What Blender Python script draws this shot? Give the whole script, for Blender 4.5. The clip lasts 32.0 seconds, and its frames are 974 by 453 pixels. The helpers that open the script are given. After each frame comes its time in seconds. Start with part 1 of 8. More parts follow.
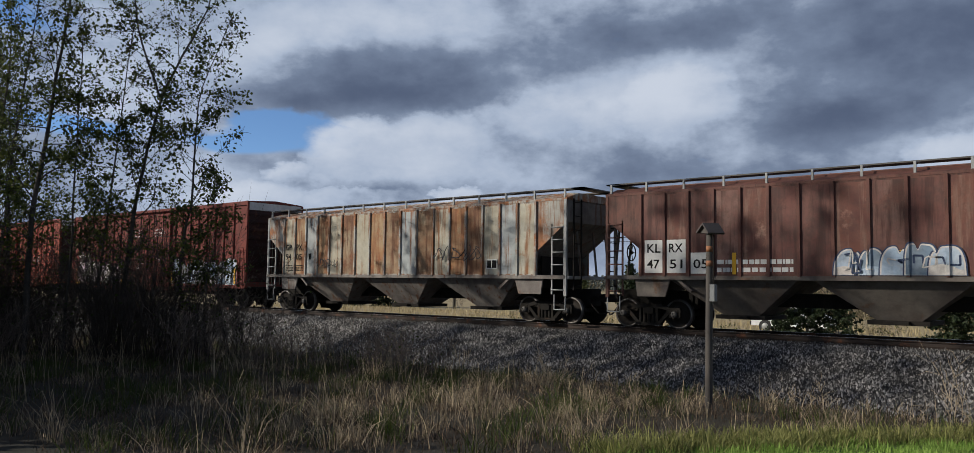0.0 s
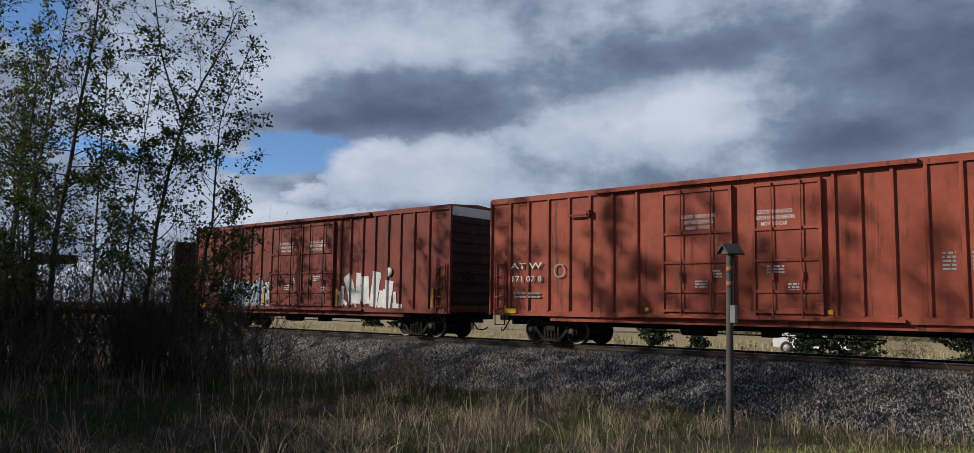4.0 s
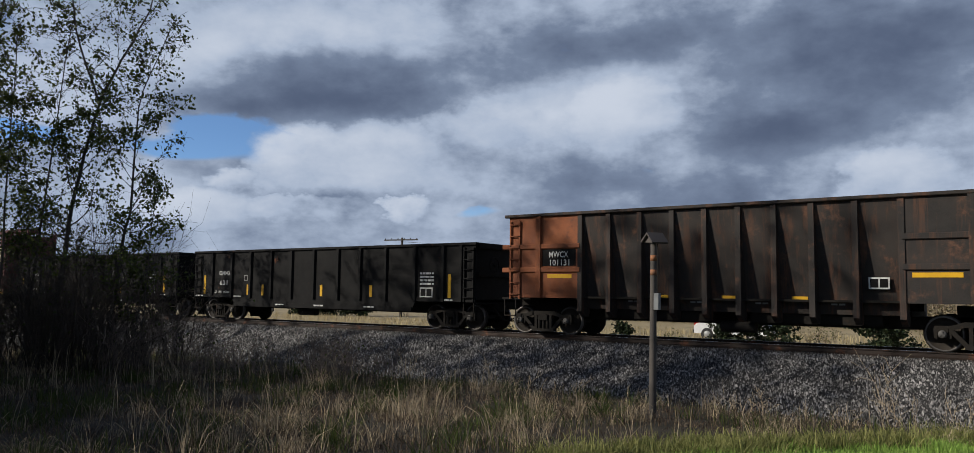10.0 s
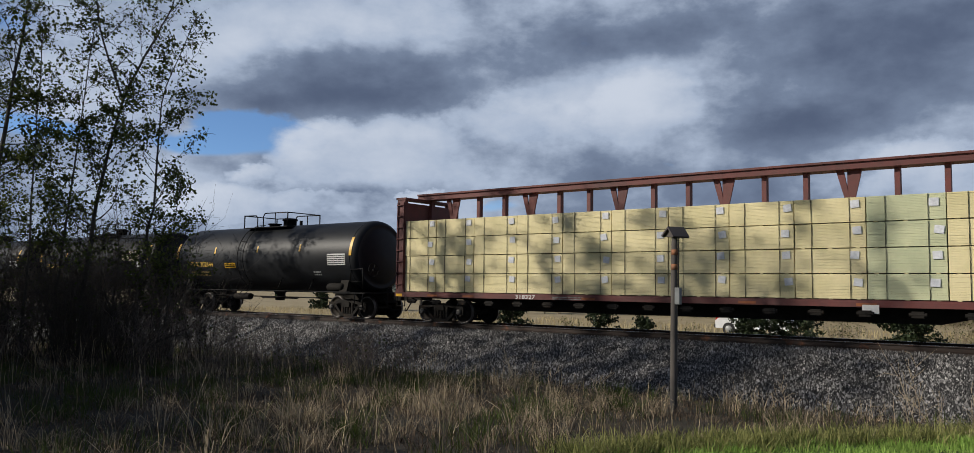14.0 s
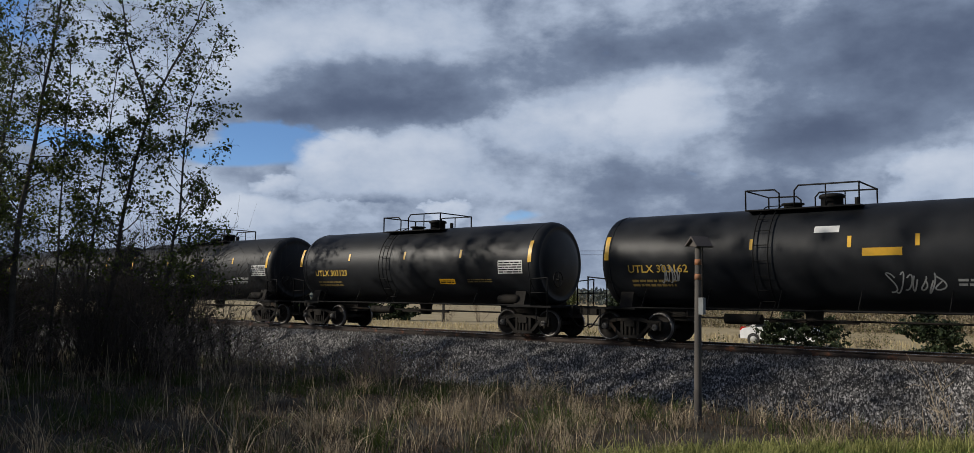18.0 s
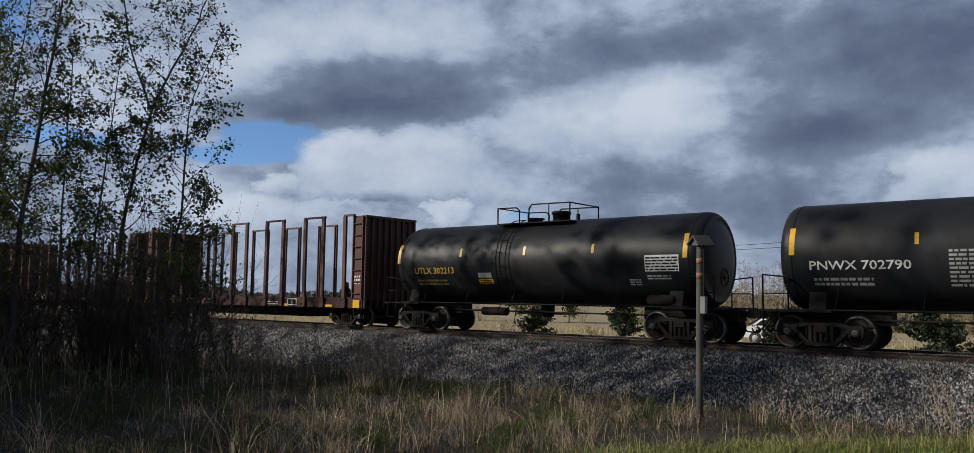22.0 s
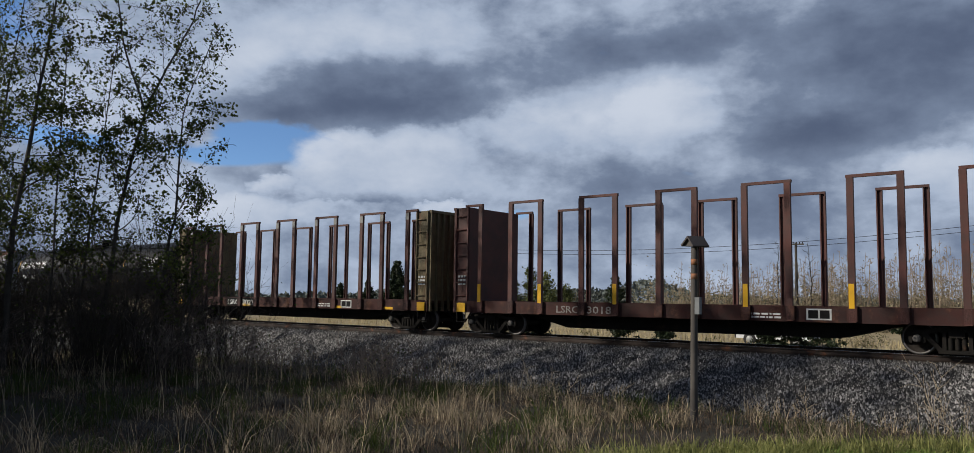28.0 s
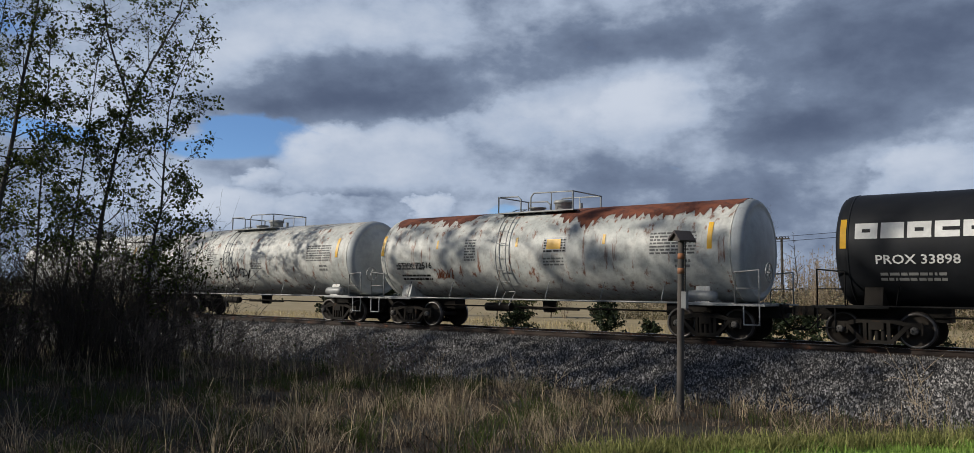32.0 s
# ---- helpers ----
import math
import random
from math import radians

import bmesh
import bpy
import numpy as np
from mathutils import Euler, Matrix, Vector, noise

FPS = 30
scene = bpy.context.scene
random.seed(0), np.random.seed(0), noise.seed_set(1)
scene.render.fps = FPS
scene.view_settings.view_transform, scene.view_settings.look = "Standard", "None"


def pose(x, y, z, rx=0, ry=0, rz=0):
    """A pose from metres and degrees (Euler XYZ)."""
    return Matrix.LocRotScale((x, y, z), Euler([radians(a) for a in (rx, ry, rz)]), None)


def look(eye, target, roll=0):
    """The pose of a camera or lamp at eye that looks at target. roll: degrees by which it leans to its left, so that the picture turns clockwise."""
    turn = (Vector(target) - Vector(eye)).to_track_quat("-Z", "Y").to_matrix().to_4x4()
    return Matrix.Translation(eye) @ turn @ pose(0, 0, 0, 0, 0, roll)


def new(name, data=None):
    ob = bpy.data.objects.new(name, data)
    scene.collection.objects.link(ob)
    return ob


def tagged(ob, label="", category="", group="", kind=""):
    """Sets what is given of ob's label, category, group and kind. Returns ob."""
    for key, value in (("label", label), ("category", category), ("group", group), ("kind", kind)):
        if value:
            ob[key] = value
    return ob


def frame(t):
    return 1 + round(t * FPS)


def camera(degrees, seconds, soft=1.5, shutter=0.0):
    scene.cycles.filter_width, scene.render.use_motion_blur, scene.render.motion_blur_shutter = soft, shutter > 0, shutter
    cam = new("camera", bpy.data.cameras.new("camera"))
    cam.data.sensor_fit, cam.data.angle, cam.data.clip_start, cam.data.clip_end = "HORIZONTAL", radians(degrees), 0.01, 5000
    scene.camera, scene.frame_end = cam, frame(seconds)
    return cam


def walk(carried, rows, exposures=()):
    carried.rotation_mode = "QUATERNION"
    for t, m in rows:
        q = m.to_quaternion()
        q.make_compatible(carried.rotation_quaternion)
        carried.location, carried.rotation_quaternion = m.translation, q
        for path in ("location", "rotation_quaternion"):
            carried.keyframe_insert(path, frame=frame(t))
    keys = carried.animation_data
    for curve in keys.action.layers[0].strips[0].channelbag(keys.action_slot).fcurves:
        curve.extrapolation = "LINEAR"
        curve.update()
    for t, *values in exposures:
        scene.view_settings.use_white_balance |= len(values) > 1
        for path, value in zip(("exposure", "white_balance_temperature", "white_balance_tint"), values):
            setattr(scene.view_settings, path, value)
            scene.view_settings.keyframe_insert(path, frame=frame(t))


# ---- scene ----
# ---- camera: hand-held, standing in one spot, turning a little ----
EYE = (0.0, -24.02, 1.30)
cam = camera(61.56, 32.0, soft=0.45)


def aim(yaw, pitch):
    """A view to the left of the track's normal by yaw degrees, raised by pitch."""
    a, b = radians(yaw), radians(pitch)
    way = Vector((-math.sin(a) * math.cos(b), math.cos(a) * math.cos(b), math.sin(b)))
    return look(EYE, Vector(EYE) + way, 0.75)


walk(cam, [(t, aim(yaw, pitch)) for t, yaw, pitch in [
    (0, 40.10, 4.06), (0.5, 40.54, 4.27), (1, 40.79, 4.47), (1.5, 40.99, 4.77), (2, 40.97, 4.95), (2.5, 41.26, 5.18),
    (3, 41.31, 5.31), (3.5, 41.38, 5.46), (5.5, 41.42, 5.54), (6, 41.40, 5.50), (6.5, 41.35, 5.44), (7, 40.50, 5.29),
    (7.5, 38.82, 4.95), (8, 37.26, 4.70), (8.5, 36.41, 4.63), (9, 36.14, 4.65), (9.5, 36.21, 4.63), (10, 36.40, 4.71),
    (10.5, 36.71, 4.89), (11, 36.97, 5.09), (11.5, 37.08, 5.17), (12, 37.02, 4.96), (12.5, 36.88, 4.69), (13, 37.09, 4.47),
    (13.5, 37.35, 4.40), (14, 37.80, 4.31), (14.5, 38.25, 4.31), (16.5, 39.22, 4.49), (17, 39.29, 4.68), (17.5, 39.37, 4.82),
    (18, 39.36, 4.99), (18.5, 39.35, 5.03), (19, 39.37, 5.03), (19.5, 39.43, 5.02), (20, 39.40, 5.04), (20.5, 39.42, 5.09),
    (21, 39.42, 5.13), (21.5, 39.44, 5.18), (22, 39.47, 4.91), (22.5, 39.43, 4.64), (23, 39.33, 4.42), (23.5, 39.16, 4.45),
    (24, 39.01, 4.66), (24.5, 39.00, 4.71), (25, 38.95, 4.75), (25.5, 38.94, 4.79), (27.5, 39.12, 4.98), (28, 39.11, 4.97),
    (28.5, 39.04, 5.05), (29, 38.96, 5.09), (29.5, 38.90, 5.18), (30, 38.81, 5.23), (30.5, 38.79, 5.27), (31, 38.61, 5.09),
    (31.5, 38.37, 4.80), (32, 38.23, 4.58),
]])

# ---- light ----
SUN_AZ, SUN_EL = radians(224.0), radians(27.0)   # clockwise from +Y
world = bpy.data.worlds.new("world")
scene.world = world
world.use_nodes = True


def build_sky():
    nt = world.node_tree
    nt.nodes.clear()
    N, Lk = nt.nodes.new, nt.links.new

    def val(sock, v):
        if isinstance(v, (int, float)):
            sock.default_value = v
        else:
            Lk(v, sock)

    def m(op, a, b=0.0, c=0.0, clamp=False):
        n = N("ShaderNodeMath")
        n.operation, n.use_clamp = op, clamp
        for s, v in zip(n.inputs, (a, b, c)):
            val(s, v)
        return n.outputs[0]

    def noise_at(vec, scale, detail, rough, distort=0.0):
        n = N("ShaderNodeTexNoise")
        n.inputs["Scale"].default_value, n.inputs["Detail"].default_value = scale, detail
        n.inputs["Roughness"].default_value, n.inputs["Distortion"].default_value = rough, distort
        Lk(vec, n.inputs["Vector"])
        return n.outputs["Fac"]

    def smooth(v, lo, hi):
        n = N("ShaderNodeMapRange")
        n.interpolation_type = "SMOOTHSTEP"
        val(n.inputs["Value"], v)
        n.inputs["From Min"].default_value, n.inputs["From Max"].default_value = lo, hi
        return n.outputs[0]

    sky = N("ShaderNodeTexSky")
    sky.sky_type, sky.sun_disc = "NISHITA", False
    sky.sun_elevation, sky.sun_rotation = SUN_EL, SUN_AZ
    sky.air_density, sky.dust_density, sky.ozone_density = 0.7, 0.0, 5.0
    tc = N("ShaderNodeTexCoord")
    sep = N("ShaderNodeSeparateXYZ")
    Lk(tc.outputs["Generated"], sep.inputs[0])
    dx, dy, dz = sep.outputs
    az = m("MULTIPLY", m("ARCTAN2", dx, dy), 57.2958)        # degrees, + to the right
    el = m("MULTIPLY", m("ARCSINE", dz), 57.2958)
    def field(sa, se, seed):
        """A point of the cloud noise: the sky's azimuth and elevation, stretched."""
        n = N("ShaderNodeCombineXYZ")
        Lk(m("MULTIPLY", az, sa), n.inputs[0])
        Lk(m("MULTIPLY", el, se), n.inputs[1])
        n.inputs[2].default_value = seed
        return n.outputs[0]

    big = noise_at(field(0.06, 0.13, 3.7), 1.2, 3.0, 0.5)
    fine = noise_at(field(0.075, 0.15, 1.3), 2.0, 9.0, 0.52, 0.12)
    curl = N("ShaderNodeTexNoise")                            # billows along the clouds' edges
    Lk(field(0.36, 0.55, 8.1), curl.inputs["Vector"])
    curl.inputs["Scale"].default_value, curl.inputs["Detail"].default_value, curl.inputs["Roughness"].default_value = 1.0, 6.0, 0.56
    bend = N("ShaderNodeSeparateXYZ")
    Lk(curl.outputs["Color"], bend.inputs[0])
    waz = m("ADD", az, m("MULTIPLY", m("SUBTRACT", bend.outputs[0], 0.5), 5.0))
    wel = m("ADD", el, m("MULTIPLY", m("SUBTRACT", bend.outputs[1], 0.5), 2.8))

    saz = m("ADD", az, m("MULTIPLY", m("SUBTRACT", big, 0.5), 4.0))
    sel = m("ADD", el, m("MULTIPLY", m("SUBTRACT", fine, 0.5), 2.2))

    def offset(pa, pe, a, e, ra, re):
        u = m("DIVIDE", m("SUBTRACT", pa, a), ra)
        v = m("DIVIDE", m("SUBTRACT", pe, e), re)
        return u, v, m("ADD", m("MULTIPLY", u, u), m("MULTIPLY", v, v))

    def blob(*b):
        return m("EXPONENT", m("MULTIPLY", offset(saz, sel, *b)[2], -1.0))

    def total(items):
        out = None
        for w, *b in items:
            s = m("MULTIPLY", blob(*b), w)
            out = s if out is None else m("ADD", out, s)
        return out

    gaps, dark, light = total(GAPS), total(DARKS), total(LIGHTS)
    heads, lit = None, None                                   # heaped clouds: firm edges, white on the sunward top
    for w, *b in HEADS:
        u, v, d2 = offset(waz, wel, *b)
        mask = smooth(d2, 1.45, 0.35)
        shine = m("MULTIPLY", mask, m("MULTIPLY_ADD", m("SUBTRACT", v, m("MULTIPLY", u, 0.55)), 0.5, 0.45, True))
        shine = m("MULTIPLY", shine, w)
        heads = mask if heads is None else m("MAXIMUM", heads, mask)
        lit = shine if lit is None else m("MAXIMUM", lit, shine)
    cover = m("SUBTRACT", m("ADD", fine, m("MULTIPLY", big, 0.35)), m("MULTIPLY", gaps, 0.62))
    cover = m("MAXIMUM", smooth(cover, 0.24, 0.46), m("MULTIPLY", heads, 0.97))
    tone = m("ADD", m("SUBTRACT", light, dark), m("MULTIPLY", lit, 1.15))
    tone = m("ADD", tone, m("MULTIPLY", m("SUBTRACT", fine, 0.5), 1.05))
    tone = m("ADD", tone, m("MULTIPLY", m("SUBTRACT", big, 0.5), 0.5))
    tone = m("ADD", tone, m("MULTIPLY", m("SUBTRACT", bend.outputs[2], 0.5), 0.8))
    # Unseen clouds overhead are made darker to cut the ambient light.
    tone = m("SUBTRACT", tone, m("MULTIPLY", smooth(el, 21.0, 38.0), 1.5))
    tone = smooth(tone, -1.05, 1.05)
    cloud = N("ShaderNodeValToRGB")
    ramp = cloud.color_ramp
    ramp.elements[0].position, ramp.elements[0].color = 0.0, (0.075, 0.100, 0.162, 1)
    ramp.elements[1].position, ramp.elements[1].color = 1.0, (0.495, 0.545, 0.635, 1)
    for p, c in ((0.35, (0.155, 0.198, 0.285, 1)), (0.62, (0.338, 0.402, 0.515, 1))):
        ramp.elements.new(p).color = c
    Lk(tone, cloud.inputs[0])
    bg_sky, bg_cloud, mixer, out = N("ShaderNodeBackground"), N("ShaderNodeBackground"), N("ShaderNodeMixShader"), N("ShaderNodeOutputWorld")
    Lk(sky.outputs[0], bg_sky.inputs[0])
    bg_sky.inputs[1].default_value = 0.125
    Lk(cloud.outputs[0], bg_cloud.inputs[0])
    bg_cloud.inputs[1].default_value = 1.16
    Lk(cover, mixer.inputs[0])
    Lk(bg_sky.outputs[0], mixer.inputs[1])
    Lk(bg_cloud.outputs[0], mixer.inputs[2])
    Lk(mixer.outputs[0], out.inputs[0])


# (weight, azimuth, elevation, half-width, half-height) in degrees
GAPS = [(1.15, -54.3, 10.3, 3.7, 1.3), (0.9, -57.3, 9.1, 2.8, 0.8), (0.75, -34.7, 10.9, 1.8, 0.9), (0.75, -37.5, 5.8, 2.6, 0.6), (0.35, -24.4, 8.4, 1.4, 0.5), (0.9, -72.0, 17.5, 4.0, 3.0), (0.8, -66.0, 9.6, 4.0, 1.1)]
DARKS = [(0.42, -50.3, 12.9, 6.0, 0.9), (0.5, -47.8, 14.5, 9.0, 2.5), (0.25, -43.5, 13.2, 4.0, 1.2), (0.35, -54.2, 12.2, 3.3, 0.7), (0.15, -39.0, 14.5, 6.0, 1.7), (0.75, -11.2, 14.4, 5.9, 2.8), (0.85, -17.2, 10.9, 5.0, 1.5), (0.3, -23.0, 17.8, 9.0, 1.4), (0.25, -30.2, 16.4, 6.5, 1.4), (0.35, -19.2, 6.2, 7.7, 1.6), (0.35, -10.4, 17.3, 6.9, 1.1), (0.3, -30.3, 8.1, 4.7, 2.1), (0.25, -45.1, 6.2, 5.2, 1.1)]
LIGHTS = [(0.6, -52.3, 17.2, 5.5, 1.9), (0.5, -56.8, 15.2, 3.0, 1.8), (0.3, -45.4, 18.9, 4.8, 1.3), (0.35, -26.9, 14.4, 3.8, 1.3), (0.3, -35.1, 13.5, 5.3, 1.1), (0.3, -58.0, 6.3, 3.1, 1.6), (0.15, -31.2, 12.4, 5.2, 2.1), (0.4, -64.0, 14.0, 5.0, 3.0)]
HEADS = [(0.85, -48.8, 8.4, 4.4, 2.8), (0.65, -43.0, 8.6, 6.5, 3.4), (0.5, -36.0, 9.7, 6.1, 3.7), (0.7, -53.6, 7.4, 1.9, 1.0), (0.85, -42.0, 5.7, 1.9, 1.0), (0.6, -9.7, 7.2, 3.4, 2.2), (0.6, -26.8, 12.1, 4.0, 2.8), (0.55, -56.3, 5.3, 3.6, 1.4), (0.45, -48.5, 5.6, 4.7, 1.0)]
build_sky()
sun = new("sun", bpy.data.lights.new("sun", "SUN"))
sun.data.energy, sun.data.angle, sun.data.color = 4.3, radians(0.6), (1.0, 0.93, 0.82)
sun.matrix_world = look((-60 * math.cos(SUN_EL), -60, 60), (-60 * math.cos(SUN_EL) - math.sin(SUN_AZ) * math.cos(SUN_EL), -60 - math.cos(SUN_AZ) * math.cos(SUN_EL), 60 - math.sin(SUN_EL)))
scene.view_settings.exposure = 0.0

# ---- building helpers ----
class Geo:
    """Collects vertices and faces of one mesh."""

    def __init__(self):
        self.v, self.f, self.s, self.m = [], [], [], []
        self.slot = 0

    def add(self, verts, faces, smooth=False):
        n = len(self.v)
        self.v += [tuple(p) for p in verts]
        self.f += [tuple(n + i for i in f) for f in faces]
        self.s += [smooth] * len(faces)
        self.m += [self.slot] * len(faces)
        return self

    def box(self, x0, x1, y0, y1, z0, z1, c=0.0):
        """A box; c chamfers the edges that run along its longest side."""
        if c <= 0:
            v = [(x, y, z) for x in (x0, x1) for y in (y0, y1) for z in (z0, z1)]
            return self.add(v, [(0, 1, 3, 2), (4, 6, 7, 5), (0, 4, 5, 1), (2, 3, 7, 6), (0, 2, 6, 4), (1, 5, 7, 3)])
        d = (x1 - x0, y1 - y0, z1 - z0)
        ax = d.index(max(d))
        lo, hi = (x0, y0, z0), (x1, y1, z1)
        i, j = [k for k in range(3) if k != ax]
        pr = [(lo[i] + c, lo[j]), (hi[i] - c, lo[j]), (hi[i], lo[j] + c), (hi[i], hi[j] - c), (hi[i] - c, hi[j]), (lo[i] + c, hi[j]), (lo[i], hi[j] - c), (lo[i], lo[j] + c)]
        return self.prism(pr, ax, lo[ax], hi[ax])

    def prism(self, profile, ax, a, b, smooth=False):
        """A closed profile in the two other axes, drawn out along axis ax from a to b."""
        i, j = [k for k in range(3) if k != ax]
        vs = []
        for e in (a, b):
            for p, q in profile:
                co = [0, 0, 0]
                co[ax], co[i], co[j] = e, p, q
                vs.append(co)
        n = len(profile)
        fs = [(k, (k + 1) % n, n + (k + 1) % n, n + k) for k in range(n)]
        self.add(vs, fs, smooth)
        return self.add(vs, [tuple(range(n - 1, -1, -1)), tuple(range(n, 2 * n))])

    def tube(self, p, q, r, seg=8, r2=None, smooth=True, caps=True):
        p, q = Vector(p), Vector(q)
        d = (q - p).normalized()
        u = d.orthogonal().normalized()
        w = d.cross(u)
        r2 = r if r2 is None else r2
        ring = lambda c, k: [c + (u * math.cos(a) + w * math.sin(a)) * k for a in (2 * math.pi * i / seg for i in range(seg))]
        vs = ring(p, r) + ring(q, r2)
        self.add(vs, [(i, (i + 1) % seg, seg + (i + 1) % seg, seg + i) for i in range(seg)], smooth)
        if caps:
            self.add(vs, [tuple(range(seg - 1, -1, -1)), tuple(range(seg, 2 * seg))])
        return self

    def path(self, pts, r, seg=8):
        """One bent tube through the points."""
        pts = [Vector(p) for p in pts]
        vs, up = [], None
        for k, p in enumerate(pts):
            a = (p - pts[k - 1]).normalized() if k else None
            b = (pts[k + 1] - p).normalized() if k < len(pts) - 1 else None
            d = (a or b) + (b or a)
            d = d.normalized() if d.length > 1e-6 else (b or a)
            up = d.orthogonal() if up is None else up - d * up.dot(d)
            if up.length < 1e-4:
                up = d.orthogonal()
            up.normalize()
            w = d.cross(up)
            grow = 1.0 if a is None or b is None else 1 / max(0.6, math.cos(a.angle(b) / 2))
            vs += [p + (up * math.cos(t) + w * math.sin(t)) * r * grow for t in (2 * math.pi * i / seg for i in range(seg))]
        n = len(pts)
        self.add(vs, [(k * seg + i, k * seg + (i + 1) % seg, (k + 1) * seg + (i + 1) % seg, (k + 1) * seg + i) for k in range(n - 1) for i in range(seg)] + [tuple(range(seg - 1, -1, -1)), tuple(range((n - 1) * seg, n * seg))], True)
        return self

    def lathe(self, prof, ax=0, seg=32, centre=(0, 0), smooth=True, arc=None):
        """(position along the axis, radius) rows turned about an axis through centre."""
        i, j = [k for k in range(3) if k != ax]
        vs = []
        for e, r in prof:
            for k in range(seg):
                a = 2 * math.pi * k / seg
                co = [0, 0, 0]
                co[ax], co[i], co[j] = e, centre[0] + r * math.cos(a), centre[1] + r * math.sin(a)
                vs.append(co)
        fs = [(a * seg + k, a * seg + (k + 1) % seg, (a + 1) * seg + (k + 1) % seg, (a + 1) * seg + k) for a in range(len(prof) - 1) for k in range(seg)]
        return self.add(vs, fs, smooth)

    def mesh(self, name):
        me = bpy.data.meshes.new(name)
        me.from_pydata(self.v, [], self.f)
        me.polygons.foreach_set("use_smooth", self.s)
        me.polygons.foreach_set("material_index", self.m)
        bm = bmesh.new()
        bm.from_mesh(me)
        bmesh.ops.recalc_face_normals(bm, faces=bm.faces)
        bm.to_mesh(me)
        bm.free()
        return me


def part(name, geo, material, parent=None, label="", at=None):
    """One mesh object under a thing or a part; geo is a Geo or a mesh that is shared."""
    me = geo if isinstance(geo, bpy.types.Mesh) else geo.mesh(name)
    if material and not me.materials:
        me.materials.append(material)
    ob = new(name, me)
    if parent:
        ob.parent = parent
    if at is not None:
        ob.matrix_basis = at if isinstance(at, Matrix) else Matrix.Translation(at)
    if label:
        ob["label"] = label
    return ob


def thing(name, label, category, group="", at=None):
    ob = tagged(new(name), label, category, group)
    if at is not None:
        ob.matrix_basis = at
    return ob


def raw_mesh(name, verts, quads, material):
    """A mesh from number arrays: verts n x 3, faces n x k."""
    me = bpy.data.meshes.new(name)
    k = quads.shape[1]
    me.vertices.add(len(verts))
    me.vertices.foreach_set("co", np.ascontiguousarray(verts, dtype=np.float32).ravel())
    me.loops.add(quads.size)
    me.loops.foreach_set("vertex_index", np.ascontiguousarray(quads, dtype=np.int32).ravel())
    me.polygons.add(len(quads))
    me.polygons.foreach_set("loop_start", np.arange(0, quads.size, k, dtype=np.int32))
    me.update(calc_edges=True)
    me.materials.append(material)
    return me


TEXTS = {}


def lettering(text, size, material, parent, at, name="lettering", width=None, thick=0.0):
    """Flat letters; the pose stands them up on the side that faces the camera. width: the whole line's length."""
    key = (text, material.name)
    if key not in TEXTS:
        cu = bpy.data.curves.new("letters", "FONT")
        cu.body, cu.size, cu.resolution_u, cu.fill_mode = text, 1.0, 2, "FRONT"
        cu.offset = 0.012
        cu.space_line = 1.0
        ob = bpy.data.objects.new("letters", cu)
        me = bpy.data.meshes.new_from_object(ob)
        bpy.data.objects.remove(ob)
        me.materials.clear()
        me.materials.append(material)
        TEXTS[key] = me
    me = TEXTS[key]
    ob = new(name, me)
    ob.parent = parent
    xs = [v.co.x for v in me.vertices]
    sx = size if width is None else width / max(1e-6, max(xs) - min(xs))
    ob.matrix_basis = at @ pose(0, 0, 0, 90) @ Matrix.Diagonal((sx, size, 1, 1))
    return ob

# ---- materials ----
def nodes_of(name):
    mat = bpy.data.materials.new(name)
    mat.use_nodes = True
    return mat, mat.node_tree, mat.node_tree.nodes["Principled BSDF"]


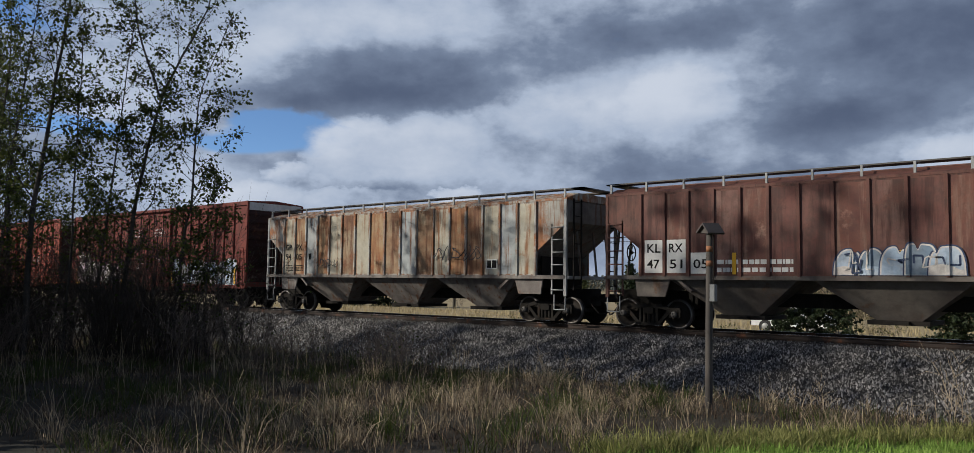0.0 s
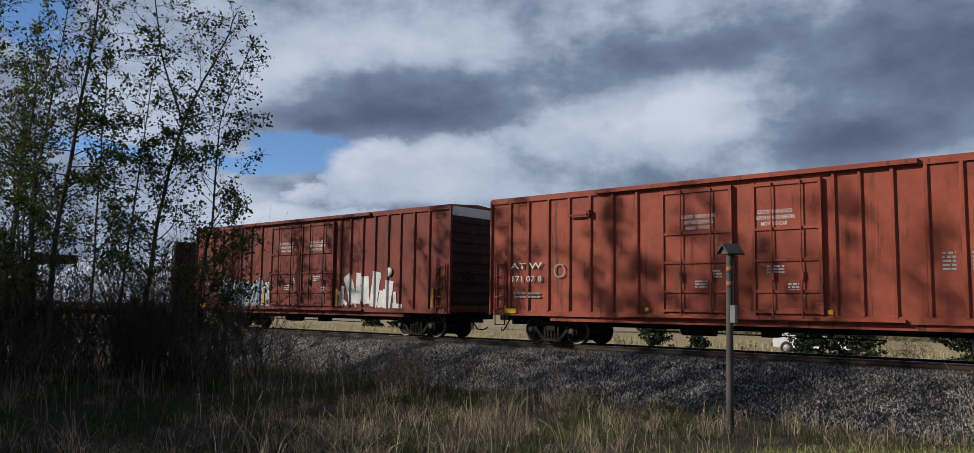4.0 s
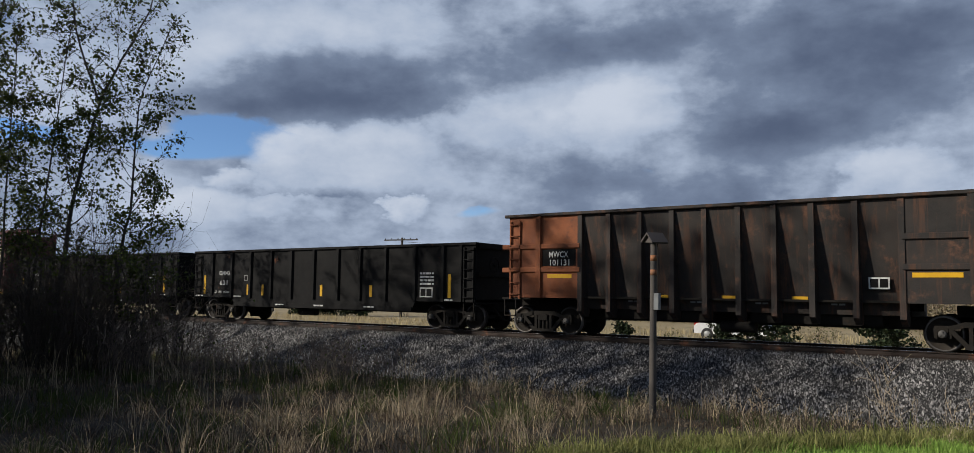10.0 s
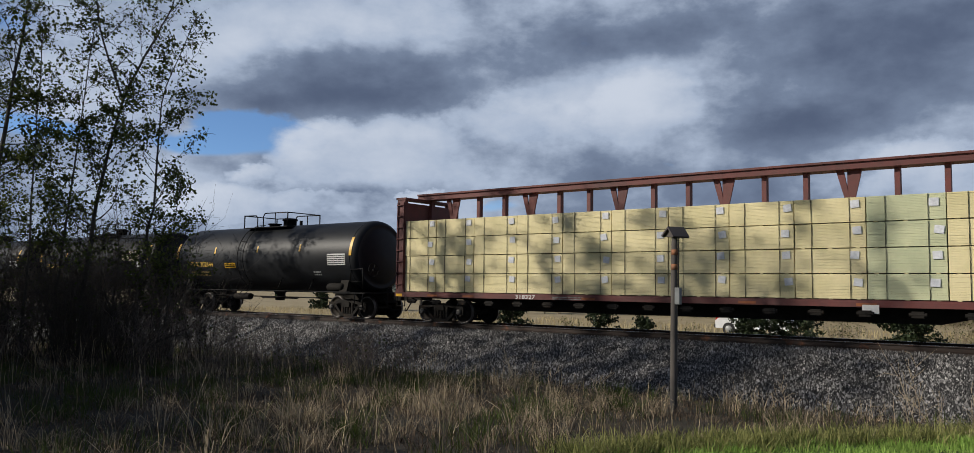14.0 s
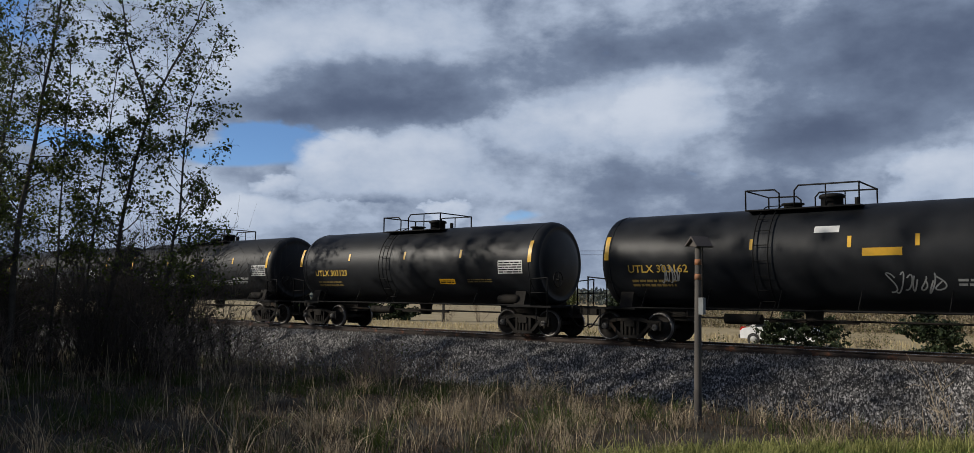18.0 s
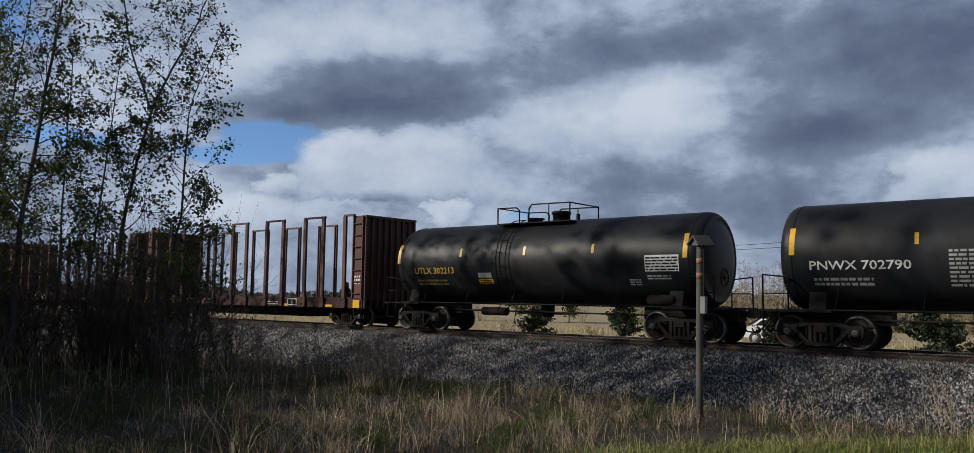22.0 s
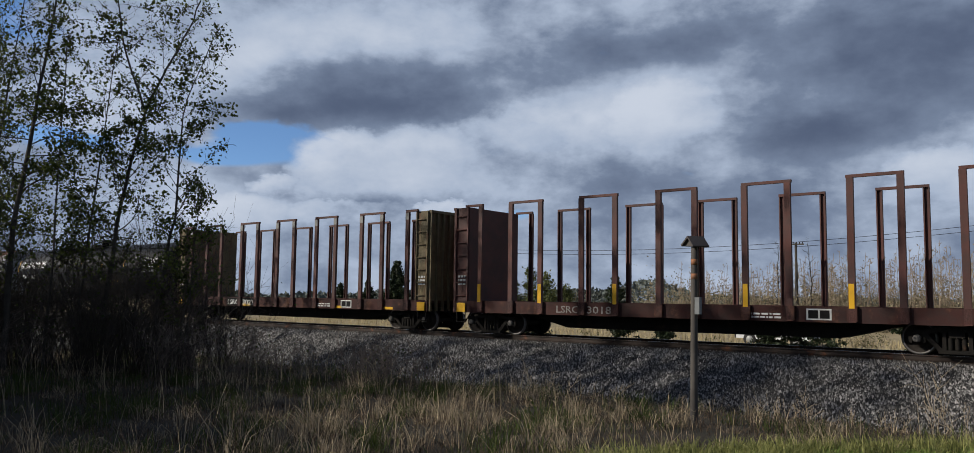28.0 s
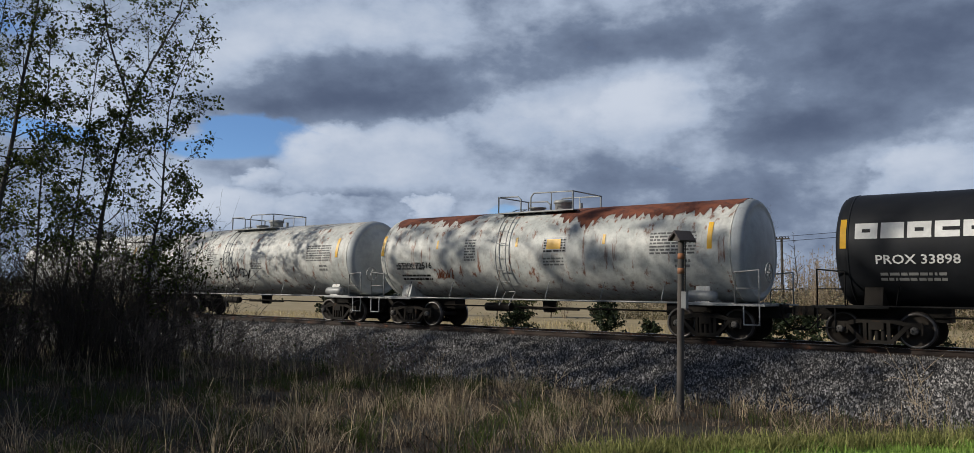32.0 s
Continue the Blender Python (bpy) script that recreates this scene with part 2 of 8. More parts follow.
def paint(name, base, alt=None, rough=0.6, metal=0.0, rust=0.0, rust_col=(0.10, 0.035, 0.015), grime=0.25, scale=1.0, streak=0.0, bump=0.15, spec=0.4, rust_up=False):
    """A painted or bare surface: two tones, rust patches, run-down streaks, grime and fine relief, in metres."""
    mat, nt, bsdf = nodes_of(name)
    N, Lk = nt.nodes.new, nt.links.new
    tc = N("ShaderNodeTexCoord")
    info = N("ShaderNodeObjectInfo")
    shift = N("ShaderNodeVectorMath")
    shift.operation = "MULTIPLY_ADD"
    Lk(info.outputs["Random"], shift.inputs[0])
    shift.inputs[1].default_value = (7.0, 3.0, 5.0)
    Lk(tc.outputs["Object"], shift.inputs[2])

    def noise_at(sc, detail=6.0, rough_=0.6, stretch=None):
        n = N("ShaderNodeTexNoise")
        n.inputs["Scale"].default_value, n.inputs["Detail"].default_value, n.inputs["Roughness"].default_value = sc, detail, rough_
        src = shift.outputs[0]
        if stretch:
            s = N("ShaderNodeVectorMath")
            s.operation = "MULTIPLY"
            s.inputs[1].default_value = stretch
            Lk(src, s.inputs[0])
            src = s.outputs[0]
        Lk(src, n.inputs["Vector"])
        return n.outputs["Fac"]

    def ramp(f, lo, hi):
        n = N("ShaderNodeMapRange")
        n.interpolation_type = "SMOOTHSTEP"
        Lk(f, n.inputs[0])
        n.inputs[1].default_value, n.inputs[2].default_value = lo, hi
        return n.outputs[0]

    def mix(f, a, b, mode="MIX"):
        n = N("ShaderNodeMix")
        n.data_type, n.blend_type = "RGBA", mode
        if isinstance(f, float):
            n.inputs[0].default_value = f
        else:
            Lk(f, n.inputs[0])
        for s, v in ((n.inputs[6], a), (n.inputs[7], b)):
            if isinstance(v, tuple):
                s.default_value = (*v, 1)
            else:
                Lk(v, s)
        return n.outputs[2]

    alt = alt or tuple(c * 0.78 for c in base)
    col = mix(ramp(noise_at(0.9 * scale), 0.35, 0.68), base, alt)
    if streak:
        runs = ramp(noise_at(2.6 * scale, 6, 0.68, (1.7, 1.7, 0.13)), 0.57 - 0.16 * streak, 0.70 - 0.10 * streak)
        col = mix(runs, col, rust_col)
    if rust:
        patches = ramp(noise_at(1.6 * scale, 9, 0.66), 0.66 - 0.3 * rust, 0.78 - 0.22 * rust)
        rusty = mix(ramp(noise_at(9.0, 4), 0.3, 0.7), rust_col, tuple(c * 1.9 for c in rust_col))
        col = mix(patches, col, rusty)
    fine = noise_at(34.0, 5, 0.7)
    if grime:
        g = N("ShaderNodeMath")
        g.operation = "MULTIPLY"
        Lk(ramp(noise_at(3.3 * scale, 8, 0.7), 0.36, 0.72), g.inputs[0])
        g.inputs[1].default_value = grime
        col = mix(g.outputs[0], col, (0.03, 0.027, 0.024))
    Lk(col, bsdf.inputs["Base Color"])
    r = N("ShaderNodeMapRange")
    Lk(fine, r.inputs[0])
    r.inputs[3].default_value, r.inputs[4].default_value = rough - 0.12, min(1.0, rough + 0.14)
    Lk(r.outputs[0], bsdf.inputs["Roughness"])
    bsdf.inputs["Metallic"].default_value = metal
    bsdf.inputs["Specular IOR Level"].default_value = spec
    if bump:
        b = N("ShaderNodeBump")
        b.inputs["Strength"].default_value, b.inputs["Distance"].default_value = bump, 0.01
        Lk(fine, b.inputs["Height"])
        Lk(b.outputs[0], bsdf.inputs["Normal"])
    return mat


def leafy(name, a, b, rough=0.6, trans=0.0, skew=1.0):
    """Leaves, grass and stones: each island of the mesh takes its own tone; skew above 1 makes the second tone the rarer."""
    mat, nt, bsdf = nodes_of(name)
    g, mx, tcn, nz = (nt.nodes.new(k) for k in ("ShaderNodeNewGeometry", "ShaderNodeMix", "ShaderNodeTexCoord", "ShaderNodeTexNoise"))
    mx.data_type = "RGBA"
    mx.inputs[6].default_value, mx.inputs[7].default_value = (*a, 1), (*b, 1)
    pw = nt.nodes.new("ShaderNodeMath")
    pw.operation = "POWER"
    pw.inputs[1].default_value = skew
    nt.links.new(g.outputs["Random Per Island"], pw.inputs[0])
    nt.links.new(pw.outputs[0], mx.inputs[0])
    nz.inputs["Scale"].default_value = 0.8
    nt.links.new(tcn.outputs["Object"], nz.inputs["Vector"])
    hs = nt.nodes.new("ShaderNodeHueSaturation")
    mr = nt.nodes.new("ShaderNodeMapRange")
    mr.inputs[1].default_value, mr.inputs[2].default_value, mr.inputs[3].default_value, mr.inputs[4].default_value = 0.3, 0.7, 0.7, 1.3
    nt.links.new(nz.outputs["Fac"], mr.inputs[0])
    nt.links.new(mr.outputs[0], hs.inputs["Value"])
    nt.links.new(mx.outputs[2], hs.inputs["Color"])
    nt.links.new(hs.outputs[0], bsdf.inputs["Base Color"])
    bsdf.inputs["Roughness"].default_value = rough
    bsdf.inputs["Specular IOR Level"].default_value = 0.25
    if trans:
        tr, ms, out = nt.nodes.new("ShaderNodeBsdfTranslucent"), nt.nodes.new("ShaderNodeMixShader"), nt.nodes["Material Output"]
        nt.links.new(hs.outputs[0], tr.inputs[0])
        ms.inputs[0].default_value = trans
        nt.links.new(bsdf.outputs[0], ms.inputs[1])
        nt.links.new(tr.outputs[0], ms.inputs[2])
        nt.links.new(ms.outputs[0], out.inputs[0])
    return mat


RED = paint("boxcar red", (0.205, 0.043, 0.031), (0.140, 0.030, 0.024), rough=0.66, spec=0.22, rust=0.12, rust_col=(0.06, 0.02, 0.014), grime=0.3, streak=0.15)
RED_LIGHT = paint("faded boxcar red", (0.33, 0.076, 0.044), (0.25, 0.054, 0.035), rough=0.66, spec=0.22, rust=0.10, rust_col=(0.10, 0.03, 0.018), grime=0.25, streak=0.15)
# Oxide brown of the flat cars, darkened so box-car ends look shaded.
BROWN_AND_SHADE = paint("oxide brown and end-wall shade", (0.055, 0.019, 0.016), (0.030, 0.013, 0.012), rough=0.72, spec=0.2, rust=0.45, rust_col=(0.07, 0.03, 0.018), grime=0.4)
HOPPER_GREY = paint("weathered grey", (0.42, 0.42, 0.38), (0.33, 0.33, 0.30), rough=0.65, rust=0.62, rust_col=(0.20, 0.075, 0.025), grime=0.25, streak=0.9)
HOPPER_TONES = [
    paint("pale hopper panel", (0.46, 0.44, 0.36), (0.38, 0.34, 0.25), rough=0.65, rust=0.22, rust_col=(0.24, 0.10, 0.035), grime=0.25, streak=0.55),
    paint("orange hopper panel", (0.34, 0.17, 0.07), (0.42, 0.33, 0.20), rough=0.7, rust=0.55, rust_col=(0.21, 0.075, 0.025), grime=0.25, streak=0.9),
    paint("blue-grey hopper panel", (0.40, 0.43, 0.43), (0.30, 0.32, 0.32), rough=0.6, rust=0.12, rust_col=(0.2, 0.08, 0.03), grime=0.3, streak=0.35),
    paint("brown hopper panel", (0.27, 0.14, 0.07), (0.36, 0.28, 0.18), rough=0.75, rust=0.6, rust_col=(0.13, 0.05, 0.022), grime=0.35, streak=0.8)]
RED_TONES = [
    paint("plum hopper panel", (0.125, 0.042, 0.034), (0.16, 0.070, 0.055), rough=0.7, rust=0.4, rust_col=(0.07, 0.026, 0.02), grime=0.45, streak=0.7),
    paint("brick hopper panel", (0.165, 0.062, 0.042), (0.115, 0.042, 0.034), rough=0.7, rust=0.35, rust_col=(0.20, 0.11, 0.08), grime=0.4, streak=0.5),
    paint("chalky hopper panel", (0.15, 0.065, 0.052), (0.21, 0.125, 0.10), rough=0.7, rust=0.45, rust_col=(0.075, 0.028, 0.02), grime=0.4, streak=0.6)]
HOPPER_RED = paint("rusted hopper red", (0.12, 0.044, 0.033), (0.155, 0.065, 0.048), rough=0.7, rust=0.45, rust_col=(0.07, 0.028, 0.02), grime=0.45, streak=0.4)
GONDOLA = paint("rusted gondola", (0.19, 0.085, 0.048), (0.075, 0.036, 0.026), rough=0.8, rust=0.55, rust_col=(0.030, 0.016, 0.012), grime=0.6, streak=0.6, spec=0.2)
GONDOLA_DARK = paint("sooty gondola", (0.032, 0.024, 0.020), (0.015, 0.013, 0.012), rough=0.75, rust=0.4, rust_col=(0.075, 0.034, 0.019), grime=0.5, streak=0.5)
RUST_PATCH = paint("orange rust", (0.27, 0.085, 0.03), (0.19, 0.06, 0.025), rough=0.8, rust=0.3, rust_col=(0.12, 0.04, 0.02), grime=0.3)
BLACK = paint("black car paint", (0.0045, 0.0046, 0.005), (0.009, 0.009, 0.0092), rough=0.6, grime=0.2, rust=0.05, spec=0.10)
TANK_BLACK = paint("tank black", (0.0095, 0.0106, 0.0126), (0.0155, 0.0170, 0.0198), rough=0.45, grime=0.12, bump=0.05, spec=0.2)
TANK_WHITE = paint("tank white", (0.60, 0.60, 0.56), (0.44, 0.46, 0.44), rough=0.5, grime=0.42, rust=0.05, rust_col=(0.2, 0.07, 0.03), streak=0.2)
# White paint as it looks in bluish shade, for the right-hand ends.
TANK_END_SHADE = paint("tank end shade", (0.40, 0.43, 0.45), rough=0.5, grime=0.2)
RUST_RUN = paint("tank rust", (0.21, 0.066, 0.033), (0.105, 0.034, 0.022), rough=0.85, rust=0.5, rust_col=(0.055, 0.022, 0.017), grime=0.35, scale=3)
PRINT_GREY = paint("worn black print", (0.17, 0.17, 0.165), (0.11, 0.11, 0.11), rough=0.7, grime=0.2)
STEEL_DARK = paint("truck steel", (0.011, 0.010, 0.009), (0.018, 0.015, 0.012), rough=0.8, rust=0.25, rust_col=(0.035, 0.02, 0.012), grime=0.3, spec=0.15)
WHEEL = paint("wheel steel", (0.018, 0.015, 0.013), (0.034, 0.027, 0.021), rough=0.75, grime=0.4, spec=0.2)
TREAD = paint("wheel tread", (0.22, 0.21, 0.20), (0.10, 0.09, 0.085), rough=0.45, metal=0.8, grime=0.5)
CAP = paint("bearing cap", (0.085, 0.08, 0.075), rough=0.6, grime=0.3)
SILVER = paint("grey platform steel", (0.33, 0.34, 0.34), rough=0.5, metal=0.2, grime=0.3, rust=0.1)
YELLOW = paint("yellow reflector", (0.72, 0.40, 0.012), rough=0.4, grime=0.15)
WHITE = paint("white lettering", (0.68, 0.68, 0.66), rough=0.6, grime=0.2)
GOLD_DIM = paint("faded yellow lettering", (0.20, 0.14, 0.04), rough=0.6, grime=0.3)
GRIME_WHITE = paint("dimmed white lettering", (0.25, 0.25, 0.24), rough=0.6, grime=0.3)
GOLD = paint("yellow lettering", (0.62, 0.40, 0.06), rough=0.6, grime=0.15)
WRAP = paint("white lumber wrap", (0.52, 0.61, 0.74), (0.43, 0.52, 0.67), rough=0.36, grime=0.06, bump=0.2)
ORANGE = paint("orange strap", (0.60, 0.12, 0.02), rough=0.6, grime=0.1)
LUMBER = paint("lumber ends", (0.74, 0.65, 0.38), (0.62, 0.55, 0.30), rough=0.75, grime=0.1, bump=0.3)
RAIL = paint("rail steel", (0.030, 0.019, 0.014), rough=0.6, metal=0.3, rust=0.4, grime=0.3)
RAIL_TOP = paint("rail head", (0.50, 0.48, 0.46), rough=0.25, metal=1.0, grime=0.1)
TIE = paint("creosoted tie", (0.06, 0.045, 0.036), rough=0.9, grime=0.4, bump=0.5)
# Wide stone tones and a near-black bed paint the shading between chips.
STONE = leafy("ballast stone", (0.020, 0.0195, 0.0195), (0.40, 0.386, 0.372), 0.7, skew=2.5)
BED_SHADE = paint("ballast bed with gap shade", (0.016, 0.016, 0.017), (0.010, 0.010, 0.011), rough=0.95, grime=0.3, bump=0.8, scale=3)
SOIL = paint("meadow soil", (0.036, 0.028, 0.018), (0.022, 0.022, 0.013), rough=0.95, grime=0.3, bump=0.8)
# Grey wood darkened to stand for the shade on the post.
POST_WOOD_SHADED = paint("grey post wood with shade", (0.090, 0.080, 0.072), (0.048, 0.043, 0.040), rough=0.85, grime=0.3, bump=0.5)
BARK = paint("bark", (0.075, 0.065, 0.052), (0.045, 0.04, 0.032), rough=0.9, grime=0.3, bump=0.6, scale=4)

LEAF_HAZE = leafy("budding undergrowth", (0.17, 0.15, 0.085), (0.33, 0.28, 0.18), 0.8, 0.2)
OLIVE_LEAF = leafy("olive buds", (0.07, 0.085, 0.03), (0.15, 0.16, 0.06), 0.8, 0.2)
# Distance haze is mixed into this leaf colour.
FAR_WOODS_HAZE = leafy("far woods with haze", (0.075, 0.090, 0.085), (0.12, 0.135, 0.12), 0.9)
CAR_WHITE = paint("car white", (0.75, 0.76, 0.78), rough=0.25, grime=0.05, bump=0.0)
GLASS_DARK = paint("dark glass", (0.02, 0.024, 0.028), rough=0.1, grime=0.0, bump=0.0)
RUBBER = paint("rubber", (0.025, 0.025, 0.026), rough=0.8, grime=0.1)
REDLAMP = paint("red lamp", (0.35, 0.02, 0.015), rough=0.2, grime=0.0, bump=0.0)
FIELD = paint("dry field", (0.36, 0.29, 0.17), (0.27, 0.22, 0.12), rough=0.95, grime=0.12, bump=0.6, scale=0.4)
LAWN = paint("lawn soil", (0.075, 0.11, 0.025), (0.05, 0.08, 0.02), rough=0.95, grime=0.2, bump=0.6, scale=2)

# ---- the train ----
TRAIN = []        # (thing, place along the train at 0 s)
WHEELS = []       # (wheelset, its place along the train, radius, height)


def travel(t):
    """Metres that the train has rolled; it slows a little."""
    return 13.5 * t - 0.00725 * t * t


def on_train(ob, u, y=0.0, z=0.0):
    TRAIN.append((ob, u, y, z))
    ob.matrix_basis = Matrix.Translation((u, y, z))
    return ob


SHARED = {}


def shared(key, make, *materials):
    if key not in SHARED:
        me = make().mesh(key.split("/")[0])
        for mat in materials:
            me.materials.append(mat)
        SHARED[key] = me
    return SHARED[key]


def wheelset_geo(r):
    g = Geo()
    for s in (-1, 1):
        prof = [(0.55, 0.07), (0.60, 0.13), (0.655, 0.14), (0.69, r * 0.45), (0.70, r * 0.72), (0.665, r * 0.84), (0.665, r + 0.028), (0.70, r + 0.028), (0.712, r), (0.80, r - 0.006), (0.805, r * 0.86), (0.755, r * 0.82), (0.745, r * 0.5), (0.80, 0.16), (0.84, 0.145), (0.845, 0.09)]
        g.lathe([(s * a, b) for a, b in prof], 1, 28, (0, 0))
    g.tube((0, -1.0, 0), (0, 1.0, 0), 0.075, 10)
    g.slot = 1
    for s in (-1, 1):
        g.lathe([(s * 0.806, r * 0.875), (s * 0.812, r * 0.93), (s * 0.806, r - 0.004), (s * 0.72, r + 0.004)], 1, 28, (0, 0))
    g.slot = 2
    for s in (-1, 1):
        g.lathe([(s * 0.98, 0.10), (s * 1.13, 0.10), (s * 1.15, 0.085), (s * 1.15, 0.0)], 1, 16, (0, 0))
        for k in range(3):
            a = 2 * math.pi * k / 3 + 0.4
            g.tube((0.055 * math.cos(a), s * 1.14, 0.055 * math.sin(a)), (0.055 * math.cos(a), s * 1.172, 0.055 * math.sin(a)), 0.02, 6)
    return g


def side_frame_geo():
    """A cast truck side: arched top, V-shaped tension member, pedestals, open windows."""
    g = Geo()
    y0, y1 = -0.075, 0.075
    g.prism([(-1.10, 0.56), (-1.06, 0.66), (-0.72, 0.66), (-0.42, 0.76), (0.42, 0.76), (0.72, 0.66), (1.06, 0.66), (1.10, 0.56), (0.70, 0.56), (0.38, 0.63), (-0.38, 0.63), (-0.70, 0.56)], 1, y0, y1)
    for s in (-1, 1):
        g.prism([(s * 0.66, 0.57), (s * 0.80, 0.57), (s * 0.40, 0.13), (s * 0.28, 0.17)], 1, y0, y1)
        g.box(min(s * 0.24, s * 0.33), max(s * 0.24, s * 0.33), y0, y1, 0.16, 0.66)
        g.prism([(s * 0.70, 0.57), (s * 0.78, 0.42), (s * 0.76, 0.34), (s * 0.70, 0.36)], 1, y0, y1)
        g.prism([(s * 1.00, 0.57), (s * 1.09, 0.57), (s * 1.08, 0.36), (s * 1.01, 0.34)], 1, y0, y1)
        g.box(s * 0.889 - 0.12, s * 0.889 + 0.12, -0.09, 0.09, 0.50, 0.60)
    g.box(-0.42, 0.42, -0.10, 0.10, 0.10, 0.19)
    return g


def springs_geo():
    g = Geo()
    prof = [(0.19 + 0.025 * k, 0.068 if k % 2 else 0.052) for k in range(13)]
    return g.lathe(prof, 2, 10, (0.0, 0.0))


def truck(car, u, x, r=0.457):
    """A two-axle truck at x metres from its car's middle."""
    body = part("truck", shared("truck/bolster", lambda: Geo().box(-0.18, 0.18, -1.12, 1.12, 0.46, 0.66, 0.03).box(-0.09, 0.09, -0.35, 0.35, 0.66, 0.80).box(-0.7, 0.7, -0.5, -0.42, 0.32, 0.38).box(-0.7, 0.7, 0.42, 0.5, 0.32, 0.38), STEEL_DARK), None, car, at=(x, 0, 0))
    for s in (-1, 1):
        part("side_frame", shared("side_frame", side_frame_geo, STEEL_DARK), None, body, at=(0, s * 1.0, r - 0.457))
        for x3 in (-0.15, 0.0, 0.15):
            part("coil_spring", shared("coil_spring", springs_geo, STEEL_DARK), None, body, at=(x3, s * 1.02, r - 0.457))
    for s in (-1, 1):
        w = part("wheelset", shared("wheelset/%g" % r, lambda: wheelset_geo(r), WHEEL, TREAD, CAP), None, body, at=(s * 0.889, 0, r))
        WHEELS.append((w, u + x + s * 0.889, r, s * 0.889))
    return body


def coupler(car, x, s):
    """A knuckle coupler on its shank, and the brake hose, at the end x of a car."""
    g = Geo().box(min(x - s * 0.5, x + s * 0.42), max(x - s * 0.5, x + s * 0.42), -0.09, 0.09, 0.80, 0.98, 0.02)
    g.prism([(x + s * 0.36, -0.17), (x + s * 0.74, -0.20), (x + s * 0.78, -0.06), (x + s * 0.62, 0.02), (x + s * 0.76, 0.10), (x + s * 0.70, 0.19), (x + s * 0.36, 0.17)], 2, 0.76, 1.03)
    part("coupler", g, STEEL_DARK, car)
    pts = [(x + s * 0.05, -0.42, 0.82), (x + s * 0.22, -0.42, 0.60), (x + s * 0.42, -0.38, 0.38), (x + s * 0.60, -0.28, 0.36), (x + s * 0.72, -0.14, 0.46)]
    part("brake_hose", Geo().path(pts, 0.024, 6), STEEL_DARK, car)


def ladder(car, x, y, z0, z1, w=0.42, n=6, mat=None, axis=0):
    """Grab-iron ladder; axis 0: on the side, 1: on the end."""
    g = Geo()
    for k in range(n):
        z = z0 + (z1 - z0) * k / (n - 1)
        if axis == 0:
            g.path([(x - w / 2, y + 0.07, z), (x - w / 2, y, z), (x + w / 2, y, z), (x + w / 2, y + 0.07, z)], 0.016, 6)
        else:
            g.path([(x, y - w / 2, z), (x, y + w / 2, z)], 0.016, 6)
    for e in (-w / 2, w / 2):
        if axis == 0:
            g.box(x + e - 0.025, x + e + 0.025, y + 0.01, y + 0.05, z0 - 0.15, z1 + 0.12)
        else:
            g.box(x - 0.02, x + 0.02, y + e - 0.025, y + e + 0.025, z0 - 0.15, z1 + 0.12)
    return part("ladder", g, mat or STEEL_DARK, car)


def plate(car, name, x0, x1, z0, z1, y, mat, label="", t=0.004):
    """A thin sheet or sticker on the near side."""
    return part(name, Geo().box(x0, x1, y - t, y, z0, z1), mat, car, label)


def bars(car, x0, x1, z0, z1, y, mat, rows, seed, name="small_print", fill=0.55):
    """Rows of writing too small to read."""
    rnd = random.Random(seed)
    g = Geo()
    dz = (z1 - z0) / rows
    for k in range(rows):
        x = x0
        z = z1 - dz * (k + 1)
        while x < x1 - 0.02:
            w = min(rnd.uniform(0.05, 0.22), x1 - x)
            g.box(x, x + w, y - 0.004, y, z, z + dz * fill)
            x += w + rnd.uniform(0.02, 0.05)
    return tagged(part(name, g, mat, car), kind="stuff")


def wheel_valve(car, x, y, z, mat=None):
    """The hand-brake wheel: rim, spokes and hub."""
    g = Geo()
    n = 16
    pts = [(x, y + 0.27 * math.cos(2 * math.pi * k / n), z + 0.27 * math.sin(2 * math.pi * k / n)) for k in range(n + 1)]
    g.path(pts, 0.02, 6)
    for k in range(5):
        a = 2 * math.pi * k / 5
        g.tube((x, y, z), (x, y + 0.27 * math.cos(a), z + 0.27 * math.sin(a)), 0.014, 5)
    g.tube((x - 0.05, y, z), (x + 0.05, y, z), 0.045, 8)
    return part("brake_wheel", g, mat or STEEL_DARK, car)


def text(car, s, x, z, size, mat, y, width=None, name="lettering"):
    return lettering(s, size, mat, car, Matrix.Translation((x, y - 0.006, z)), name, width)


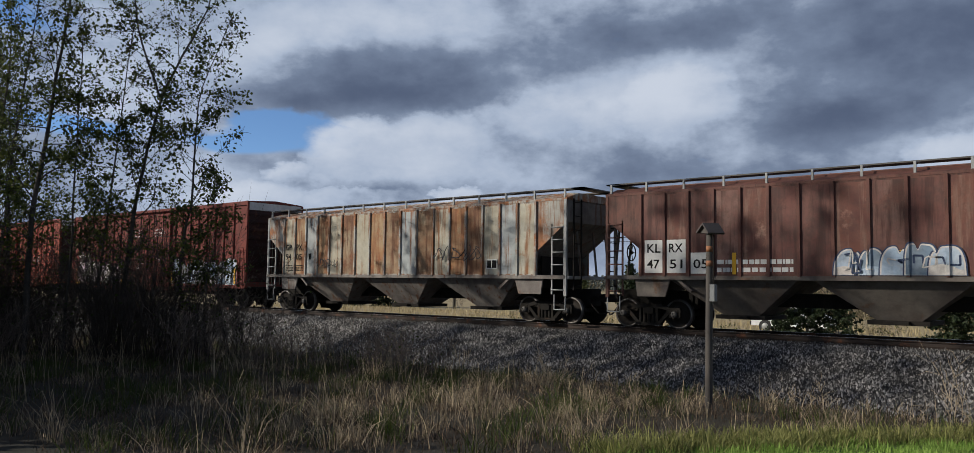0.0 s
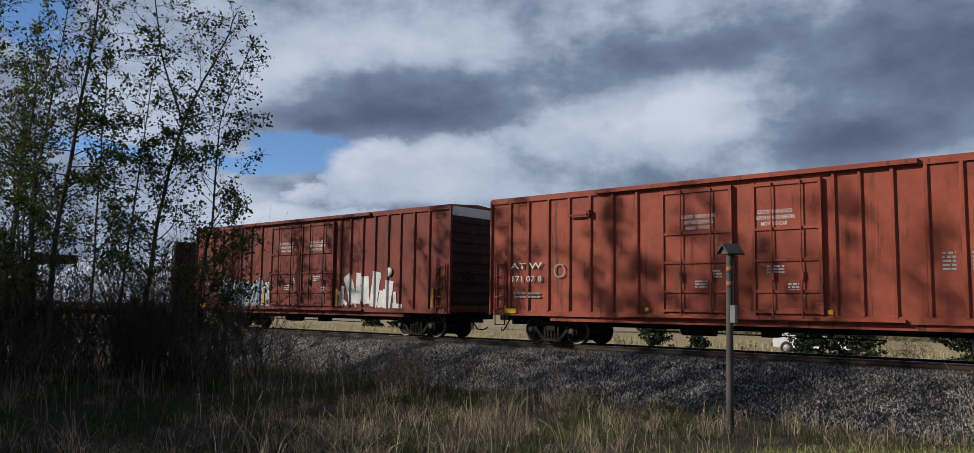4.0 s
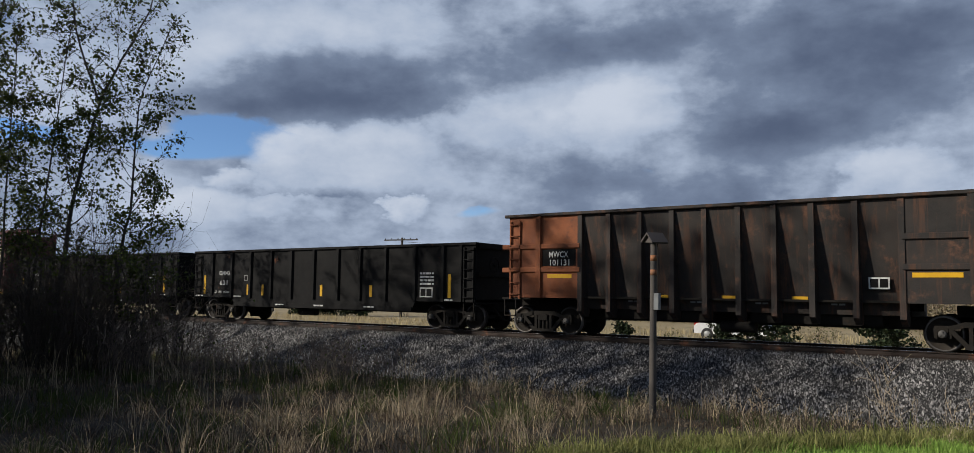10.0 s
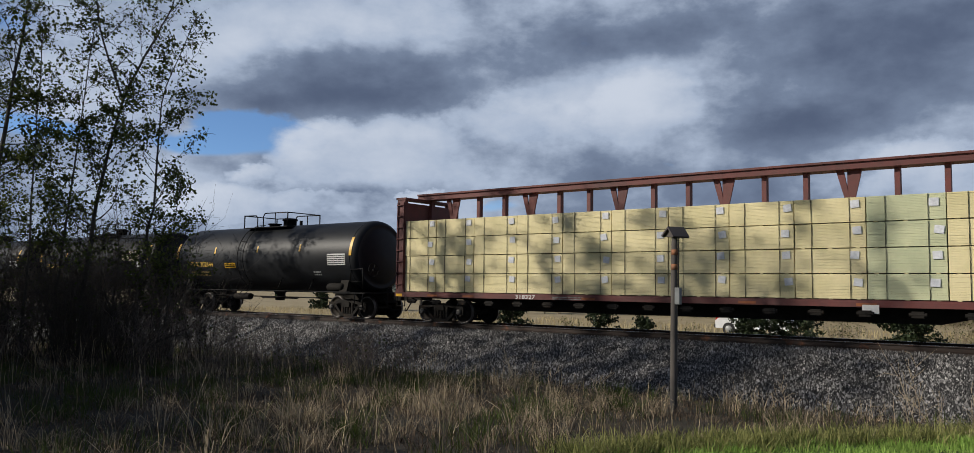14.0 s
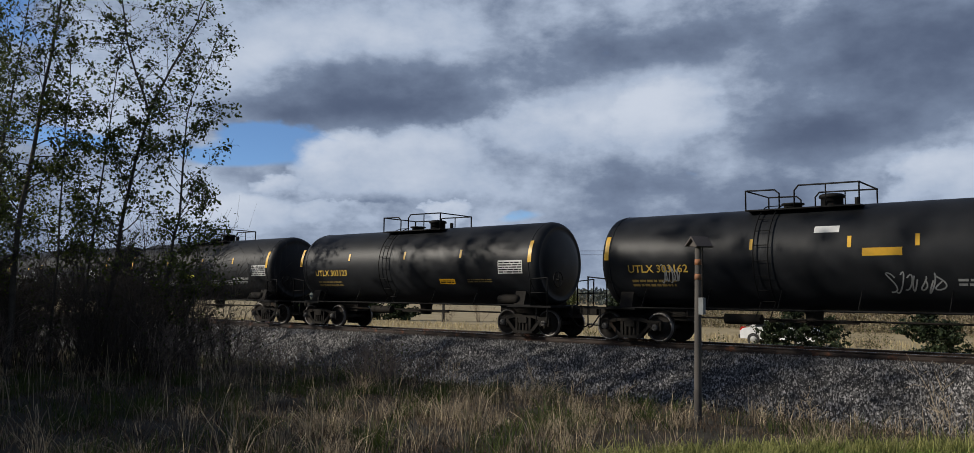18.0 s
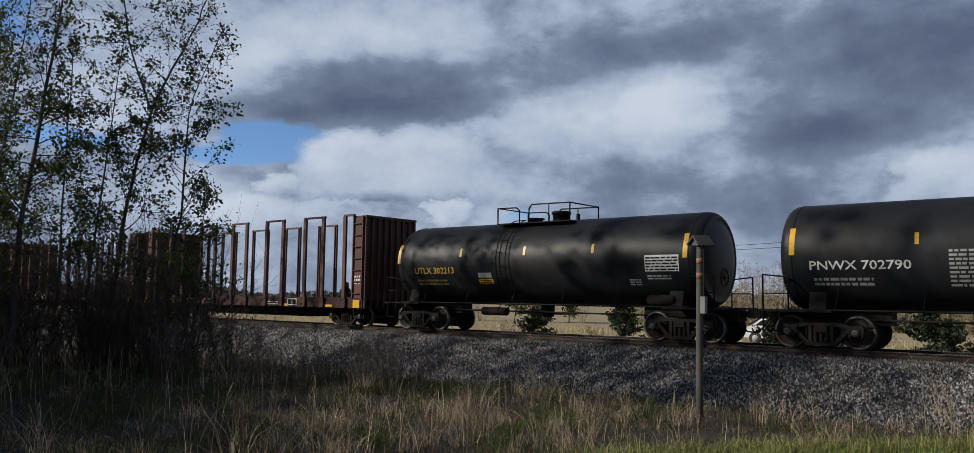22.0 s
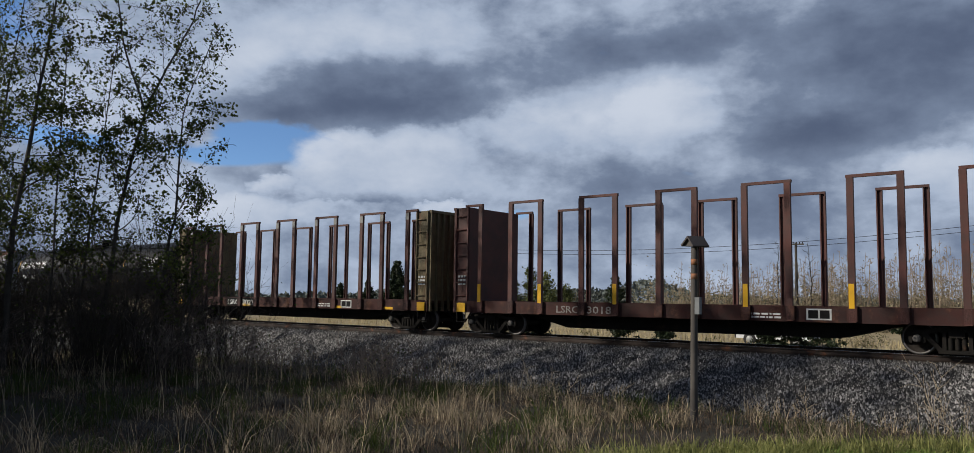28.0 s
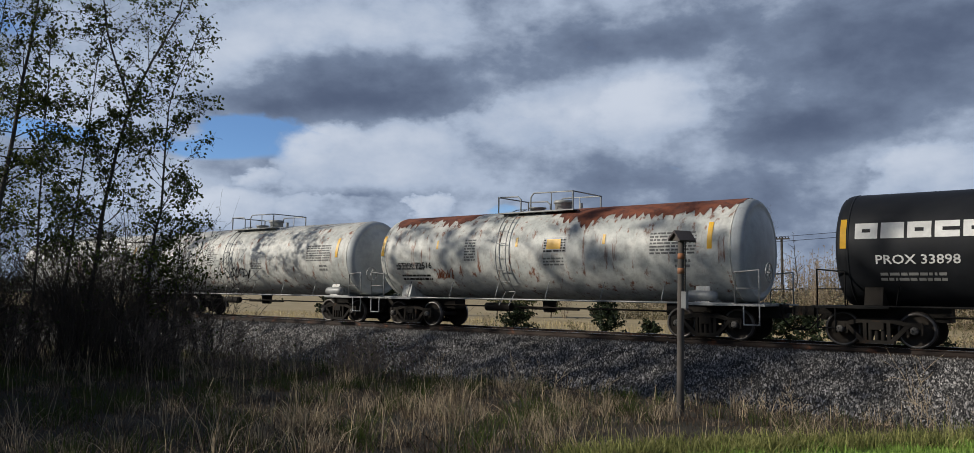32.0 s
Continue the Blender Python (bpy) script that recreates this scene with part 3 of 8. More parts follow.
# ---- box cars ----
def graffiti(car, seed, x0, x1, z0, z1, y, ribs, fills, line, n, rib=0.07, foot=0.07):
    """Painted letters without a readable word: a wavy-topped coat, tonal patches and drawn outlines that follow the ribs."""
    rnd = random.Random(seed)

    def face(x):
        d = min([abs(x - q) for q in ribs] + [9.0])
        return y - rib * max(0.0, min(1.0, (foot - d) / (foot - 0.04)))

    def coat(a, b, low, high, off):
        xs = sorted([a + (b - a) * k / 60 for k in range(61)] + [q + e for q in ribs for e in (-foot, -0.04, 0.04, foot) if a < q + e < b])
        xs = [x for k, x in enumerate(xs) if k == 0 or x - xs[k - 1] > 0.004]
        vs = []
        for x in xs:
            lo, hi = low(x), high(x)
            vs += [(x, face(x) - off, lo), (x, face(x) - off, max(hi, lo + 0.01))]
        return Geo().add(vs, [(2 * k, 2 * k + 2, 2 * k + 3, 2 * k + 1) for k in range(len(xs) - 1)])

    dx, high_z = (x1 - x0) / n, z1 - z0
    sheet = 0.004
    # a thin ground coat behind, then round-shouldered letters that overlap one another: dark rim, pale rim, two-toned filling, counters
    fog = lambda x, q: z0 + high_z * (0.16 + 0.24 * abs(noise.noise((x * 1.7, seed, q))))
    part("graffiti", coat(x0, x1, lambda x: z0 - 0.02, lambda x: fog(x, 0.0), sheet), fills[-1], car)
    for k in range(n):
        cx, w, h = x0 + dx * (k + 0.5), dx * rnd.uniform(0.54, 0.66), high_z * rnd.uniform(0.78, 0.98)
        slant, pw, notch = rnd.uniform(-0.35, 0.35), rnd.choice((2.4, 3.5, 6.0)), rnd.uniform(-0.6, 0.6)

        def crown(x, grow, cx=cx, w=w, h=h, slant=slant, pw=pw, notch=notch):
            t = (x - cx) / (w + grow)
            dent = 0.20 * math.exp(-((t - notch) / 0.13) ** 2)
            return z0 + (h + grow) * max(0.0, 1 - abs(t) ** pw) ** 0.45 * (1 - dent + slant * t * 0.4)

        for grow, ink in ((0.075, line), (0.04, fills[(k + 1) % 2] if fills[0] is LILAC else CREAM), (0.0, fills[k % 2])):
            sheet += 0.0013
            part("graffiti_letter", coat(cx - w - grow, cx + w + grow, lambda x, q=grow: z0 - 0.02 - 0.3 * q, lambda x, q=grow: crown(x, q), sheet), ink, car)
        sheet += 0.0013
        part("graffiti_shade", coat(cx - w, cx + w, lambda x: z0 - 0.02, lambda x: min(crown(x, 0.0), z0 + h * (0.30 + 0.22 * noise.noise((x * 2.1, seed, k)))), sheet), fills[(k + 2) % len(fills)], car)
        for j in range(3):
            sheet += 0.0006
            c, wj = cx + w * rnd.uniform(-0.6, 0.6), dx * rnd.uniform(0.05, 0.16)
            cz, hj, sh = z0 + h * rnd.uniform(0.2, 0.7), h * rnd.uniform(0.05, 0.2), rnd.uniform(-0.9, 0.9)
            arc = lambda x, c=c, wj=wj: max(0.0, 1 - ((x - c) / wj) ** 2) ** 0.5
            part("graffiti_counter", coat(c - wj, c + wj, lambda x: cz + sh * (x - c) - hj * arc(x), lambda x: min(crown(x, -0.03), cz + sh * (x - c) + hj * arc(x)), sheet), line if j else CREAM, car)
    for k in range(n):
        cx = x0 + dx * (k + 0.5)
        for q, (ink, wd) in enumerate(((line, 0.024), (CREAM, 0.016))):
            pts = [(cx + dx * rnd.uniform(-0.55, 0.55), z0 + high_z * rnd.uniform(0.05, 0.8))]
            for j in range(rnd.randint(3, 5)):
                up = rnd.random() < 0.6
                pts.append((pts[-1][0] + (rnd.uniform(-0.1, 0.1) if up else rnd.uniform(-0.35, 0.35)), z0 + high_z * rnd.uniform(0.05, 0.82) if up else pts[-1][1] + rnd.uniform(-0.08, 0.08)))
            pts = [(max(x0, min(x1, a)), b) for a, b in pts]
            g = Geo()
            for (xa, za), (xb, zb) in zip(pts, pts[1:]):
                for e in range(6):
                    p0, p1 = (xa + (xb - xa) * e / 6, za + (zb - za) * e / 6), (xa + (xb - xa) * (e + 1.15) / 6, za + (zb - za) * (e + 1.15) / 6)
                    ln = math.hypot(p1[0] - p0[0], p1[1] - p0[1]) or 1
                    ox, oz = -(p1[1] - p0[1]) / ln * wd, (p1[0] - p0[0]) / ln * wd
                    at = lambda a, b: (a, face(a) - sheet - 0.002 - 0.0006 * q, b)
                    g.add([at(p0[0] + ox, p0[1] + oz), at(p1[0] + ox, p1[1] + oz), at(p1[0] - ox, p1[1] - oz), at(p0[0] - ox, p0[1] - oz)], [(0, 1, 2, 3)])
            tagged(part("graffiti_line", g, ink, car), kind="stuff")


def broad_strokes(car, strokes, y, ribs, mat, rib=0.07, foot=0.07):
    """Rolled-on letters: broad straight bars of paint that follow the ribs. Each: start x, z, end x, z, half-width."""
    def face(x):
        d = min([abs(x - q) for q in ribs] + [9.0])
        return y - rib * max(0.0, min(1.0, (foot - d) / (foot - 0.04)))

    for i, (xa, za, xb, zb, w) in enumerate(strokes):
        g, nu, nv = Geo(), 14, 16
        ln = math.hypot(xb - xa, zb - za)
        ux, uz = (xb - xa) / ln, (zb - za) / ln
        vs = []
        for a in range(nu + 1):
            for b in range(nv + 1):
                e = (2 * b / nv - 1) * w * (1 + 0.04 * math.sin(a * 1.3 + i))
                x, z = xa + ux * ln * a / nu - uz * e, za + uz * ln * a / nu + ux * e
                vs.append((x, face(x) - 0.005 - 0.0012 * i, z))
        part("graffiti_letter", g.add(vs, [(a * (nv + 1) + b, (a + 1) * (nv + 1) + b, (a + 1) * (nv + 1) + b + 1, a * (nv + 1) + b + 1) for a in range(nu) for b in range(nv)]), mat, car, "white painted letter")


def box_car(u, x0, x1, red, label, doors, ribs, end_panel=True):
    """A sixty-foot high box car: ribbed side, plug and sliding doors, corrugated end."""
    y, zb, zt = 1.60, 1.02, 5.10
    car = on_train(thing("box_car", label, "railway car", "cars of the freight train"), u)
    body = part("body", Geo().box(x0, x1, -y + 0.05, y - 0.05, zb, zt), red, car)
    part("roof", Geo().prism([(-y, zt), (y, zt), (y, zt + 0.05), (0.0, zt + 0.16), (-y, zt + 0.05)], 0, x0 - 0.02, x1 + 0.02), red, car)
    part("side_sill", Geo().box(x0 + 0.1, x1 - 0.1, -y, -y + 0.05, zb - 0.06, zb + 0.12), red, car)
    part("side_sill", Geo().box(x0 + 0.1, x1 - 0.1, y - 0.05, y, zb - 0.06, zb + 0.12), red, car)
    part("sill_web", Geo().box(x0 + 2.6, x1 - 2.6, -y + 0.1, -y + 0.14, 0.80, zb - 0.06), red, car)
    part("centre_sill", Geo().box(x0 - 0.1, x1 + 0.1, -0.28, 0.28, 0.62, zb - 0.002), STEEL_DARK, car)
    part("top_chord", Geo().box(x0, x1, -y - 0.01, -y + 0.05, zt - 0.14, zt), red, car)
    rib = shared("rib/box" + red.name, lambda: Geo().prism([(-0.07, 0), (-0.04, -0.07), (0.04, -0.07), (0.07, 0)], 2, zb + 0.1, zt - 0.12), red)
    for x in ribs:
        part("rib", rib, None, car, at=(x, -y + 0.05, 0))
        part("rib", rib, None, car, at=pose(x, y - 0.05, 0, 0, 0, 180))
    for d0, d1 in doors:
        door = part("door", Geo().box(d0, d1, -y - 0.03, -y + 0.05, zb + 0.14, zt - 0.22), red, car)
        g = Geo()
        for z in (zb + 0.16, 1.75, 2.62, 3.5, zt - 0.34):
            g.box(d0, d1, -y - 0.075, -y - 0.03, z, z + 0.08)
        for x in (d0, d1 - 0.09):
            g.box(x, x + 0.09, -y - 0.08, -y - 0.03, zb + 0.14, zt - 0.22)
        part("door_frame", g, red, door)
        g = Geo()
        for x in (d0 + (d1 - d0) * 0.3, d0 + (d1 - d0) * 0.72):
            g.tube((x, -y - 0.11, zb + 0.05), (x, -y - 0.11, zt - 0.25), 0.022, 6)
            g.box(x - 0.05, x + 0.05, -y - 0.13, -y - 0.08, 2.1, 2.35)
        part("lock_rod", g, STEEL_DARK if red is RED else red, door)
    part("door_track", Geo().box(doors[0][0] - 2.4, doors[-1][1] + 2.4, -y - 0.12, -y + 0.02, zt - 0.10, zt + 0.02).box(doors[0][0] - 1.5, doors[-1][1] + 2.0, -y - 0.10, -y + 0.02, zb - 0.02, zb + 0.06), red, car)
    for s, x in ((-1, x0), (1, x1)):
        wave = [(x - s * 0.02, zb)]
        for k in range(9):
            z = zb + 0.30 + 0.39 * k
            wave += [(x + s * 0.004, z), (x + s * 0.05, z + 0.06), (x + s * 0.05, z + 0.15), (x + s * 0.004, z + 0.22)]
        # End walls darker than the red sides: their shade is painted on.
        g = Geo().prism(wave + [(x + s * 0.004, zt - 0.3), (x - s * 0.02, zt - 0.3)], 1, -y + 0.12, y - 0.12)
        part("corrugated_end", g, BROWN_AND_SHADE, car, "ribbed end wall with its shade in the paint")
        g = Geo().box(min(x, x + s * 0.03), max(x, x + s * 0.03), -y + 0.02, y - 0.02, zt - 0.36, zt)
        part("end_band", g, WHITE if end_panel else red, car, "pale band along the top of the end")
        for yy in (-y + 0.02, y - 0.02):
            part("corner_post", Geo().box(min(x, x + s * 0.06), max(x, x + s * 0.06), yy - 0.05, yy + 0.05, zb - 0.05, zt), red, car)
        ladder(car, x - s * 0.42, -y - 0.06, zb + 0.2, 2.75, 0.44, 5, red)
        part("crossover_step", Geo().box(min(x, x + s * 0.35), max(x, x + s * 0.35), -y + 0.1, y - 0.1, zb - 0.02, zb + 0.03), STEEL_DARK, car)
        part("stirrup", Geo().path([(x - s * 0.65, -y, zb), (x - s * 0.65, -y, 0.62), (x - s * 0.2, -y, 0.62), (x - s * 0.2, -y, zb)], 0.018, 6), STEEL_DARK, car)
        coupler(car, x, s)
    wheel_valve(car, x1 + 0.22, -0.75, 2.3)
    part("brake_gear", Geo().tube((-2.2, -0.7, 0.62), (-1.1, -0.7, 0.62), 0.17, 10).box(0.4, 0.8, -0.9, -0.4, 0.48, 0.86).tube((-3.5, -0.5, 0.55), (3.6, -0.5, 0.5), 0.02, 5), STEEL_DARK, car)
    for x in (-7.03, 7.03):
        truck(car, u, x)
    return car


# ---- covered hoppers ----
def hopper_car(u, skin, under, label, ribs):
    y, zb, zt, xe, xi = 1.58, 1.62, 4.18, 8.36, 7.08
    car = on_train(thing("covered_hopper_car", label, "railway car", "cars of the freight train"), u)
    prof = [(-xi, zb), (xi, zb), (xi, 2.42), (xe, 3.42), (xe, zt), (-xe, zt), (-xe, 3.42), (-xi, 2.42)]
    for s in (-1, 1):
        g = Geo().prism([(a, b) for a, b in prof], 1, s * y - 0.02, s * y + 0.02)
        part("side_sheet", g, skin, car)
    if skin in (HOPPER_GREY, HOPPER_RED):
        tones = (0, 1, 2, 1, 0, 3, 0, 1, 3, 2, 3, 0, 1, 3, 0, 2, 0) if skin is HOPPER_GREY else (0, 1, 0, 2, 1, 0, 0, 1, 2)
        for k, (a, b) in enumerate(zip(ribs, ribs[1:])):
            part("side_panel", Geo().box(a + 0.05, b - 0.05, -y - 0.028, -y - 0.018, zb + 0.06, zt - 0.08), (HOPPER_TONES if skin is HOPPER_GREY else RED_TONES)[tones[k % len(tones)]], car)
    rib = shared("rib/hop" + skin.name, lambda: Geo().prism([(-0.06, 0), (-0.04, -0.085), (0.04, -0.085), (0.06, 0)], 2, zb, zt - 0.02), skin)
    for x in ribs:
        part("rib", rib, None, car, at=(x, -y, 0))
        part("rib", rib, None, car, at=pose(x, y, 0, 0, 0, 180))
    part("roof", Geo().prism([(-y - 0.03, zt - 0.03), (y + 0.03, zt - 0.03), (y + 0.03, zt + 0.04), (0.9, zt + 0.26), (-0.9, zt + 0.26), (-y - 0.03, zt + 0.04)], 0, -xe, xe), skin, car)
    for s in (-1, 1):
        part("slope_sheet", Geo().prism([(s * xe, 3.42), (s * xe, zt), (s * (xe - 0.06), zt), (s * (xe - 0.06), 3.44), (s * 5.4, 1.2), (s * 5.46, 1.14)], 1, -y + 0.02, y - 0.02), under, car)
        part("end_sheet", Geo().box(min(s * 7.0, s * 7.06), max(s * 7.0, s * 7.06), -1.2, 1.2, 1.2, 2.3), STEEL_DARK, car)
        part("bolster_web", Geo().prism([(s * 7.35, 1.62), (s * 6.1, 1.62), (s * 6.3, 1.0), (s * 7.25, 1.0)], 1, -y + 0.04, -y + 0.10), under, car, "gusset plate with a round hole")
        for e in (-1, 1):
            part("corner_post", Geo().box(s * 8.30 - 0.05, s * 8.30 + 0.05, e * y - 0.04, e * y + 0.04, 0.95, zt), SILVER if skin is HOPPER_GREY else skin, car)
        ladder(car, s * 8.0, -y - 0.03, 1.15, 3.25, 0.5, 6, SILVER if skin is HOPPER_GREY else skin)
        ladder(car, s * 8.42, -1.05, 1.3, 4.1, 0.45, 7, STEEL_DARK, 1)
        part("end_platform", Geo().box(min(s * 7.05, s * 8.42), max(s * 7.05, s * 8.42), -y, y, 1.52, 1.62), SILVER if skin is HOPPER_GREY else under, car)
        for yy in (-1.3, -0.5, 0.5, 1.3):
            part("end_strut", Geo().tube((s * 8.2, yy, 1.6), (s * 8.0, yy, 3.4), 0.04, 6), under, car)
        part("draft_sill", Geo().box(min(s * 6.0, s * 8.5), max(s * 6.0, s * 8.5), -0.3, 0.3, 0.62, 1.2), STEEL_DARK, car)
        part("stirrup", Geo().path([(s * 8.3, -y, 1.0), (s * 8.3, -y, 0.5), (s * 7.85, -y, 0.5), (s * 7.85, -y, 1.0)], 0.02, 6), SILVER, car)
        coupler(car, s * 8.42, s)
    wheel_valve(car, -8.0, -0.6, 2.4)
    part("side_sill", Geo().box(-8.3, 8.3, -y - 0.06, -y + 0.06, zb - 0.10, zb + 0.02).box(-8.3, 8.3, y - 0.06, y + 0.06, zb - 0.10, zb + 0.02), under, car)
    part("centre_sill", Geo().box(-7, 7, -0.25, 0.25, 0.75, 1.15), STEEL_DARK, car)
    for c in (-4.25, 0.0, 4.25):
        top = [(c - 1.95, -y + 0.06, 1.55), (c + 1.95, -y + 0.06, 1.55), (c + 1.95, y - 0.06, 1.55), (c - 1.95, y - 0.06, 1.55)]
        bot = [(c - 0.55, -0.72, 0.50), (c + 0.55, -0.72, 0.50), (c + 0.55, 0.72, 0.50), (c - 0.55, 0.72, 0.50)]
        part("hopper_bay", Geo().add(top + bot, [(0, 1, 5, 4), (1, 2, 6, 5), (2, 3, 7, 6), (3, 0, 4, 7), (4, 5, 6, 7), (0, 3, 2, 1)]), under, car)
        part("outlet_gate", Geo().box(c - 0.75, c + 0.75, -0.85, 0.85, 0.38, 0.50).box(c - 0.3, c + 0.3, -1.05, -0.85, 0.40, 0.48), STEEL_DARK, car)
    # running board on the roof with its posts
    part("running_board", Geo().box(-xe - 0.3, xe + 0.3, -1.08, -0.62, zt + 0.40, zt + 0.44).box(-xe - 0.3, xe + 0.3, 0.62, 1.08, zt + 0.40, zt + 0.44).box(-xe - 0.3, -xe + 0.2, -1.08, 1.08, zt + 0.40, zt + 0.44).box(xe - 0.2, xe + 0.3, -1.08, 1.08, zt + 0.40, zt + 0.44), CAP, car, "dark grey steel roof walkway")
    for k in range(14):
        x = -xe + 0.15 + k * (2 * xe - 0.3) / 13
        for s in (-1, 1):
            part("walkway_bracket", shared("walkway_bracket", lambda: Geo().box(-0.03, 0.03, -0.03, 0.03, zt, zt + 0.36).path([(0, 0, zt + 0.34), (0, 0.5, zt + 0.40)], 0.02, 5), SILVER), None, car, at=pose(x, s * 1.5, 0, 0, 0, 0 if s < 0 else 180))
    part("hatch_cover", Geo().prism([(-0.42, zt + 0.24), (0.42, zt + 0.24), (0.38, zt + 0.36), (-0.38, zt + 0.36)], 0, -xe + 0.6, xe - 0.6), skin, car)
    for x in (-7.12, 7.12):
        truck(car, u, x)
    return car


# ---- gondolas ----
def gondola_tall(u, skin, ends_skin, label, mirrored=False):
    """A high-sided gondola: sides lean in towards the floor, so that the upright ribs stand out below."""
    y, zb, zt, xe = 1.50, 0.98, 3.84, 7.30
    car = on_train(thing("gondola_car", label, "railway car", "cars of the freight train"), u)
    ribs = [-4.60, -3.60, -2.55, -1.52, -0.53, 0.45, 1.43, 2.42, 3.50, 4.58]
    for s in (-1, 1):
        g = Geo()
        g.add([(-4.6, s * y, zt), (4.6, s * y, zt), (4.6, s * 1.10, zb - 0.1), (-4.6, s * 1.10, zb - 0.1), (-4.6, s * (y - 0.04), zt), (4.6, s * (y - 0.04), zt), (4.6, s * 1.06, zb - 0.1), (-4.6, s * 1.06, zb - 0.1)], [(0, 1, 2, 3), (4, 7, 6, 5), (0, 4, 5, 1), (2, 6, 7, 3), (1, 5, 6, 2), (0, 3, 7, 4)])
        part("side_sheet", g, skin, car)
        for e in (-1, 1):
            lo, hi = sorted((e * 4.6, e * xe))
            part("end_side_sheet", Geo().box(lo, hi, s * y - 0.03, s * y + 0.03, 1.20, zt), ends_skin if e < 0 else skin, car)
            g = Geo()
            for z in (2.02, 2.78):
                g.box(lo - (0.25 if e < 0 else 0), hi + (0.25 if e > 0 else 0), s * y - 0.09, s * y + 0.09, z, z + 0.16, 0.02)
            part("side_bar", g, ends_skin if e < 0 else skin, car)
            part("rib", Geo().box(e * 6.13 - 0.09, e * 6.13 + 0.09, s * y - 0.11, s * y + 0.11, 1.2, zt), ends_skin if e < 0 else skin, car)
    rib = shared("rib/gon" + skin.name, lambda: Geo().prism([(-1.56, zt), (-1.44, zt), (-1.02, 0.75), (-1.10, 0.62), (-1.30, 0.62), (-1.56, 0.80)], 0, -0.075, 0.075), skin)
    for x in ribs:
        part("rib", rib, None, car, at=(x, 0, 0))
        part("rib", rib, None, car, at=pose(x, 0, 0, 0, 0, 180))
    for s in (-1, 1):
        part("top_rail", Geo().box(-xe - 0.15, xe + 0.15, s * 1.53 - 0.09, s * 1.53 + 0.09, zt, zt + 0.10, 0.02), skin, car)
        part("end_wall", Geo().box(min(s * xe, s * (xe - 0.06)), max(s * xe, s * (xe - 0.06)), -y + 0.03, y - 0.03, 1.15, zt), skin, car)
        part("end_rail", Geo().box(s * xe - 0.14, s * xe + 0.14, -1.5, 1.5, zt + 0.002, zt + 0.10, 0.02).box(s * xe - 0.1, s * xe + 0.14, -1.5, 1.5, 2.80, 2.94).box(s * xe - 0.1, s * xe + 0.14, -1.5, 1.5, 2.04, 2.18), skin, car)
        part("draft_sill", Geo().box(min(s * 5.6, s * 7.7), max(s * 5.6, s * 7.7), -0.3, 0.3, 0.66, 1.15), STEEL_DARK, car)
        part("end_platform", Geo().box(min(s * 6.5, s * 7.6), max(s * 6.5, s * 7.6), -1.5, 1.5, 1.14, 1.20), STEEL_DARK, car)
        ladder(car, s * 7.05, -1.60, 1.3, 3.6, 0.36, 7, ends_skin if s < 0 else skin)
        part("stirrup", Geo().path([(s * 7.5, -1.5, 1.15), (s * 7.5, -1.5, 0.6), (s * 7.05, -1.5, 0.6), (s * 7.05, -1.5, 1.15)], 0.02, 6), STEEL_DARK, car)
        coupler(car, s * 7.45, s)
    part("floor", Geo().prism([(-1.04, 0.86), (1.04, 0.86), (1.1, 0.98), (-1.1, 0.98)], 0, -4.7, 4.7).box(-7.3, 7.3, -1.4, 1.4, 1.20, 1.26), STEEL_DARK, car)
    part("centre_sill", Geo().box(-6, 6, -0.3, 0.3, 0.52, 0.86).box(-4.0, -0.6, -1.0, 1.0, 0.60, 0.86).box(0.6, 4.0, -1.0, 1.0, 0.60, 0.86), STEEL_DARK, car)
    part("brake_gear", Geo().tube((-0.3, -0.8, 0.46), (0.7, -0.8, 0.46), 0.16, 10), STEEL_DARK, car)
    wheel_valve(car, xe + 0.3, -0.6, 2.6)
    for x in (-6.25, 6.25):
        truck(car, u, x)
    return car


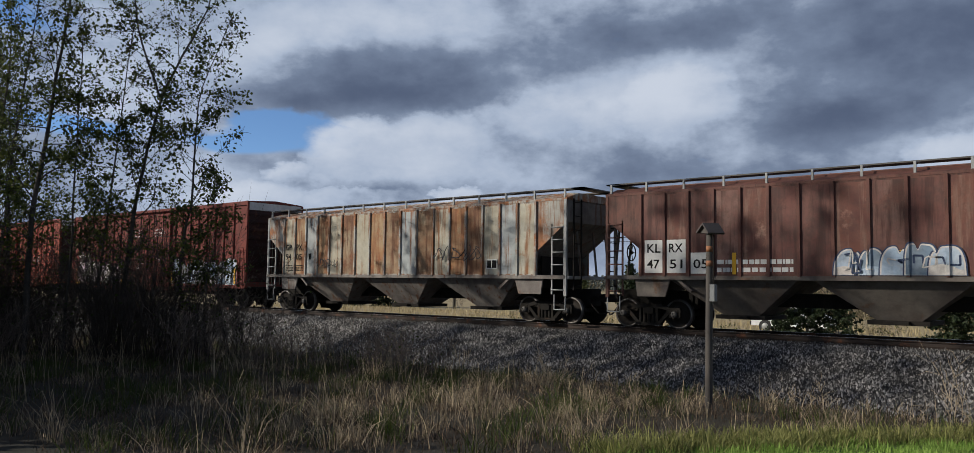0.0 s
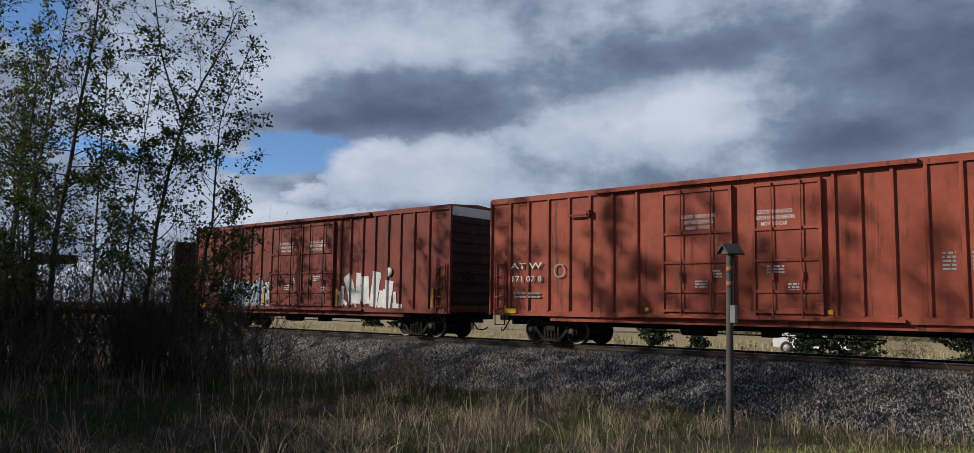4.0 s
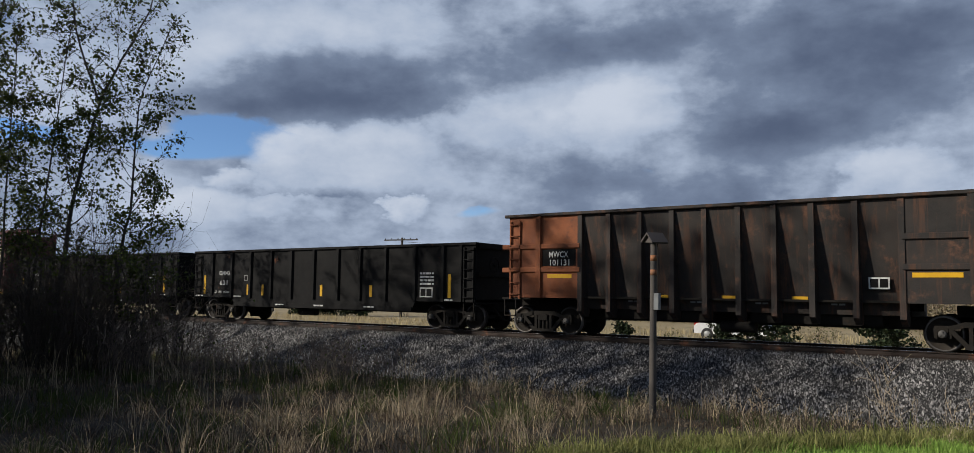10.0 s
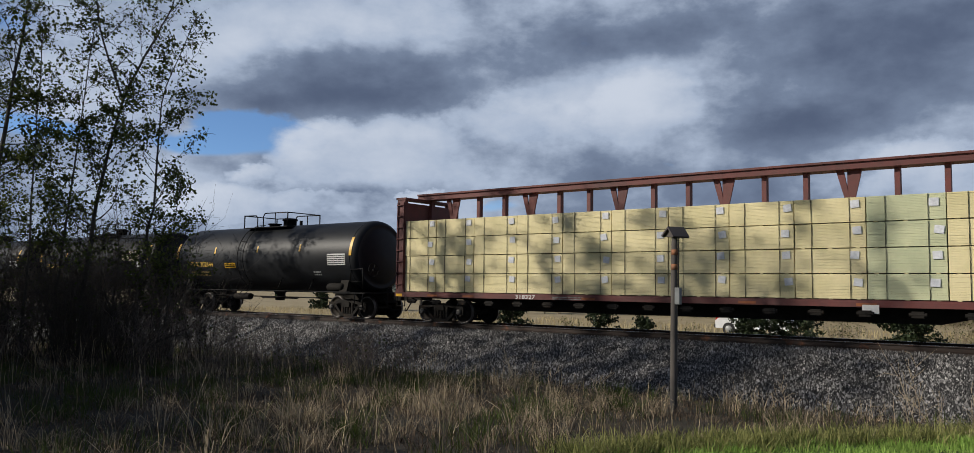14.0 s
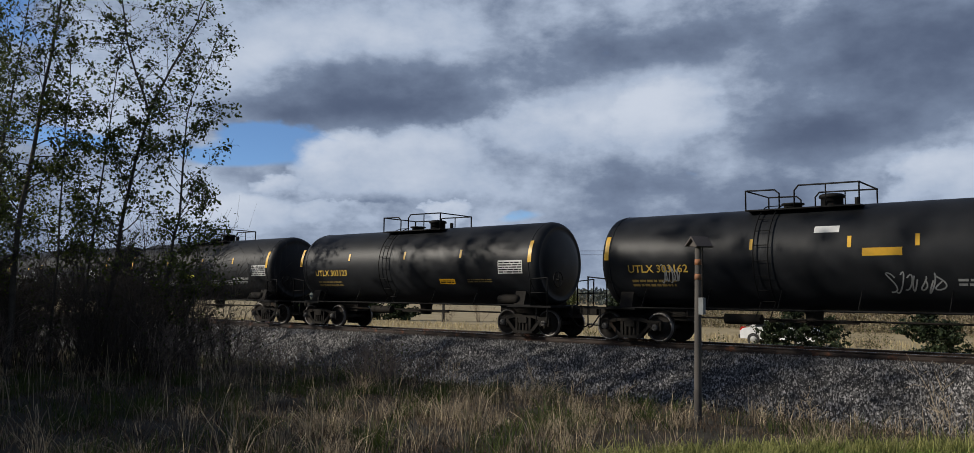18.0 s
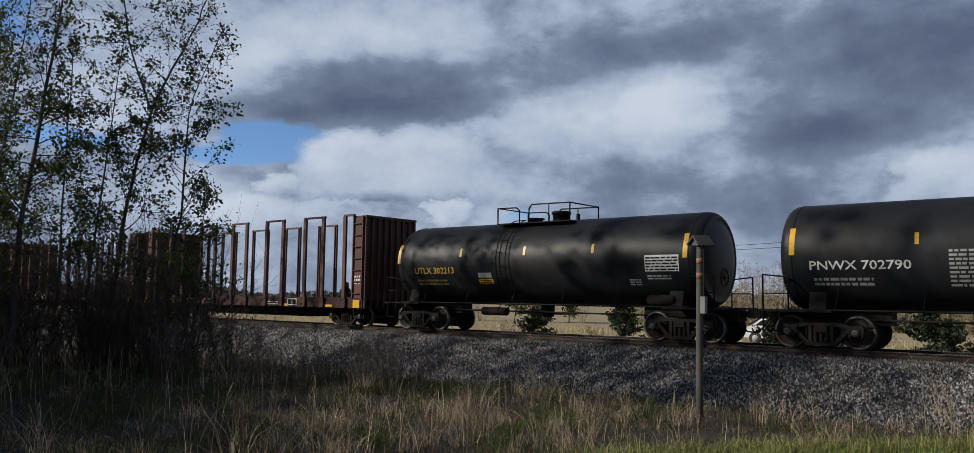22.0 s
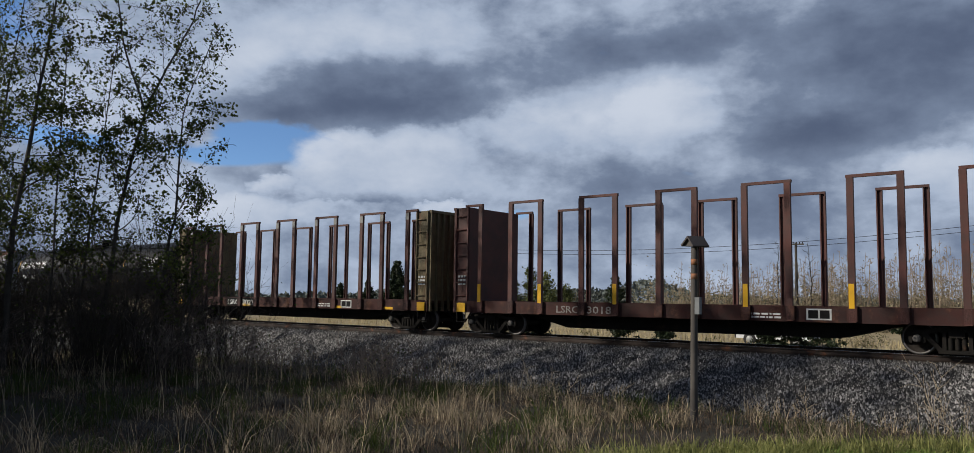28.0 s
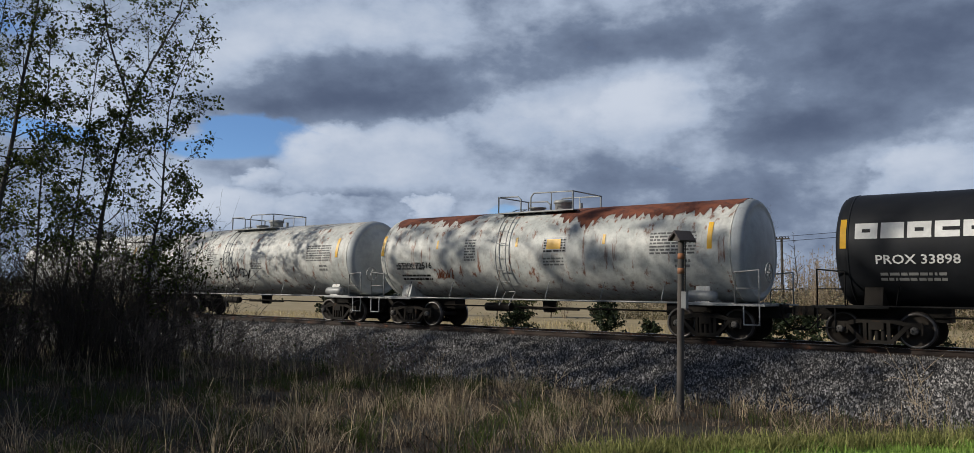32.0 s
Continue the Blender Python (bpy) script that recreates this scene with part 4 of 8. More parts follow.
def gondola_low(u, label, ribs):
    """A plain black gondola with flat ribs."""
    y, zb, zt, xe = 1.46, 0.66, 2.98, 8.12
    car = on_train(thing("gondola_car", label, "railway car", "cars of the freight train"), u)
    for s in (-1, 1):
        prof = [(-xe, 1.02), (-5.4, 1.02), (-5.2, zb), (5.2, zb), (5.4, 1.02), (xe, 1.02), (xe, zt), (-xe, zt)]
        part("side_sheet", Geo().prism(prof, 1, s * y - 0.02, s * y + 0.02), BLACK, car)
        part("top_rail", Geo().box(-xe - 0.05, xe + 0.05, s * y - 0.09, s * y + 0.09, zt, zt + 0.10, 0.015), BLACK, car)
        part("end_wall", Geo().box(min(s * xe, s * (xe - 0.06)), max(s * xe, s * (xe - 0.06)), -y + 0.02, y - 0.02, 0.95, zt), BLACK, car)
        part("end_rail", Geo().box(s * xe - 0.1, s * xe + 0.1, -1.40, 1.40, zt - 0.1, zt + 0.09).box(s * xe - 0.06, s * xe + 0.1, -1.40, 1.40, 1.9, 2.04), BLACK, car)
        part("draft_sill", Geo().box(min(s * 6.0, s * 8.3), max(s * 6.0, s * 8.3), -0.3, 0.3, 0.66, 1.0), STEEL_DARK, car)
        ladder(car, s * 7.85, -y - 0.10, 1.15, 2.8, 0.40, 6, BLACK)
        part("stirrup", Geo().path([(s * 8.05, -y, 1.05), (s * 8.05, -y, 0.5), (s * 7.6, -y, 0.5), (s * 7.6, -y, 1.05)], 0.02, 6), STEEL_DARK, car)
        coupler(car, s * 8.12, s)
    rib = shared("rib/low", lambda: Geo().prism([(-0.09, 0), (-0.06, -0.08), (0.06, -0.08), (0.09, 0)], 2, 1.0, zt), BLACK)
    for x in ribs:
        part("rib", rib, None, car, at=(x, -y - 0.02, 0))
        part("rib", rib, None, car, at=pose(x, y + 0.02, 0, 0, 0, 180))
    part("bottom_chord", Geo().box(-5.2, 5.2, -y - 0.05, -y + 0.05, zb - 0.03, zb + 0.14).box(-xe, -5.4, -y - 0.05, -y + 0.05, 1.0, 1.14).box(5.4, xe, -y - 0.05, -y + 0.05, 1.0, 1.14), BLACK, car)
    part("floor", Geo().box(-xe, xe, -y + 0.02, y - 0.02, 1.0, 1.08), STEEL_DARK, car)
    part("centre_sill", Geo().box(-6.5, 6.5, -0.3, 0.3, 0.55, 0.98), STEEL_DARK, car)
    part("brake_gear", Geo().tube((-1.6, -0.8, 0.46), (-0.6, -0.8, 0.46), 0.15, 10), STEEL_DARK, car)
    wheel_valve(car, xe + 0.24, -0.7, 2.3)
    for x in (-6.72, 6.72):
        truck(car, u, x)
    return car


# ---- flat cars ----
def flat_deck(car, u, half, y, z0, z1, belly, mat, trucks, belly_half):
    part("deck", Geo().box(-half, half, -y + 0.02, y - 0.02, z1 - 0.10, z1), mat, car, "timber-floored deck")
    for s in (-1, 1):
        part("side_sill", Geo().box(-half, half, s * y - 0.03, s * y + 0.03, z0, z1 + 0.02), mat, car)
    part("fishbelly_sill", Geo().prism([(-half, z0 + 0.12), (-half, z0 - 0.05), (-belly_half - 1.5, z0 - 0.08), (-belly_half, belly), (belly_half, belly), (belly_half + 1.5, z0 - 0.08), (half, z0 - 0.05), (half, z0 + 0.12)], 1, -0.55, 0.55), STEEL_DARK, car)
    for s in (-1, 1):
        coupler(car, s * half, s)
        part("stirrup", Geo().path([(s * (half - 0.1), -y, z0), (s * (half - 0.1), -y, z0 - 0.35), (s * (half - 0.5), -y, z0 - 0.35), (s * (half - 0.5), -y, z0)], 0.018, 6), STEEL_DARK, car)
    for x in (-trucks, trucks):
        truck(car, u, x, 0.42)


def log_car(u, label, capped, left_mat, right_mat, number, marks, shift=0.0, tips=False):
    """A bulkhead flat car for logs: boxed bulkheads and tall stakes along both sides."""
    half, y, z0, z1, zt = 8.72, 1.46, 0.76, 1.16, 4.56
    car = on_train(thing("log_flat_car", label, "railway car", "cars of the freight train"), u)
    flat_deck(car, u, half, y, z0, z1, 0.32, BROWN_AND_SHADE, 7.32, 4.4)
    for s, mat in ((-1, left_mat), (1, right_mat)):
        lo, hi = sorted((s * 8.07, s * half))
        blk = part("bulkhead", Geo().box(lo, hi, -y, y, z1 + 0.005, zt), mat, car)
        g = Geo()
        for yy in [-1.40, -1.05, -0.70, -0.35, 0.0, 0.35, 0.70, 1.05, 1.40]:
            g.box(min(s * half, s * (half + 0.10)), max(s * half, s * (half + 0.10)), yy - 0.04, yy + 0.04, z0, zt)
        g.box(min(s * half, s * (half + 0.12)), max(s * half, s * (half + 0.12)), -y, y, zt - 0.08, zt + 0.02)
        part("bulkhead_rib", g, mat, blk)
        g = Geo()
        for k in range(7):
            z = 1.35 + 0.48 * k
            g.path([(lo + 0.1, -y - 0.05, z), (hi - 0.08, -y - 0.05, z)], 0.018, 6)
        g.box(lo + 0.02, lo + 0.07, -y - 0.06, -y, z1, zt)
        g.box(hi - 0.07, hi - 0.02, -y - 0.06, -y, z1, zt)
        part("grab_iron", g, mat, blk)
        plate(car, "reflector", lo + 0.15, hi - 0.1, z0 + 0.02, z0 + 0.34, -y - 0.07, YELLOW, "yellow plate")
        bars(car, lo + 0.15, hi - 0.15, 1.75, 2.15, -y - 0.01, WHITE, 3, 3)
    pairs = [(a + shift, b + shift) for a, b in ((-6.25, -5.0), (-3.36, -2.12), (-0.62, 0.54), (2.08, 3.30), (4.90, 6.12))]
    stakes = [x for p in pairs for x in p] + [-7.62 + shift, 7.52 + shift]
    st = shared("stake", lambda: Geo().prism([(-0.085, -0.07), (0.085, -0.07), (0.085, 0.03), (0.05, 0.03), (0.05, -0.03), (-0.05, -0.03), (-0.05, 0.03), (-0.085, 0.03)], 2, z0 + 0.02, zt), STAKE)
    rnd = random.Random(int(abs(u)))
    for s in (-1, 1):
        for x in stakes:
            tilt = rnd.uniform(-1.3, 1.3) if not capped else rnd.uniform(-0.5, 0.5)
            part("stake", st, None, car, at=pose(x, s * (y + 0.05), 0, 0, tilt * 0.6, 0 if s < 0 else 180))
            if s < 0 and tips:
                part("stake_tip", shared("stake_tip", lambda: Geo().box(-0.09, 0.09, -0.075, -0.071, zt - 0.30, zt - 0.04), GRIME_WHITE), None, car, "pale painted tip", pose(x, s * (y + 0.05), 0, 0, tilt * 0.6, 0))
            part("stake_pocket", shared("stake_pocket", lambda: Geo().box(-0.13, 0.13, -0.12, 0.02, z0 + 0.04, z1 + 0.02), BROWN_AND_SHADE), None, car, at=pose(x, s * y, 0, 0, 0, 0 if s < 0 else 180))
            if s < 0 and not marks and round(x - shift, 2) in (-7.62, -5.0, -2.12, 0.54, 2.08, 4.90):
                plate(car, "reflector", x - 0.07, x + 0.07, z1 - 0.02, z1 + 0.62, -y - 0.123, YELLOW, "yellow foot of a stake")
        if capped:
            for a, b in list(pairs) + [(-8.1, -7.62 + shift), (7.52 + shift, 8.1)]:
                part("stake_cap", Geo().box(a - 0.09, b + 0.09, s * (y + 0.05) - 0.05, s * (y + 0.05) + 0.05, zt, zt + 0.08), STAKE, car)
    for x0, x1 in marks:
        plate(car, "reflector", x0, x1, z0 + 0.03, z0 + 0.13, -y - 0.036, YELLOW)
    if "3035" in number or "3027" in number:
        for a, b in ((-4.4 + shift, -3.45 + shift), (-3.25 + shift, -2.2 + shift)):
            plate(car, "number_panel", a, b, z0 + 0.02, z1 - 0.02, -y - 0.034, BLACK, "black painted number panel")
    ink = WHITE if marks else DIM_WHITE
    text(car, number.split()[0], -4.38 + shift, z0 + 0.08, 0.32, ink, -y - 0.037, 0.86)
    text(car, number.split()[1], -3.2 + shift, z0 + 0.08, 0.32, ink, -y - 0.037, 0.90)
    part("consolidated_stencil", Geo().box(3.85, 4.5, -y - 0.04, -y - 0.032, z0 + 0.06, z0 + 0.36), WHITE, car, "white-framed black panel")
    plate(car, "stencil_panel", 3.9, 4.16, z0 + 0.10, z0 + 0.32, -y - 0.042, BLACK)
    plate(car, "stencil_panel", 4.2, 4.45, z0 + 0.10, z0 + 0.32, -y - 0.042, BLACK)
    bars(car, 2.2, 3.2, z0 + 0.08, z0 + 0.26, -y - 0.034, WHITE, 2, 5)
    return car


STAKE = paint("stake oxide red", (0.095, 0.029, 0.022), (0.055, 0.022, 0.019), rough=0.65, rust=0.25, rust_col=(0.05, 0.022, 0.016), grime=0.35)
OLIVE = paint("weathered olive bulkhead", (0.19, 0.15, 0.075), (0.11, 0.09, 0.05), rough=0.75, rust=0.4, rust_col=(0.12, 0.06, 0.03), grime=0.4, streak=0.5)


DIM_WHITE = paint("faded white lettering", (0.26, 0.25, 0.24), (0.15, 0.13, 0.12), rough=0.7, grime=0.4, scale=4)


def bulkhead_flat(u):
    half, y, z0, z1 = 10.2, 1.47, 0.74, 1.14
    car = on_train(thing("bulkhead_flat_car", "dark brown bulkhead flat car carrying white-wrapped lumber", "railway car", "cars of the freight train"), u)
    flat_deck(car, u, half, y, z0, z1, 0.36, BROWN_AND_SHADE, 8.3, 5.2)
    for s in (-1, 1):
        x = s * half
        g = Geo().prism([(x, z0), (x - s * 0.34, z0), (x - s * 0.32, 2.4), (x - s * 0.22, 4.5), (x, 4.56)], 1, -y, -y + 0.12)
        g.prism([(x, z0), (x - s * 0.34, z0), (x - s * 0.32, 2.4), (x - s * 0.22, 4.5), (x, 4.56)], 1, y - 0.12, y)
        g.box(min(x - s * 0.22, x - s * 0.14), max(x - s * 0.22, x - s * 0.14), -y + 0.12, y - 0.12, z1, 4.5)
        blk = part("bulkhead", g, BROWN_AND_SHADE, car, "tall dark steel end bulkhead")
        g = Geo()
        for yy in (-1.0, -0.5, 0.0, 0.5, 1.0):
            g.box(min(x - s * 0.14, x + s * 0.03), max(x - s * 0.14, x + s * 0.03), yy - 0.05, yy + 0.05, z1, 4.5)
        g.box(min(x - s * 0.25, x + s * 0.05), max(x - s * 0.25, x + s * 0.05), -y, y, 4.5, 4.6)
        part("bulkhead_rib", g, BROWN_AND_SHADE, blk)
        plate(car, "reflector", x - s * 0.25 - 0.05, x - s * 0.25 + 0.05, 1.25, 2.1, -y - 0.003, YELLOW)
        ladder(car, x - s * 0.16, -y - 0.06, 1.3, 4.2, 0.26, 8, BROWN_AND_SHADE)
    for x in (-5.64, -1.75, 1.6, 6.0):
        plate(car, "reflector", x, x + 0.48, z0 + 0.16, z0 + 0.26, -y - 0.036, YELLOW)
    for x in (-9.75, -8.3, -7.3, -6.25, -5.02, -2.85, -1.65, 0.2, 1.15, 2.2, 3.2, 4.45, 5.8, 7.45, 9.1):
        part("stake_pocket", shared("pocket/bulk", lambda: Geo().box(-0.08, 0.08, -0.07, 0.0, 0.86, 1.12), BROWN_AND_SHADE), None, car, at=(x, -y - 0.03, 0))
    text(car, "CANADIEN", -4.95, z0 + 0.08, 0.27, DIM_WHITE, -y - 0.036, 1.14)
    bars(car, -7.3, -5.9, z0 + 0.08, z0 + 0.28, -y - 0.034, DIM_WHITE, 1, 8, fill=0.9)
    return car


def centre_beam(u):
    half, y = 11.24, 1.47
    car = on_train(thing("centre_beam_car", "dark red centre-beam flat car loaded with pale lumber", "railway car", "cars of the freight train"), u)
    flat_deck(car, u, half, y, 0.94, 1.10, 0.52, CBRED, 9.3, 7.0)
    for s in (-1, 1):
        lo, hi = sorted((s * (half - 0.02), s * (half - 0.42)))
        blk = part("end_bulkhead", Geo().box(lo, hi, -y + 0.16, y - 0.16, 1.10, 4.50), CBRED, car)
        for yy in (-y + 0.08, y - 0.08):
            part("corner_post", Geo().box(lo, hi, yy - 0.08, yy + 0.08, 1.10, 4.62), CBRED, blk)
        g = Geo()
        for z in (1.4, 1.95, 2.5, 3.05, 3.6, 4.15):
            g.box(min(s * half - 0.02, s * (half + 0.06)), max(s * half - 0.02, s * (half + 0.06)), -y + 0.16, y - 0.16, z, z + 0.09)
        part("bulkhead_rib", g, CBRED, blk)
        part("bulkhead_cap", Geo().box(lo - 0.05, hi + 0.05, -y - 0.02, y + 0.02, 4.62, 4.70), CBRED, blk)
        ladder(car, s * half - s * 0.22, -y - 0.05, 1.4, 4.4, 0.30, 8, CBRED)
        plate(car, "reflector", lo + 0.05, hi - 0.05, 0.95, 1.05, -y - 0.036, YELLOW)
    part("top_beam", Geo().box(-half, half, -0.30, 0.30, 4.70, 4.88).box(-half, half, -0.36, 0.36, 4.88, 4.94), CBRED, car)
    for k in range(19):
        x = -10.75 + 1.194 * k
        g = Geo().box(x - 0.07, x + 0.07, -0.10, 0.10, 1.1, 4.7)
        part("centre_post", g, CBRED, car)
        if k % 3 == 1:
            part("brace", Geo().prism([(x - 0.10, 3.75), (x + 0.10, 3.75), (x + 0.32, 4.7), (x + 0.06, 4.7), (x - 0.05, 4.1), (x - 0.16, 4.7), (x - 0.36, 4.7)], 1, -0.12, -0.06), CBRED, car)
    part("beam_web", Geo().box(-half + 0.4, half - 0.4, -0.03, 0.03, 1.1, 3.2), CBRED, car)
    for k in range(18):
        part("winch", shared("winch", lambda: Geo().box(-0.14, 0.14, -0.10, 0.0, 0.70, 0.86).tube((-0.2, -0.06, 0.78), (0.2, -0.06, 0.78), 0.05, 8), STEEL_DARK), None, car, at=(-10.3 + 1.21 * k, -y - 0.03, 0))
    for x in (-9.6, -7.9, -3.0, 2.1, 5.2, 8.7):
        plate(car, "reflector", x, x + 0.5, 0.97, 1.04, -y - 0.036, RUST_PATCH)
    text(car, "318327", -5.6, 0.955, 0.19, WHITE, -y - 0.036, 0.8)
    bars(car, -4.1, -2.9, 0.96, 1.07, -y - 0.034, GRIME_WHITE, 2, 4)
    part("consolidated_stencil", Geo().box(5.35, 5.75, -y - 0.05, -y - 0.04, 0.78, 1.0), WHITE, car)
    return car


CBRED = paint("centre-beam red", (0.13, 0.032, 0.028), (0.09, 0.028, 0.026), rough=0.6, rust=0.15, grime=0.3)
# ---- tank cars ----
def tank_profile(x0, x1, r):
    """(place along the axis, radius) rows: short knuckles and shallow domed ends."""
    n = 7
    left = [(x0, 0.001)] + [(x0 + 0.30 * (1 - math.sqrt(max(0.0, 1 - q ** 2))), (r - 0.16) * q) for q in (0.35, 0.62, 0.82, 0.94)]
    knuckle = [(x0 + 0.46 - 0.30 * math.cos(math.pi / 2 * k / n), (r - 0.20) + 0.20 * math.sin(math.pi / 2 * k / n)) for k in range(n + 1)]
    half = left + knuckle
    return half + [(x0 + x1 - a, b) for a, b in reversed(half)]


def shell_geo(x0, x1, r, zc):
    return Geo().lathe(tank_profile(x0, x1, r), 0, 56, (0, zc))


def tank_decal(car, x0, x1, a0, a1, r, zc, mat, name, off=0.006, label=""):
    """A sticker that follows the barrel, between two heights given as angles from the level of its axis."""
    g = Geo()
    n = max(2, int(abs(a1 - a0) / 4))
    vs = []
    for k in range(n + 1):
        a = radians(a0 + (a1 - a0) * k / n)
        vs += [(x0, -(r + off) * math.cos(a), zc + (r + off) * math.sin(a)), (x1, -(r + off) * math.cos(a), zc + (r + off) * math.sin(a))]
    g.add(vs, [(2 * k, 2 * k + 1, 2 * k + 3, 2 * k + 2) for k in range(n)], True)
    return part(name, g, mat, car, label)


def tank_text(car, s, x, z, size, mat, r, zc, width=None):
    """Letters laid on the barrel's near side, leaning with it."""
    mid = z + size * 0.36
    a = math.asin(max(-0.95, min(0.95, (mid - zc) / r)))
    y = -(r + 0.012) * math.cos(a)
    m = Matrix.Translation((x, y, mid)) @ pose(0, 0, 0, -math.degrees(a)) @ Matrix.Translation((0, 0, -size * 0.36))
    return lettering(s, size, mat, car, m, "lettering", width)


def tank_bars(car, x0, x1, z0, z1, r, zc, mat, rows, seed):
    rnd = random.Random(seed)
    g = Geo()
    dz = (z1 - z0) / rows
    for k in range(rows):
        za, zb = z1 - dz * (k + 1), z1 - dz * (k + 1) + dz * 0.55
        ya, yb = (-(r + 0.007) * math.cos(math.asin(max(-0.97, min(0.97, (q - zc) / r)))) for q in (za, zb))
        x = x0
        while x < x1 - 0.02:
            w = min(rnd.uniform(0.05, 0.25), x1 - x)
            g.add([(x, ya, za), (x + w, ya, za), (x + w, yb, zb), (x, yb, zb)], [(0, 1, 2, 3)])
            x += w + rnd.uniform(0.02, 0.05)
    return tagged(part("small_print", g, mat, car), kind="stuff")


def tank_car(u, half_truck, x0, x1, r, zc, skin, trim, label, marks, mark_mat, mark_w, yellows, tables, top, text_x=None, prints=(), rails=None):
    car = on_train(thing("tank_car", label, "railway car", "cars of the freight train"), u)
    shell = part("tank", shell_geo(x0, x1, r, zc), skin, car)
    # weld bands
    for x in (x0 + 0.50, x1 - 0.50):
        part("weld_band", Geo().lathe([(x - 0.02, r + 0.001), (x - 0.02, r + 0.008), (x + 0.02, r + 0.008), (x + 0.02, r + 0.001)], 0, 56, (0, zc)), skin, shell)
    for s, xe in ((-1, x0), (1, x1)):
        part("stub_sill", Geo().box(min(s * (half_truck - 1.6), xe + s * 0.55), max(s * (half_truck - 1.6), xe + s * 0.55), -0.30, 0.30, 0.66, 1.06), STEEL_DARK, car)
        part("saddle", Geo().prism([(-1.35, 1.02), (1.35, 1.02), (1.20, 1.55), (0.6, 1.16), (-0.6, 1.16), (-1.20, 1.55)], 0, s * half_truck - 0.22, s * half_truck + 0.22), skin if skin is TANK_WHITE else STEEL_DARK, car)
        part("end_platform", Geo().box(min(xe + s * 0.45, s * (half_truck - 0.4)), max(xe + s * 0.45, s * (half_truck - 0.4)), -1.48, 1.48, 1.00, 1.06), trim, car, "narrow steel end walkway")
        xr = xe + s * 0.30
        for yy in (-1.46, 1.46):
            part("end_handrail", Geo().path([(xr - s * 0.7, yy, 1.05), (xr - s * 0.7, yy, 1.95), (xr, yy, 2.02), (xr, yy, 1.05)], 0.022, 6).path([(xr, yy, 1.5), (xr - s * 0.7, yy, 1.5)], 0.016, 6), trim, car)
        part("stirrup", Geo().path([(xr, -1.46, 1.02), (xr, -1.46, 0.48), (xr - s * 0.45, -1.46, 0.48), (xr - s * 0.45, -1.46, 1.02)], 0.02, 6), trim, car)
        coupler(car, xe + s * 0.42, s)
        truck(car, u, s * half_truck)
    part("side_rail", Geo().tube((x0 + 0.4, -1.42, 1.06), (x1 - 0.4, -1.42, 1.06), 0.03, 6).tube((x0 + 0.4, 1.42, 1.06), (x1 - 0.4, 1.42, 1.06), 0.03, 6), trim, car)
    g = Geo()
    k = 0
    x = x0 + 1.6
    while x < x1 - 1.0:
        g.path([(x, -1.42, 1.06), (x + 0.06, -r * 0.80, zc - r * 0.62)], 0.018, 5)
        x += 2.1
    part("rail_bracket", g, trim, car)
    wheel_valve(car, x1 + 0.42, -1.0, 1.95, trim)
    part("air_reservoir", Geo().lathe([(x1 - 2.0, 0.0), (x1 - 1.96, 0.13), (x1 - 1.85, 0.17), (x1 - 1.15, 0.17), (x1 - 1.04, 0.13), (x1 - 1.0, 0.0)], 0, 16, (-1.22, 1.26)), trim if skin is TANK_WHITE else STEEL_DARK, car)
    part("bottom_outlet", Geo().lathe([(0.62, 0.20), (0.72, 0.24), (0.95, 0.24), (zc - r + 0.1, 0.34)], 2, 14, (top, 0)).box(top - 1.3, top + 1.2, -0.05, 0.05, 0.70, 0.78), STEEL_DARK, car)
    part("brake_rod", Geo().tube((x0 + 1.5, -0.35, 0.80), (x1 - 1.5, -0.35, 0.78), 0.03, 5).tube((-2.5, -0.7, 0.78), (-1.4, -0.7, 0.78), 0.15, 10), STEEL_DARK, car)
    # dome platform and its rails on top
    zt = zc + r
    ra, rb = rails or (-1.6, 1.52)
    part("top_platform", Geo().box(top + ra, top + rb + 0.03, -0.95, -0.50, zt - 0.12, zt - 0.08).box(top + ra, top + rb + 0.03, 0.50, 0.95, zt - 0.12, zt - 0.08), trim, car)
    g = Geo()
    for s in (-1, 1):
        yy = s * 0.92
        g.path([(top + ra, yy, zt - 0.1), (top + ra, yy, zt + 0.48), (top + ra + 0.85, yy, zt + 0.46), (top + ra + 0.98, yy, zt + 0.34), (top + ra + 0.98, yy, zt - 0.1)], 0.024, 6)
        xs = top - 0.2 if rails is None else top + ra + 1.2
        g.path([(xs, yy, zt - 0.1), (xs, yy, zt + 0.40), (xs + 0.12, yy, zt + 0.54), (top + rb, yy, zt + 0.52), (top + rb, yy, zt - 0.1)], 0.024, 6)
        if rails:
            for e in (0.35, 0.7):
                xm = xs + (top + rb - xs) * e
                g.path([(xm, yy, zt - 0.1), (xm, yy, zt + 0.53)], 0.02, 6)
        g.path([(top + 0.65, yy, zt - 0.1), (top + 0.65, yy, zt + 0.52)], 0.02, 6)
    g.path([(top + rb, -0.92, zt + 0.52), (top + rb, 0.92, zt + 0.52)], 0.024, 6)
    g.path([(top + ra, -0.92, zt + 0.48), (top + ra, 0.92, zt + 0.48)], 0.024, 6)
    part("top_handrail", g, trim, car)
